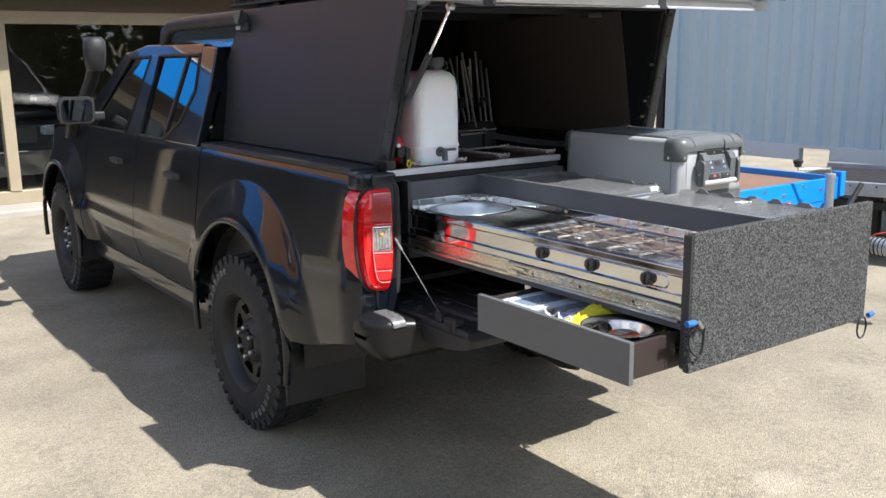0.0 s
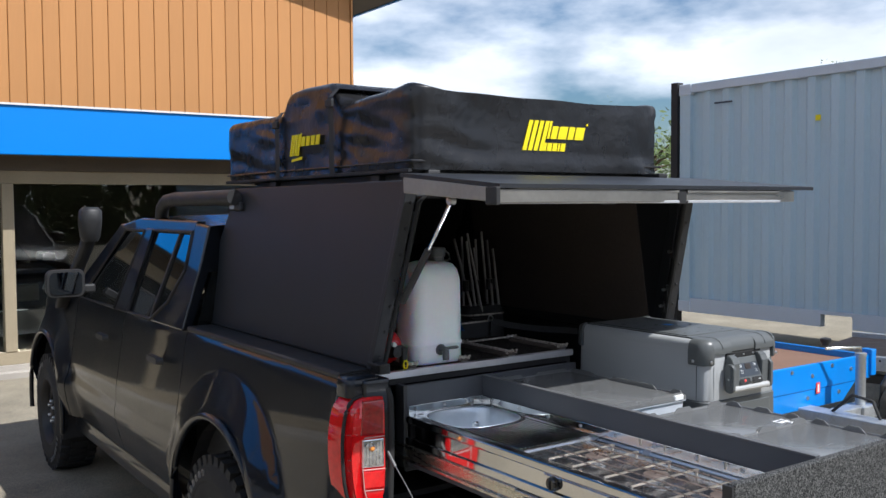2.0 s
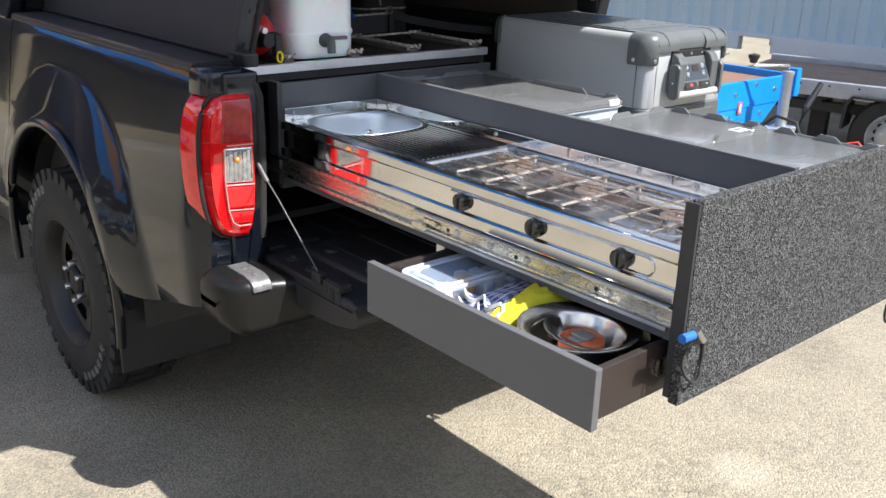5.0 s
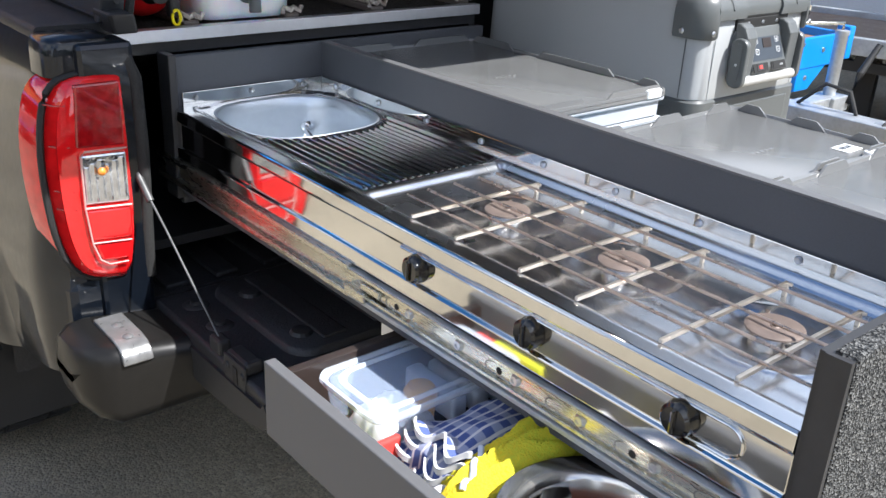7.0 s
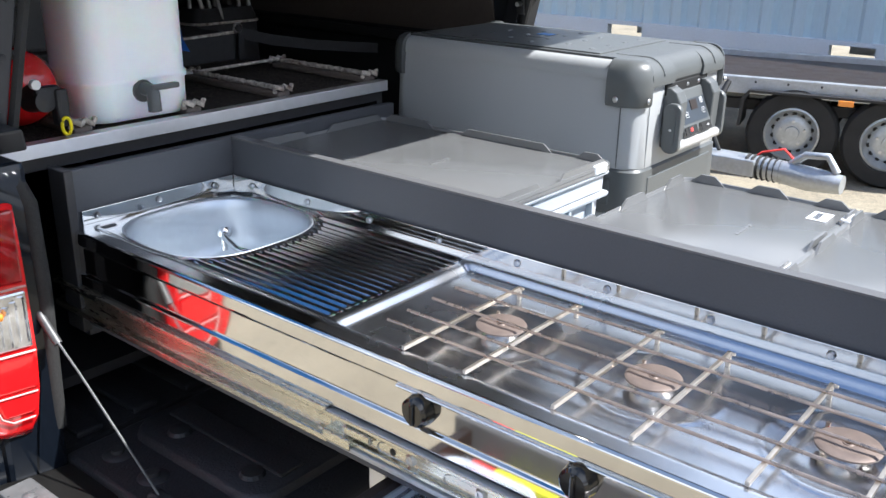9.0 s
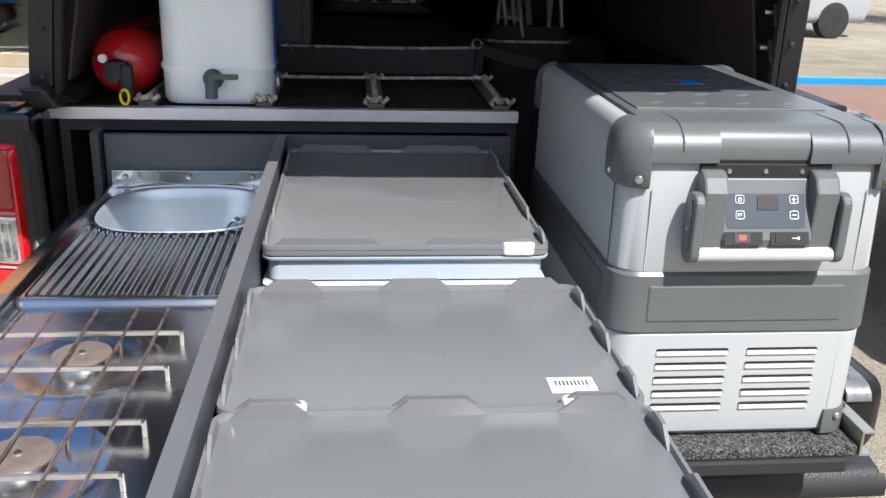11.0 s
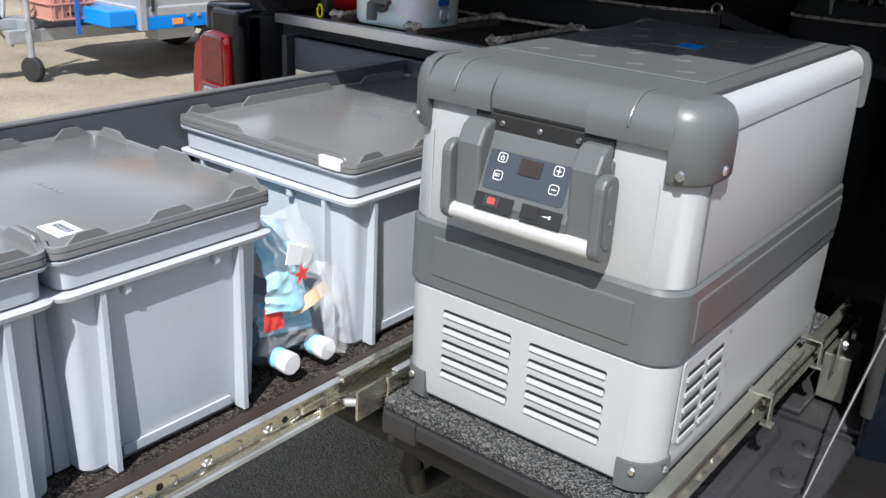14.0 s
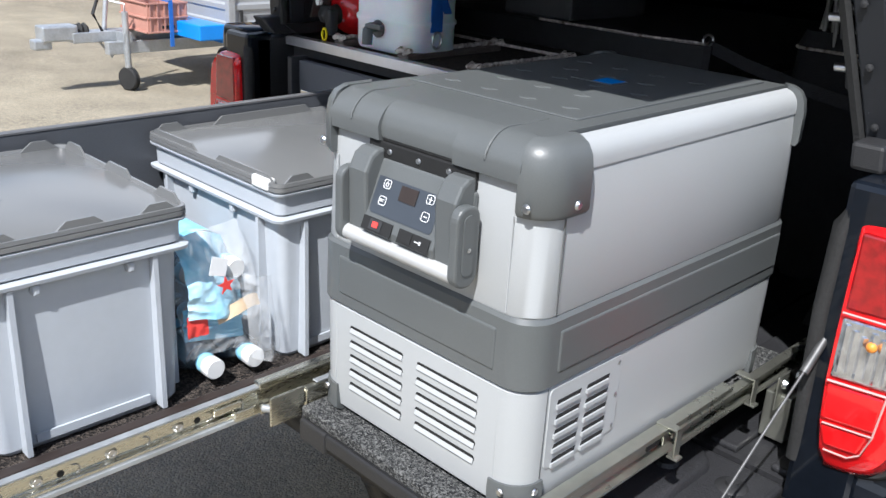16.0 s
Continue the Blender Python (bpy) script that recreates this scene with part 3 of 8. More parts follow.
def side_panel(name, ya, yb, sgn, label=""):
    cols = max(6, int((yb - ya) / 0.022))
    rows = 26

    def f(u, v):
        y = ya + (yb - ya) * u
        a, b = z_low(y), z_top(y)
        z = a + (b - a) * v
        return (sgn * x_side(y, z), y, z)

    bm = sheet(cols, rows, f)
    # turn the edges inwards so that the panel has a depth
    geom = bmesh.ops.extrude_edge_only(bm, edges=[e for e in bm.edges if e.is_boundary])["geom"]
    for v in geom:
        if isinstance(v, bmesh.types.BMVert):
            v.co.x -= sgn * 0.03
    return part(name, bm, "paint", truck, label, smooth=35)


for s in (-1, 1):
    side_panel("bed_side", 0.0, 1.555, s)
    rd = side_panel("rear_door", 1.563, 2.545, s)
    fd = side_panel("front_door", 2.553, 3.60, s)
    side_panel("front_fender", 3.608, 5.08, s)
    for door, yh, name in ((rd, 1.72, "door_handle"), (fd, 2.68, "door_handle")):
        part(name, loft([[(s * (0.885 + 0.028 * k), yh + 0.115 + p[0] * (1 - 0.25 * k), 1.075 + p[1] * (1 - 0.2 * k)) for p in rrect(-0.10, 0.10, -0.018, 0.018, 0.016)] for k in (0, 0.7, 1)]), "black", door, smooth=40)
    part("sill", loft([[(s * (0.80 + p[0]), y, 0.40 + p[1]) for p in rrect(-0.06, 0.05, -0.05, 0.075, 0.02)] for y in (1.5, 3.68)]), "paint", truck, smooth=40)
    part("wheel_well", sheet(20, 3, lambda u, v: (s * (0.45 + 0.41 * v), HR + 0.52 * math.cos(math.pi * u), 0.40 + 0.53 * math.sin(math.pi * u))), "liner", truck)
    part("wheel_well", sheet(20, 3, lambda u, v: (s * (0.45 + 0.41 * v), HF + 0.52 * math.cos(math.pi * u), 0.40 + 0.53 * math.sin(math.pi * u))), "liner", truck)
    # flared arch lips
    for h in (HR, HF):
        part("arch_lip", rod([(s * 0.934, h + 0.505 * math.cos(a), 0.45 + 0.505 * math.sin(a)) for a in (radians(-12 + 204 * k / 28) for k in range(29))], 0.016, 8), "paint", truck, smooth=60)
    part("mud_flap", boxes((s * 0.68 - 0.13 if s > 0 else s * 0.93, s * 0.93 if s > 0 else s * 0.55, HR - 0.475, HR - 0.462, 0.24, 0.62)), "black", truck, bev=0.004)
    part("mud_flap", boxes((min(s * 0.93, s * 0.62), max(s * 0.93, s * 0.62), HF - 0.475, HF - 0.462, 0.30, 0.62)), "black", truck, bev=0.004)

# cab: roof, pillars, glass
CAB = [(1.56, 1.24), (1.565, 1.50), (1.60, 1.715), (2.1, 1.755), (2.7, 1.745), (3.03, 1.70), (3.74, 1.235)]


def cab_x(z):
    return 0.835 - 0.155 * (z - 1.24) / 0.5


def cabin():
    bm = bmesh.new()
    nu = 10
    g = []
    for y, z in CAB:
        hx = cab_x(z)
        g.append([bm.verts.new((hx * (2 * i / nu - 1), y, z + 0.02 * (1 - (2 * i / nu - 1) ** 2) * (z > 1.6))) for i in range(nu + 1)])
    for a, b2 in zip(g[1:4], g[2:5]):
        for i in range(nu):
            bm.faces.new((a[i], a[i + 1], b2[i + 1], b2[i]))
    for i in range(nu):
        bm.faces.new((g[4][i], g[4][i + 1], g[5][i + 1], g[5][i]))
    bmesh.ops.solidify(bm, geom=bm.faces, thickness=0.03)
    part("roof", bm, "paint", truck, smooth=40)
    bm = bmesh.new()
    for a, b2, name in ((0, 1, "rear_window"), (5, 6, "windscreen")):
        bm = bmesh.new()
        ya, za, yb, zb = *CAB[a], *CAB[b2]
        v = [bm.verts.new(p) for p in ((-cab_x(za) + 0.05, ya, za), (cab_x(za) - 0.05, ya, za), (cab_x(zb) - 0.05, yb, zb), (-cab_x(zb) + 0.05, yb, zb))]
        bm.faces.new(v)
        bmesh.ops.solidify(bm, geom=bm.faces, thickness=0.006)
        part(name, bm, "glass", truck)


def side_poly(name, pts, material, sgn, out=0.0, thick=0.02, parent=None, bev=0.0, label=""):
    bm = bmesh.new()
    A = [bm.verts.new((sgn * (cab_x(z) + out), y, z)) for y, z in pts]
    B = [bm.verts.new((sgn * (cab_x(z) + out - thick), y, z)) for y, z in pts]
    bm.faces.new(A)
    bm.faces.new(B[::-1])
    for k in range(len(pts)):
        j = (k + 1) % len(pts)
        bm.faces.new((A[k], A[j], B[j], B[k]))
    return part(name, bm, material, parent or truck, label, bev=bev)


cabin()
for s in (-1, 1):
    # upper door frames round the glass
    side_poly("c_pillar", [(1.57, 1.235), (2.06, 1.235), (1.86, 1.34), (1.745, 1.50), (1.785, 1.69), (1.785, 1.725), (1.60, 1.712), (1.57, 1.50)], "paint", s, 0.012, 0.05, bev=0.008)
    side_poly("roof_rail", [(1.775, 1.682), (2.95, 1.675), (3.04, 1.70), (2.7, 1.745), (1.775, 1.735)], "paint", s, 0.012, 0.05, bev=0.008)
    side_poly("b_pillar", [(2.455, 1.235), (2.70, 1.235), (2.545, 1.69), (2.405, 1.69)], "paint", s, 0.014, 0.05, bev=0.006)
    side_poly("a_pillar", [(3.48, 1.235), (3.78, 1.235), (3.06, 1.71), (2.92, 1.685)], "paint", s, 0.012, 0.05, bev=0.008)
    side_poly("door_window", [(2.05, 1.245), (2.46, 1.245), (2.41, 1.685), (1.785, 1.685), (1.745, 1.50), (1.86, 1.34)], "glass", s, 0.0, 0.006)
    side_poly("door_window", [(2.70, 1.245), (3.49, 1.245), (2.93, 1.68), (2.55, 1.68)], "glass", s, 0.0, 0.006)
    side_poly("window_bar", [(2.06, 1.25), (2.085, 1.25), (1.985, 1.685), (1.96, 1.685)], "black", s, 0.010, 0.016)
    part("window_seal", rod([(s * (cab_x(z) + 0.012), y, z) for y, z in ((2.05, 1.245), (2.45, 1.245), (2.405, 1.682), (1.79, 1.682), (1.75, 1.50), (1.865, 1.34))], 0.010, 6, closed=True), "black", truck, smooth=60)
    part("window_seal", rod([(s * (cab_x(z) + 0.012), y, z) for y, z in ((2.71, 1.245), (3.47, 1.245), (2.92, 1.677), (2.555, 1.677))], 0.010, 6, closed=True), "black", truck, smooth=60)
part("cab_back", boxes((-0.80, 0.80, 1.55, 1.60, 0.5, 1.25)), "paint", truck)
part("bonnet", sheet(10, 14, lambda u, v: ((u * 2 - 1) * (0.80 - 0.13 * sstep(0.75, 1.0, v)), 3.70 + 1.36 * v, 1.235 - 0.05 * v - 0.14 * sstep(0.7, 1.0, v) + 0.05 * (1 - (2 * u - 1) ** 2))), "paint", truck, smooth=50)
part("front_end", boxes((-0.75, 0.75, 4.95, 5.07, 0.45, 1.03)), "black", truck, bev=0.04)
part("underbody", boxes((-0.62, 0.62, 0.75, 4.9, 0.40, 0.52), (-0.45, 0.45, 1.2, 4.6, 0.32, 0.42)), "slot", truck)
part("axle", turned([(0.05, -0.7), (0.05, -0.15), (0.13, -0.1), (0.13, 0.1), (0.05, 0.15), (0.05, 0.7)], 14, pose(0, HR, HZ, 0, 90, 0)), "black", truck)

# mirrors
for s in (-1, 1):
    mir = part("wing_mirror", loft([[(s * (1.02 + p[0] * k), 3.10 + d, 1.365 + p[1] * k) for p in rrect(-0.105, 0.105, -0.08, 0.08, 0.04)] for d, k in ((-0.02, 0.98), (-0.01, 1.03), (0.06, 0.95), (0.11, 0.6))]), "black", truck, smooth=40)
    part("mirror_glass", prism([(s * 1.02 + p[0], 1.365 + p[1]) for p in rrect(-0.09, 0.09, -0.065, 0.065, 0.03)], "y", 3.074, 3.079), "mirror", mir)
    part("mirror_arm", boxes((min(s * 0.84, s * 0.95), max(s * 0.84, s * 0.95), 3.13, 3.18, 1.30, 1.35)), "black", mir, bev=0.01)

# snorkel up the left windscreen pillar
snk = part("snorkel", loft([[(-0.87 + p[0] + dx, y + p[1], z) for p in rrect(-0.04, 0.04, -0.05, 0.05, 0.03)] for y, z, dx in ((3.92, 1.14, 0.0), (3.80, 1.24, -0.01), (3.62, 1.40, 0.03), (3.48, 1.55, 0.06), (3.43, 1.64, 0.07))]), "black", truck, smooth=50)
part("snorkel_head", loft([[(-0.80 + p[0] * k, 3.41 + p[1] * k + dy, z) for p in rrect(-0.06, 0.06, -0.07, 0.07, 0.05)] for z, k, dy in ((1.595, 0.7, 0), (1.625, 0.95, 0), (1.715, 1.1, -0.01), (1.785, 1.05, -0.02), (1.81, 0.7, -0.02))]), "black", snk, smooth=50)

# sports bar behind the cab
part("roof_bar", rod([(-0.66, 2.43, 1.74), (-0.66, 2.41, 1.80), (-0.66, 2.32, 1.838), (-0.66, 2.2, 1.845), (-0.66, 1.38, 1.845)], 0.036, 12), "black", truck, smooth=60)
part("roof_bar", rod([(0.66, 2.43, 1.74), (0.66, 2.41, 1.80), (0.66, 2.32, 1.838), (0.66, 2.2, 1.845), (0.66, 1.38, 1.845)], 0.036, 12), "black", truck, smooth=60)

# load bed
part("bed_floor", boxes((-0.70, 0.70, 0.02, 1.55, 0.70, 0.735)), "liner", truck)
for k in range(13):
    part("liner_rib", box(-0.66 + 0.11 * k, -0.61 + 0.11 * k, 0.03, 1.5, 0.735, 0.747), "liner", truck, bev=0.004)
for s in (-1, 1):
    part("bed_inner_wall", boxes((min(s * 0.70, s * 0.80), max(s * 0.70, s * 0.80), 0.01, 1.55, 0.70, 1.235)), "liner", truck, bev=0.008)
    part("bed_rail", loft([[(s * (0.765 + p[0]), y, 1.247 + p[1]) for p in rrect(-0.075, 0.066, -0.014, 0.012, 0.011)] for y in (0.095, 1.55)]), "black", truck, smooth=40)
    part("rear_pillar", boxes((min(s * 0.70, s * 0.80), max(s * 0.70, s * 0.80), -0.015, 0.06, 0.66, 1.245)), "paint", truck, bev=0.01)
    part("rubber_seal", rod([(s * 0.705, -0.005, 0.80), (s * 0.70, -0.012, 1.05), (s * 0.702, -0.01, 1.18), (s * 0.72, 0.0, 1.235)], 0.013, 8), "rubber", truck, smooth=60)
part("bed_front", boxes((-0.74, 0.74, 1.50, 1.55, 0.70, 1.24)), "liner", truck)


def tail_lamp(s):
    """Tall lamp with red housing, clear middle and red foot."""
    out = [(0.725, 1.185), (0.735, 1.195), (0.80, 1.197), (0.852, 1.182), (0.872, 1.10), (0.875, 1.0), (0.866, 0.90), (0.842, 0.835), (0.80, 0.815), (0.725, 0.808)]

    def slab(poly, d0, d1, grow=1.0):
        cx = sum(p[0] for p in poly) / len(poly)
        cz = sum(p[1] for p in poly) / len(poly)
        rings = []
        for d, k, pull in ((0.07, 1.0, -0.012), (d0, 1.0, 0.004), (d0 - (d0 - d1) * 0.6, 0.975, 0.018), (d1, 0.90, 0.012)):
            rings.append([(s * (cx + (p[0] - cx) * k - pull * max(0, (p[0] - 0.79) / 0.08)), d, cz + (p[1] - cz) * k) for p in poly])
        return loft(rings)

    for _ in range(2):
        # cut the corners of the outline round
        out = [q for a, b in zip(out, out[1:] + out[:1]) for q in ((a[0] * 0.75 + b[0] * 0.25, a[1] * 0.75 + b[1] * 0.25), (a[0] * 0.25 + b[0] * 0.75, a[1] * 0.25 + b[1] * 0.75))]
    lamp = part("tail_lamp", slab(out, 0.0, -0.03), "lens", truck, "red tail lamp with a clear middle", smooth=50)

    def inset(name, poly, d, material):
        bm = bmesh.new()
        A = [bm.verts.new((s * p[0], d, p[1])) for p in poly]
        B = [bm.verts.new((s * p[0], d + 0.02, p[1])) for p in poly]
        bm.faces.new(A)
        bm.faces.new(B[::-1])
        for k in range(len(poly)):
            j = (k + 1) % len(poly)
            bm.faces.new((A[k], A[j], B[j], B[k]))
        return part(name, bm, material, lamp, bev=0.004)

    part("lamp_seal", rod([(s * x, -0.004, z) for x, z in out], 0.006, 6, closed=True), "rubber", lamp, smooth=60)
    inset("upper_lens", [(0.738, 1.183), (0.815, 1.183), (0.823, 1.075), (0.738, 1.07)], -0.033, "lensdark")
    inset("clear_lens", [(0.738, 1.058), (0.818, 1.062), (0.820, 0.972), (0.738, 0.965)], -0.034, "lensclear")
    inset("foot_lens", [(0.738, 0.955), (0.818, 0.962), (0.815, 0.905), (0.738, 0.898)], -0.036, "lens")
    inset("foot_lens", [(0.738, 0.892), (0.810, 0.899), (0.799, 0.862), (0.750, 0.857)], -0.035, "lens")
    # faceted reflector behind the clear lens
    for k in range(6):
        xa = 0.742 + 0.0125 * k
        part("facet", prism([(s * xa, -0.0335), (s * (xa + 0.006), -0.0385), (s * (xa + 0.012), -0.0335)], "z", 0.976 + 0.004 * (k % 2), 1.050 - 0.005 * (k % 3)), "lensclear", lamp)
    part("bulb", turned([(0.0, 0.009), (0.006, 0.008), (0.008, 0.003), (0.006, 0.0)], 12, pose(s * 0.785, -0.034, 1.030, 90)), "amber", lamp, smooth=60)
    # fine bars pressed into the outer lens
    for z in (1.150, 1.078, 0.998, 0.965):
        part("lens_bar", rod([(s * 0.832, -0.030, z), (s * 0.848, -0.026, z + 0.001), (s * 0.860, -0.010, z + 0.002)], 0.0014, 6), "lensdark", lamp, smooth=60)
    part("pale_trim", rod([(s * x, -0.037, z) for x, z in ((0.738, 1.066), (0.811, 1.069), (0.818, 1.062), (0.820, 0.968), (0.814, 0.90), (0.804, 0.866), (0.788, 0.854), (0.754, 0.852))], 0.0017, 6), "trim", lamp, smooth=60)
    part("pale_trim", rod([(s * 0.738, -0.037, 0.960), (s * 0.819, -0.037, 0.967)], 0.0022, 6), "trim", lamp, smooth=60)
    part("pale_trim", rod([(s * 0.744, -0.037, 0.893), (s * 0.813, -0.037, 0.900)], 0.0016, 6), "trim", lamp, smooth=60)
    part("lamp_cap", loft([[(s * (0.793 + p[0] * k), 0.043 + p[1] * k, z) for p in rrect(-0.068, 0.054, -0.046, 0.06, 0.028)] for z, k in ((1.19, 1.0), (1.225, 0.985), (1.245, 0.95), (1.252, 0.86))]), "paint", truck, smooth=60)


tail_lamp(-1)
tail_lamp(1)

# bumper with chrome-look step pads
BUMP = [(-0.895, -0.085, -0.01, 0.65, 0.70), (-0.888, -0.12, 0.005, 0.625, 0.731), (-0.868, -0.152, 0.01, 0.605, 0.746), (-0.838, -0.172, 0.01, 0.592, 0.750), (-0.50, -0.180, 0.01, 0.592, 0.70)]
BUMP += [(-x, *r) for x, *r in BUMP[::-1]]
part("rear_bumper", loft([[(x, p[0], p[1]) for p in rrect(a, b, c, d, 0.033)] for x, a, b, c, d in BUMP]), "bumper", truck, "dark satin rear bumper with bright step pads", smooth=40)
for s in (-1, 1):
    pad = part("step_pad", prism([(-0.04, 0.744), (-0.04, 0.755), (-0.13, 0.756), (-0.160, 0.751), (-0.176, 0.738), (-0.180, 0.722), (-0.175, 0.720), (-0.158, 0.738)], "x", s * 0.778, s * 0.832), "pad", truck, "worn bright step pad", bev=0.005, smooth=40, seg=3)
    for y in (-0.085, -0.135):
        part("stud", turned([(0.0, 0.003), (0.007, 0.002), (0.010, 0.0)], 14, pose(s * 0.805, y, 0.7555), cap=False), "pad", pad, smooth=60)
    part("bed_corner", boxes((min(s * 0.70, s * 0.86), max(s * 0.70, s * 0.86), -0.005, 0.06, 0.62, 0.82)), "paint", truck, bev=0.02)
part("tow_ball", turned([(0.0, 0.0), (0.022, 0.0), (0.016, 0.03), (0.014, 0.05), (0.024, 0.065), (0.025, 0.08), (0.015, 0.1), (0.0, 0.102)], 16, pose(0, -0.22, 0.46)), "black", truck, smooth=60)
part("tow_bar", rod([(0, 0.1, 0.42), (0, -0.12, 0.40), (0, -0.2, 0.41), (0, -0.22, 0.47)], 0.022, 10), "black", truck, smooth=60)

# tailgate, lying open
GATE = [(0.0, 0.742), (-0.40, 0.744), (-0.432, 0.738), (-0.445, 0.722), (-0.443, 0.700), (-0.425, 0.686), (-0.34, 0.668), (-0.22, 0.660), (-0.10, 0.664), (-0.02, 0.680), (0.0, 0.70)]
gate = part("tailgate", prism(GATE, "x", -0.70, 0.70), "liner", truck, "open tailgate lined with black plastic", bev=0.008, smooth=50, seg=3)
part("gate_skin", prism([(y - 0.004 if y < -0.2 else y, z - 0.006) for y, z in GATE[2:]] + [(0.0, 0.716), (-0.425, 0.720)], "x", -0.706, 0.706), "black", gate, "dark outer skin", smooth=50)
part("gate_liner", loft([[(p[0], -0.205 + p[1] * k2, z) for p in rrect(-0.60 * k, 0.60 * k, -0.165, 0.185, 0.05)] for z, k, k2 in ((0.742, 1.0, 1.0), (0.752, 0.995, 0.985), (0.757, 0.985, 0.965))]), "liner", gate, "raised plastic lining", smooth=50)
for k in range(10):
    part("tailgate_rib", box(-0.53 + 0.112 * k, -0.48 + 0.112 * k, -0.345, -0.05, 0.757, 0.763), "liner", gate, bev=0.003)
for s in (-1, 1):
    part("stay_cable", rod([(s * 0.712, -0.012, 1.0), (s * 0.705, -0.10, 0.925), (s * 0.688, -0.255, 0.768)], 0.0022, 6), "cable", gate, smooth=60)
    part("cable_end", rod([(s * 0.713, -0.008, 1.008), (s * 0.708, -0.05, 0.963)], 0.007, 8), "cable", gate, smooth=60)
    latch = part("latch", boxes((min(s * 0.662, s * 0.698), max(s * 0.662, s * 0.698), -0.365, -0.295, 0.744, 0.770)), "black", gate, "black striker latch", bev=0.007)
    part("latch_plate", boxes((min(s * 0.697, s * 0.703), max(s * 0.697, s * 0.703), -0.370, -0.295, 0.712, 0.766)), "black", latch, bev=0.004)
    part("latch_slot", boxes((min(s * 0.702, s * 0.7045), max(s * 0.702, s * 0.7045), -0.345, -0.330, 0.722, 0.755)), "slot", latch)
    for y in (-0.363, -0.312):
        part("latch_screw", turned([(0.0, 0.004), (0.006, 0.003), (0.007, 0.0)], 10, pose(s * 0.703, y, 0.748, 0, 90 * s, 0), cap=False), "black", latch)
    part("cable_bracket", boxes((min(s * 0.675, s * 0.700), max(s * 0.675, s * 0.700), -0.275, -0.235, 0.742, 0.772)), "black", gate, bev=0.006)
    for k in range(2):
        part("bolt", turned([(0.0, 0.010), (0.010, 0.010), (0.011, 0.004), (0.022, 0.003), (0.026, 0.0)], 16, pose(s * 0.645, -0.07 - 0.10 * k, 0.743), cap=False), "black", gate, smooth=40)
        part("bolt", turned([(0.0, 0.008), (0.018, 0.006), (0.022, 0.0)], 14, pose(s * 0.55, -0.30 + 0.19 * k, 0.757), cap=False), "black", gate)


TREAD = {}
for side in (-1, 0, 1):
    bm = box(0.385, 0.403, -0.022, 0.022, -0.05, 0.05) if side == 0 else box(0.36, 0.401, -0.02, 0.02, min(side * 0.062, side * 0.118), max(side * 0.062, side * 0.118))
    TREAD[side] = bpy.data.meshes.new("tread_block")
    bmesh.ops.recalc_face_normals(bm, faces=bm.faces)
    bm.to_mesh(TREAD[side])
    bm.free()
    TREAD[side].materials.append(M["rubber"])


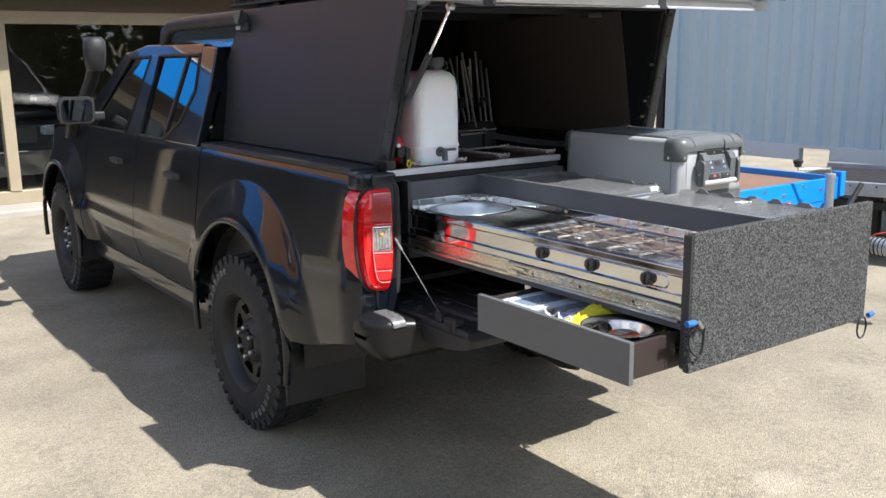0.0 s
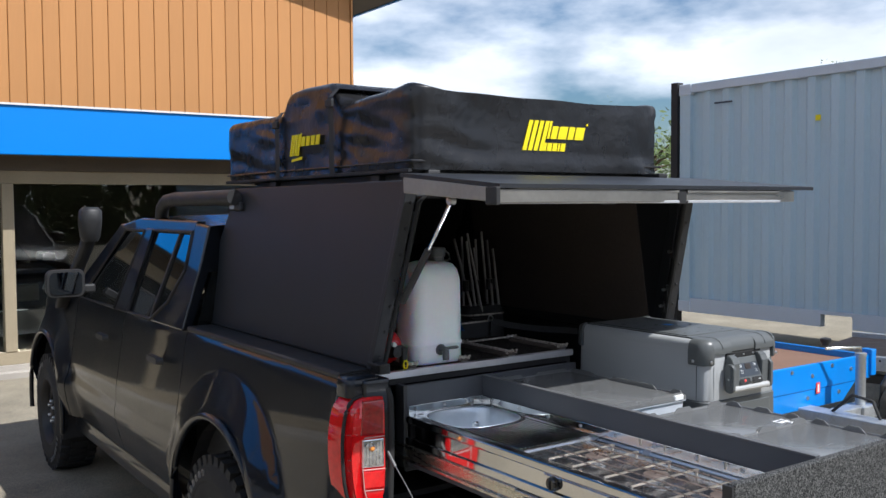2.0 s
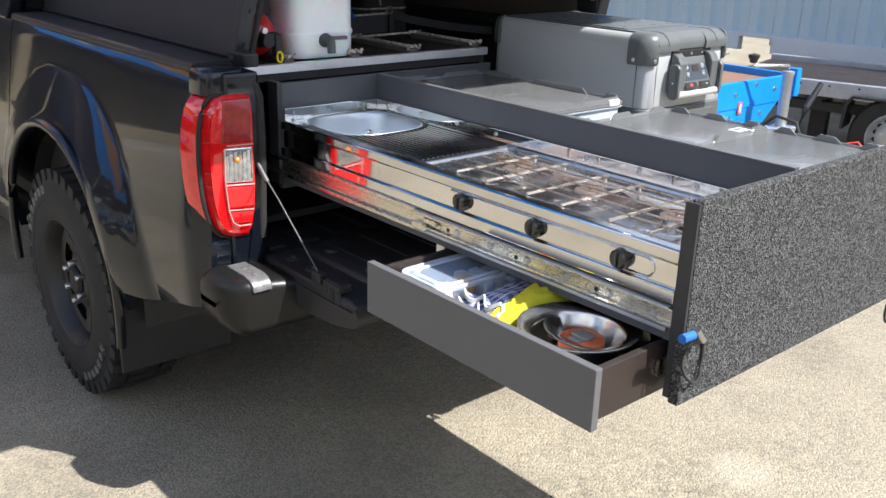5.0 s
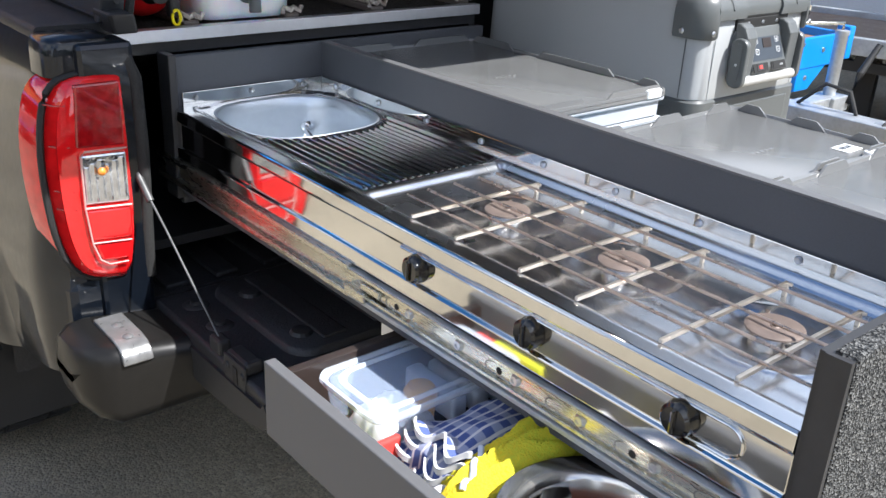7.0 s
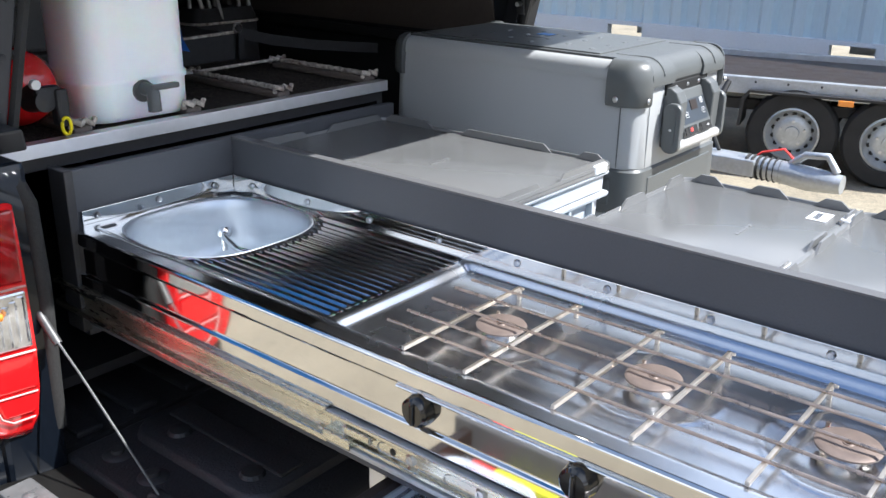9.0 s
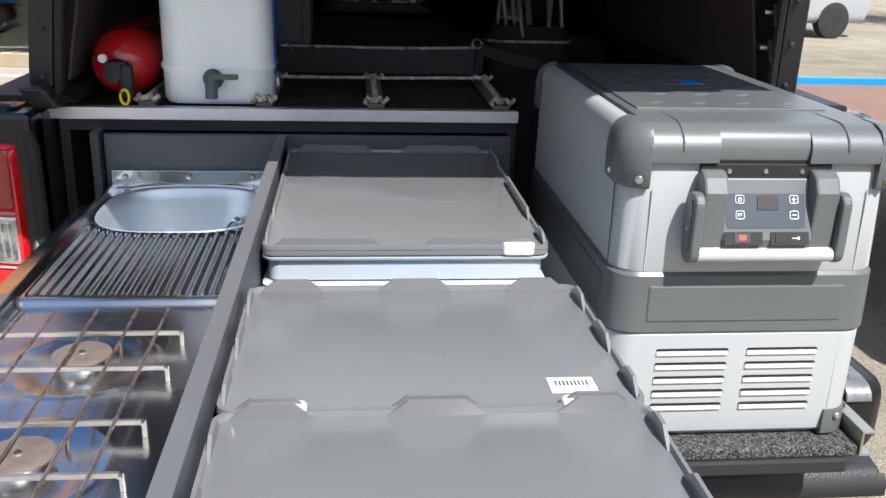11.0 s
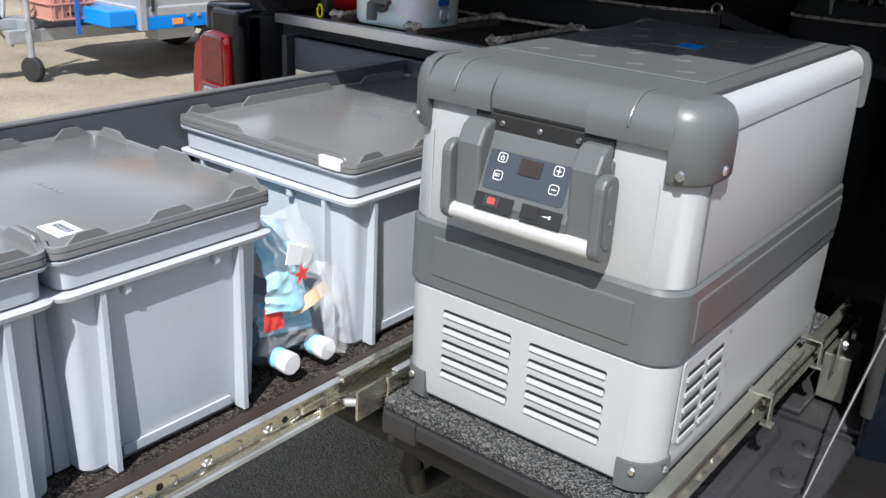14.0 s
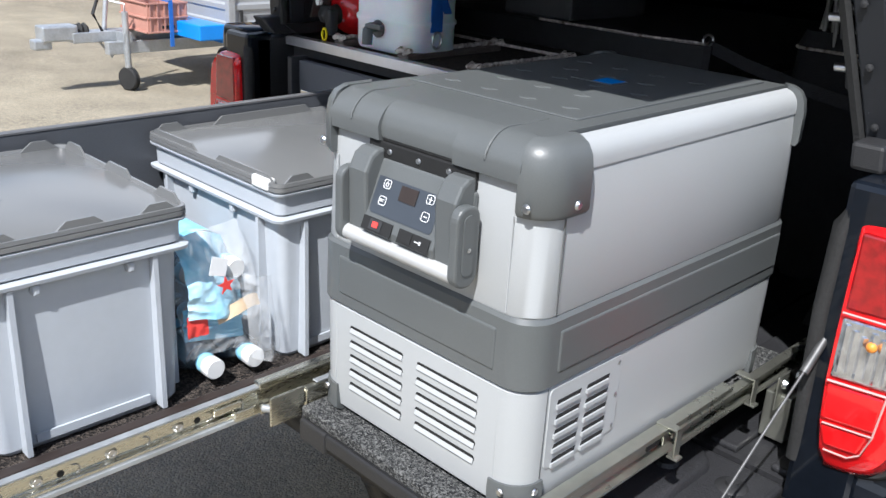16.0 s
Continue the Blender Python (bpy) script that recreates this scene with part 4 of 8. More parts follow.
def wheel(x, y, sgn):
    """Steel wheel with eight D-shaped holes and a chunky off-road tyre; axis along x."""
    R = pose(x, y, HZ, 0, 90 * sgn, 0)
    prof = [(0.215, -0.12), (0.26, -0.132), (0.33, -0.13), (0.372, -0.112), (0.388, -0.08), (0.392, 0), (0.388, 0.08), (0.372, 0.112), (0.33, 0.13), (0.30, 0.134), (0.295, 0.131), (0.26, 0.132), (0.222, 0.122), (0.215, 0.10)]
    bm = turned(prof, 48, R, cap=False)
    tyre = part("tyre", bm, "rubber", truck, "black mud-terrain tyre with raised pale lettering", smooth=30)
    for k in range(36):
        for side in (-1, 0, 1):
            a = 2 * math.pi * (k + 0.5 * (side == 0)) / 36
            mm = R @ Matrix.Rotation(a, 4, "Z")
            piece("tread_block", TREAD[side], tyre, mm)
    for a0, cnt in ((200, 7), (20, 7)):
        for k in range(cnt):
            lt = bmesh.new()
            mm = R @ Matrix.Rotation(radians(a0 + 8 * k), 4, "Z")
            bx(lt, 0.318, 0.346, -0.011, -0.007, 0.128, 0.1335, mm)
            bx(lt, 0.318, 0.346, 0.005, 0.009, 0.128, 0.1335, mm)
            bx(lt, 0.34, 0.346, -0.011, 0.009, 0.128, 0.1335, mm)
            part("tyre_marking", lt, "aludull", tyre)
    bm = turned([(0.222, -0.11), (0.226, -0.10), (0.205, -0.09), (0.20, 0.05), (0.214, 0.09), (0.232, 0.118), (0.226, 0.126), (0.212, 0.112), (0.198, 0.07)], 48, R, cap=False)
    n = 96
    radii = [0.06, 0.075, 0.09, 0.105, 0.125, 0.15, 0.17, 0.185, 0.20]
    hz = [0.085, 0.085, 0.075, 0.06, 0.058, 0.060, 0.066, 0.072, 0.072]
    gv = [[bm.verts.new(R @ Vector((r * math.cos(2 * math.pi * k / n), r * math.sin(2 * math.pi * k / n), z))) for k in range(n)] for r, z in zip(radii, hz)]
    for i in range(len(radii) - 1):
        for k in range(n):
            ph = (k % 12) - 5.5
            hole = 4 <= i <= 5 and abs(ph) < (3.6 if i == 5 else 2.6)
            if not hole:
                bm.faces.new((gv[i][k], gv[i][(k + 1) % n], gv[i + 1][(k + 1) % n], gv[i + 1][k]))
    rim = part("rim", bm, "rim", truck, "black steel wheel rim", smooth=35)
    part("hub", turned([(0.0, 0.10), (0.04, 0.10), (0.05, 0.09), (0.05, 0.05), (0.19, 0.03), (0.19, -0.05)], 24, R, cap=False), "slot", rim, smooth=40)
    for k in range(6):
        a = 2 * math.pi * k / 6
        part("wheel_nut", turned([(0.0, 0.112), (0.009, 0.11), (0.012, 0.10), (0.012, 0.07)], 8, R @ pose(0.068 * math.cos(a), 0.068 * math.sin(a), 0), cap=False), "screw", rim, smooth=30)
    part("brake_drum", turned([(0.0, -0.02), (0.15, -0.02), (0.15, -0.1)], 24, R, cap=False), "slot", rim)


for sgn in (-1, 1):
    wheel(sgn * 0.80, HR, sgn)
    wheel(sgn * 0.80, HF, sgn)


def widen(root, by, skip=()):
    """The vehicle's middle lies a little right of the slide's axis: move its right half outwards."""
    done = set()
    for ob in root.children_recursive:
        if ob in skip or ob.data is None or ob.data in done:
            continue
        if ob.data.users > 1:
            if ob.matrix_basis.translation.x > 0.3:
                ob.location.x += by
            continue
        done.add(ob.data)
        for v in ob.data.vertices:
            v.co.x += by * sstep(-0.35, 0.35, v.co.x)


widen(truck, 0.06)


# ---- canopy ----
canopy = thing("canopy", "black powder-coated aluminium canopy with its rear flap open", "truck canopy", (0, 0.8, 1.25))
SIDE = [(0.128, 1.262), (1.76, 1.262), (1.70, 1.45), (1.375, 1.876), (-0.076, 1.878)]
for s in (-1, 1):
    side = part("side_panel", prism(SIDE, "x", s * 0.662, s * 0.69), "canopy", canopy, bev=0.006)
    part("base_trim", boxes((min(s * 0.65, s * 0.70), max(s * 0.65, s * 0.70), 0.10, 1.76, 1.245, 1.268)), "black", canopy)
    part("side_lamp", boxes((min(s * 0.69, s * 0.712), max(s * 0.69, s * 0.712), 1.27, 1.40, 1.785, 1.825)), "black", side, bev=0.006)
    part("lamp_lens", boxes((min(s * 0.69, s * 0.7145), max(s * 0.69, s * 0.7145), 1.335, 1.39, 1.792, 1.818)), "boxgrey", side, bev=0.004)
    # rear frame post with a folded flange
    part("rear_post", prism([(0.125, 1.262), (0.17, 1.262), (-0.03, 1.86), (-0.078, 1.86)], "x", s * 0.655, s * 0.662), "canopy", canopy, bev=0.003)
    part("post_flange", prism([(0.100, 1.262), (0.126, 1.262), (-0.078, 1.86), (-0.106, 1.86)], "x", s * 0.663, s * 0.706), "canopy", canopy, bev=0.003)
    part("foot_block", boxes((min(s * 0.665, s * 0.712), max(s * 0.665, s * 0.712), 0.04, 0.125, 1.245, 1.285)), "black", canopy, bev=0.006)
    for k in range(7):
        z = 1.30 + 0.085 * k
        part("rivet", turned([(0.0, 0.004), (0.005, 0.003), (0.006, 0.0)], 8, pose(s * 0.68, 0.098 - 0.344 * (z - 1.262) - 0.001, z, 90), cap=False), "black", canopy)
    part("catch", rod([(s * 0.664, 0.075, 1.385), (s * 0.65, 0.075, 1.385)], 0.007, 8), "screw", canopy, smooth=60)
    part("catch", rod([(s * 0.664, 0.048, 1.46), (s * 0.65, 0.048, 1.46)], 0.007, 8), "screw", canopy, smooth=60)
part("roof_panel", boxes((-0.69, 0.69, -0.097, 1.375, 1.866, 1.886)), "canopy", canopy, bev=0.005)
part("front_panel", prism([(1.74, 1.262), (1.755, 1.262), (1.70, 1.46), (1.375, 1.87), (1.355, 1.87), (1.68, 1.45)], "x", -0.662, 0.662), "canopy", canopy)
part("front_window", prism([(1.62, 1.52), (1.617, 1.518), (1.42, 1.77), (1.423, 1.772)], "x", -0.28, 0.28), "mesh", canopy, "creased silvery sun sheet over the front window")
for yb in (-0.09, 0.30, 0.95):
    part("roof_beam", box(-0.66, 0.66, yb, yb + 0.04, 1.83, 1.866), "canopy", canopy, bev=0.003)
part("interior_lamp", boxes((0.18, 0.34, -0.02, 0.03, 1.80, 1.822)), "black", canopy, bev=0.005)
part("inner_lining", box(-0.661, -0.655, 0.18, 1.35, 1.28, 1.84), "lining", canopy)
part("inner_lining", box(0.655, 0.661, 0.18, 1.35, 1.28, 1.84), "lining", canopy)
part("ceiling_lining", box(-0.58, 0.60, 0.0, 1.34, 1.8615, 1.8655), "lining", canopy)
part("seal", rod([(0.653, 0.10, 1.27), (0.648, -0.09, 1.81), (0.61, -0.105, 1.852), (0, -0.105, 1.857)], 0.009, 6), "rubber", canopy, smooth=60)
for z, y in ((1.37, 0.08), (1.44, 0.055), (1.60, 0.0)):
    part("lock_plate", boxes((0.640, 0.654, y - 0.012, y + 0.012, z - 0.022, z + 0.022)), "black", canopy, bev=0.003)
    part("lock_pin", rod([(0.645, y, z + 0.006), (0.622, y - 0.004, z + 0.006)], 0.006, 8), "screw", canopy, smooth=60)
for k in range(2):
    part("roof_rack_rail", boxes((-0.60, 0.62, 0.25 + 0.9 * k, 0.31 + 0.9 * k, 1.886, 1.917)), "black", canopy, bev=0.004)
part("rack_side_rail", box(-0.55, -0.50, 0.0, 1.5, 1.905, 1.925), "black", canopy, bev=0.004)
part("rack_side_rail", box(0.62, 0.67, 0.0, 1.5, 1.905, 1.925), "black", canopy, bev=0.004)

flap = part("rear_flap", prism([(-0.08, 1.892), (-0.08, 1.904), (-0.585, 1.858), (-0.585, 1.846)], "x", -0.70, 0.735), "canopy", canopy, "open rear flap with bare aluminium underside")


def flap_z(y):
    return 1.892 + (y + 0.08) * (0.046 / 0.505)


part("flap_lining", prism([(-0.09, flap_z(-0.09) - 0.001), (-0.575, flap_z(-0.575) - 0.001), (-0.575, flap_z(-0.575) - 0.006), (-0.09, flap_z(-0.09) - 0.006)], "x", -0.64, 0.62), "aludull", flap)
for xa, xb in ((-0.70, 0.02), (0.06, 0.63)):
    bar = part("flap_rear_bar", boxes((xa, xb, -0.579, -0.545, 1.806, 1.843)), "flapbar", flap, "bare aluminium edge profile", bev=0.002)
    part("bar_lip", boxes((xa, xb, -0.586, -0.578, 1.803, 1.811)), "alu", bar, bev=0.001)
    part("bar_lip", boxes((xa, xb, -0.585, -0.578, 1.835, 1.842)), "flapbar", bar, bev=0.001)
    part("bar_gap", boxes((xa, xb, -0.583, -0.55, 1.8425, 1.8455)), "slot", bar)
part("bar_joint", boxes((0.02, 0.06, -0.58, -0.55, 1.80, 1.845)), "black", flap, bev=0.003)
for s, xx in ((-1, -0.70), (1, 0.59)):
    part("flap_side_bar", prism([(-0.10, flap_z(-0.10)), (-0.56, flap_z(-0.56)), (-0.56, flap_z(-0.56) - 0.04), (-0.10, flap_z(-0.10) - 0.05)], "x", xx, xx + 0.04), "aludull", flap, bev=0.003)
part("flap_end", boxes((-0.715, -0.70, -0.59, -0.54, 1.80, 1.85)), "black", flap, bev=0.003)
for s in (-1,):
    strut = part("gas_strut", rod([(s * 0.655, -0.16, 1.66), (s * 0.65, 0.0, 1.485)], 0.012, 10), "black", canopy, smooth=60)
    part("strut_rod", rod([(s * 0.66, -0.29, 1.812), (s * 0.655, -0.16, 1.66)], 0.006, 8), "steel", strut, smooth=60)
    part("strut_joint", turned([(0.0, -0.012), (0.014, -0.01), (0.014, 0.01), (0.0, 0.012)], 12, pose(s * 0.66, -0.29, 1.815, 0, 90, 0)), "screw", strut, smooth=50)
    part("seal", rod([(s * 0.653, 0.10, 1.27), (s * 0.648, -0.09, 1.81), (s * 0.61, -0.105, 1.852), (0, -0.105, 1.857)], 0.009, 6), "rubber", canopy, smooth=60)

widen(canopy, 0.07, (flap, *flap.children_recursive))
# both walls lean inwards towards the roof
for ob in canopy.children_recursive:
    if ob != flap and ob.parent != flap:
        for v in ob.data.vertices:
            if v.co.x > 0.4:
                v.co.x -= 0.10 * max(0, v.co.z - 1.262) / 0.6
            elif v.co.x < -0.4 and v.co.z > 1.26:
                k = (v.co.z - 1.262) / 0.6
                v.co.x += 0.088 * k - 0.019
                v.co.y += 0.112 * k - 0.029
# added unseen filler: keeps sunlight from passing between roof and tent
part("rack_platform", box(-0.50, 0.64, 0.06, 1.50, 1.889, 1.912), "black", canopy)

# ---- roof tent in its cover ----
tent = thing("roof_tent", "folded roof tent under a creased black vinyl cover", "roof tent", (0.08, 1.0, 1.915))


def tent_top(y):
    a = 2.202 + 0.004 * math.sin(5 * y)
    a += 0.092 * sstep(0.60, 0.72, y) * sstep(1.16, 1.05, y)
    return a


def tent_shell():
    x0, x1, y0, y1, zb = -0.53, 0.69, 0.11, 1.78, 1.925
    rings = []
    ny = 70
    for i in range(ny + 1):
        y = y0 + (y1 - y0) * i / ny
        top = tent_top(y)
        e = min(1, min(i, ny - i) / 1.5)
        ring = []
        pts = []
        w = x1 - x0
        for k in range(13):
            pts.append((x0, zb + (top - 0.03 - zb) * k / 12))
        for k in range(1, 5):
            a = math.pi - math.pi / 2 * k / 4
            pts.append((x0 + 0.03 + 0.03 * math.cos(a), top - 0.03 + 0.03 * math.sin(a)))
        for k in range(1, 25):
            pts.append((x0 + 0.03 + (w - 0.06) * k / 24, top))
        for k in range(1, 5):
            a = math.pi / 2 - math.pi / 2 * k / 4
            pts.append((x1 - 0.03 + 0.03 * math.cos(a), top - 0.03 + 0.03 * math.sin(a)))
        for k in range(1, 13):
            pts.append((x1, top - 0.03 + (zb - top + 0.03) * k / 12))
        cx, cz = (x0 + x1) / 2, (zb + top) / 2
        for px, pz in pts:
            n1 = noise.noise(Vector((px * 2.2, y * 2.6, pz * 5)))
            n2 = noise.noise(Vector((px * 6 + 9, y * 5, pz * 13)))
            n3 = abs(noise.noise(Vector((px * 3 + pz * 9, y * 3 - pz * 8, 4.0))))
            amt = 0.006 * n1 + 0.007 * n2 - 0.016 * n3 * (pz < top - 0.04)
            sag = -0.008 * math.sin(math.pi * (px - x0) / w) if pz >= top - 0.001 else 0
            # stiff corners stand up a little
            if pz > top - 0.035:
                for cxx, hgt in ((x0, 0.026), (x1, 0.014)):
                    sag += hgt * math.exp(-((px - cxx) / 0.09) ** 2 - ((y - y0) / 0.14) ** 2)
            dx = (1 if px > cx else -1) * amt if abs(px - cx) > w / 2 - 0.02 else 0
            k2 = 0.985 + 0.015 * e
            ring.append((cx + (px + dx - cx) * k2, y, zb + (pz + (amt + sag if pz > top - 0.02 else 0) - zb) * (0.97 + 0.03 * e)))
        rings.append(ring)
    # dented end faces
    bm = bmesh.new()
    R = [[bm.verts.new(p) for p in ring] for ring in rings]
    n = len(R[0])
    for A, B in zip(R, R[1:]):
        for k in range(n - 1):
            bm.faces.new((A[k], A[k + 1], B[k + 1], B[k]))
        bm.faces.new((A[n - 1], A[0], B[0], B[n - 1]))

    def end(ring, y, out):
        left, right = ring[0:17], ring[40:]
        right = right[::-1]
        m = 24
        rows = []
        for j in range(17):
            row = [left[j]]
            for k in range(1, m):
                a, b = left[j].co, right[j].co
                t = k / m
                p = a.lerp(b, t)
                tz = ring[16 + k].co.z
                p.z = a.z + (tz - left[16].co.z) * (j / 16) ** 4 if j else a.z
                wv = noise.noise(Vector((p.x * 3.5, p.z * 7, y))) * 0.016 + noise.noise(Vector((p.x * 9 + p.z * 6, p.z * 5, y + 3))) * 0.011
                # diagonal pulls towards the lower corner, a smooth middle where the print is
                wv *= 0.25 + 0.75 * max(sstep(-0.08, -0.30, p.x), sstep(0.34, 0.5, p.x))
                wv += 0.012 * abs(math.sin(34 * (p.z - 1.92) + 9 * p.x)) * sstep(-0.10, -0.42, p.x) * sstep(2.16, 2.02, p.z)
                wv += 0.008 * sstep(1.99, 1.955, p.z)
                p.y = y + out * (0.008 + wv) * (1 if j < 16 else 0.2)
                row.append(bm.verts.new(p) if j < 16 else ring[16 + k])
            row.append(right[j])
            rows.append(row)
        for ra, rb in zip(rows, rows[1:]):
            for k in range(m):
                try:
                    bm.faces.new((ra[k], ra[k + 1], rb[k + 1], rb[k]))
                except ValueError:
                    pass

    end(R[0], 0.11, -1)
    end(R[-1], 1.78, 1)
    return part("cover", bm, "tent", tent, "creased black vinyl cover with yellow print", smooth=70)


tent_shell()
part("base_plate", boxes((-0.54, 0.70, 0.12, 1.79, 1.915, 1.93)), "black", tent, bev=0.004)
for y in (0.66, 1.16):
    part("strap", loft([[(x, y + d, z) for x, z in ((-0.548, 1.92), (-0.55, tent_top(y) - 0.02), (-0.52, tent_top(y) + 0.012), (0.68, tent_top(y) + 0.012), (0.706, tent_top(y) - 0.02), (0.704, 1.92))] for d in (-0.02, 0.02)], caps=False), "webbing", tent)
    part("buckle", boxes((-0.562, -0.549, y - 0.026, y + 0.026, tent_top(y) - 0.06, tent_top(y) - 0.03)), "black", tent, bev=0.003)
part("hem_piping", rod([(-0.532, 1.78, 1.955), (-0.534, 0.105, 1.955), (0.694, 0.098, 1.955), (0.695, 1.78, 1.955)], 0.005, 6), "tent", tent)


def emblem(origin, ux, uz, size, shapes):
    """Yellow print: slanted bars with plain word-sized bars beside them, each a thin piece."""
    o, ux, uz = Vector(origin), Vector(ux), Vector(uz)
    nrm = ux.cross(uz)
    for shape in shapes:
        bm = bmesh.new()
        A = [bm.verts.new(o + (ux * p + uz * q) * size + nrm * 0.0015) for p, q in shape]
        B = [bm.verts.new(v.co - nrm * 0.003) for v in A]
        bm.faces.new(A)
        bm.faces.new(B[::-1])
        for k in range(4):
            bm.faces.new((A[k], A[(k + 1) % 4], B[(k + 1) % 4], B[k]))
        part("print_bar", bm, "yellow", tent)


def slant(x, w, z0, z1, lean=0.12):
    return ((x, z0), (x + w, z0), (x + w + lean * (z1 - z0), z1), (x + lean * (z1 - z0), z1))


marks = [slant(0.24 * k, 0.17, 0, 1.0, 0.32) for k in range(4)] + [slant(1.07, 0.10, 0.41, 1.0, 0.28), slant(2.88, 0.07, 0.90, 0.98)]
x = 1.23
for wdt in (0.26, 0.38, 0.26, 0.40):
    marks.append(slant(x, wdt, 0.41, 0.84, 0.28))
    x += wdt + 0.06
x = 0.90
for wdt in (0.12, 0.20, 0.20, 0.08, 0.20):
    marks.append(slant(x, wdt, 0.0, 0.27, 0.2))
    x += wdt + 0.04
emblem((-0.050, 0.1005, 2.005), (1, 0, 0), (0, 0, 1), 0.113, marks)
marks = [slant(0.26 * k, 0.18, 0, 1.0, 0.3) for k in range(4)] + [slant(1.25 + 0.50 * k, 0.36, 0.42, 0.86, 0.25) for k in range(4)]
marks += [slant(1.10, 0.10, 0.42, 1.05, 0.25), ((0.2, -0.28), (1.3, -0.20), (1.35, -0.06), (0.25, -0.16))]
emblem((-0.537, 1.06, 2.015), (0, -1, 0), (0, 0, 1), 0.088, marks)

# ---- kitchen slide ----
kitchen = thing("kitchen_slide", "pulled-out kitchen slide of grey board with a carpeted end panel", "slide-out kitchen", (-0.2, -0.6, 0.82))
X0, XD, XR, YE, YB = -0.612, -0.27, 0.205, -1.285, 0.062
part("end_panel", boxes((X0 - 0.006, 0.225, YE, YE + 0.022, 0.822, 1.197)), "carpet", kitchen, "end panel covered in speckled grey carpet", bev=0.004)
part("end_panel_edge", boxes((X0 - 0.012, X0 - 0.006, YE + 0.002, YE + 0.026, 0.95, 1.193), (X0 - 0.004, 0.22, YE + 0.022, YE + 0.034, 0.83, 1.19)), "edge", kitchen)
part("back_board", boxes((X0 + 0.016, XR - 0.02, YB, YB + 0.018, 0.90, 1.193)), "board", kitchen, bev=0.002)
part("back_edge", boxes((X0 - 0.004, X0 + 0.012, YB - 0.02, YB + 0.03, 0.92, 1.20)), "edge", kitchen, bev=0.002)
part("divider", boxes((XD, XD + 0.016, YE + 0.034, YB, 0.88, 1.192)), "board", kitchen, bev=0.002)
part("side_rail_board", boxes((X0 + 0.008, X0 + 0.022, YE + 0.034, YB, 0.93, 1.035)), "board", kitchen, bev=0.002)
part("bottom_board", boxes((XD + 0.016, XR - 0.03, YE + 0.034, YB, 0.852, 0.868)), "carpetdark", kitchen)
part("bottom_board", boxes((X0 + 0.03, XD, YE + 0.034, YB, 0.945, 0.958)), "brownply", kitchen)
part("right_batten", boxes((XR - 0.03, XR - 0.012, YE + 0.034, YB, 0.845, 0.893)), "brownply", kitchen, bev=0.002)
part("edge_binding", boxes((XD - 0.001, XD + 0.017, YE + 0.034, YB, 1.192, 1.195)), "drawer", kitchen)


def rail(parent, x, s, yo0, yo1, yi0, z, name="runner"):
    """Telescopic runner: fixed channel and pulled-out inner bar with screws; s is the side that it faces."""
    h = 0.026
    ch = prism([(x, z - h), (x + s * 0.016, z - h), (x + s * 0.016, z - h + 0.010), (x + s * 0.005, z - h + 0.012), (x + s * 0.005, z + h - 0.012), (x + s * 0.016, z + h - 0.010), (x + s * 0.016, z + h), (x, z + h)], "y", yo0, yo1)
    a = part(name, ch, "zinc", parent, "zinc-plated telescopic runner", bev=0.0015)
    h2 = 0.017
    inn = prism([(x, z - h2), (x + s * 0.011, z - h2), (x + s * 0.011, z - h2 + 0.006), (x + s * 0.004, z - h2 + 0.008), (x + s * 0.004, z + h2 - 0.008), (x + s * 0.011, z + h2 - 0.006), (x + s * 0.011, z + h2), (x, z + h2)], "y", yi0, yo0 + 0.02)
    b = part("inner_bar", inn, "zinc", a, bev=0.001)
    part("middle_bar", boxes((min(x + s * 0.002, x + s * 0.015), max(x + s * 0.002, x + s * 0.015), yi0 + 0.02, yo0 + 0.02, z - h + 0.001, z - h2 - 0.001), (min(x + s * 0.002, x + s * 0.013), max(x + s * 0.002, x + s * 0.013), yi0 + 0.02, yo0 + 0.02, z + h2 + 0.001, z + h2 + 0.004)), "galv", a, bev=0.001)
    n = 7
    for k in range(n):
        y = yi0 + 0.05 + (yo0 - yi0 - 0.08) * k / (n - 1)
        part("rail_screw", turned([(0.0, 0.0035), (0.003, 0.0035), (0.0035, 0.005), (0.006, 0.005), (0.008, 0.001), (0.0085, 0.0)], 12, pose(x + s * 0.004, y, z, 0, 90 * s, 0), cap=False), "screw", b, smooth=40)
        slot = [(x + s * 0.0042, y + 0.045 - 0.010 * math.cos(q), z - 0.003 + 0.008 * math.sin(q)) for q in (math.pi * (0.5 + j / 6) for j in range(7))]
        part("pressed_slot", rod(slot + [(x + s * 0.0042, y - 0.02, z - 0.011)], 0.0011, 5), "aludull", b)
        if k % 2:
            part("rail_slot", turned([(0.0, 0.0006), (0.005, 0.0005)], 10, pose(x + s * 0.004, y + 0.03, z - 0.002, 0, 90 * s, 0), cap=False), "slot", b)
    part("rail_catch", boxes((min(x + s * 0.003, x + s * 0.019), max(x + s * 0.003, x + s * 0.019), yo0 - 0.045, yo0 + 0.004, z - 0.02, z - 0.004), (min(x + s * 0.006, x + s * 0.014), max(x + s * 0.006, x + s * 0.014), yo0 - 0.075, yo0 - 0.03, z - 0.002, z + 0.010)), "zinc", a, bev=0.002)
    return a


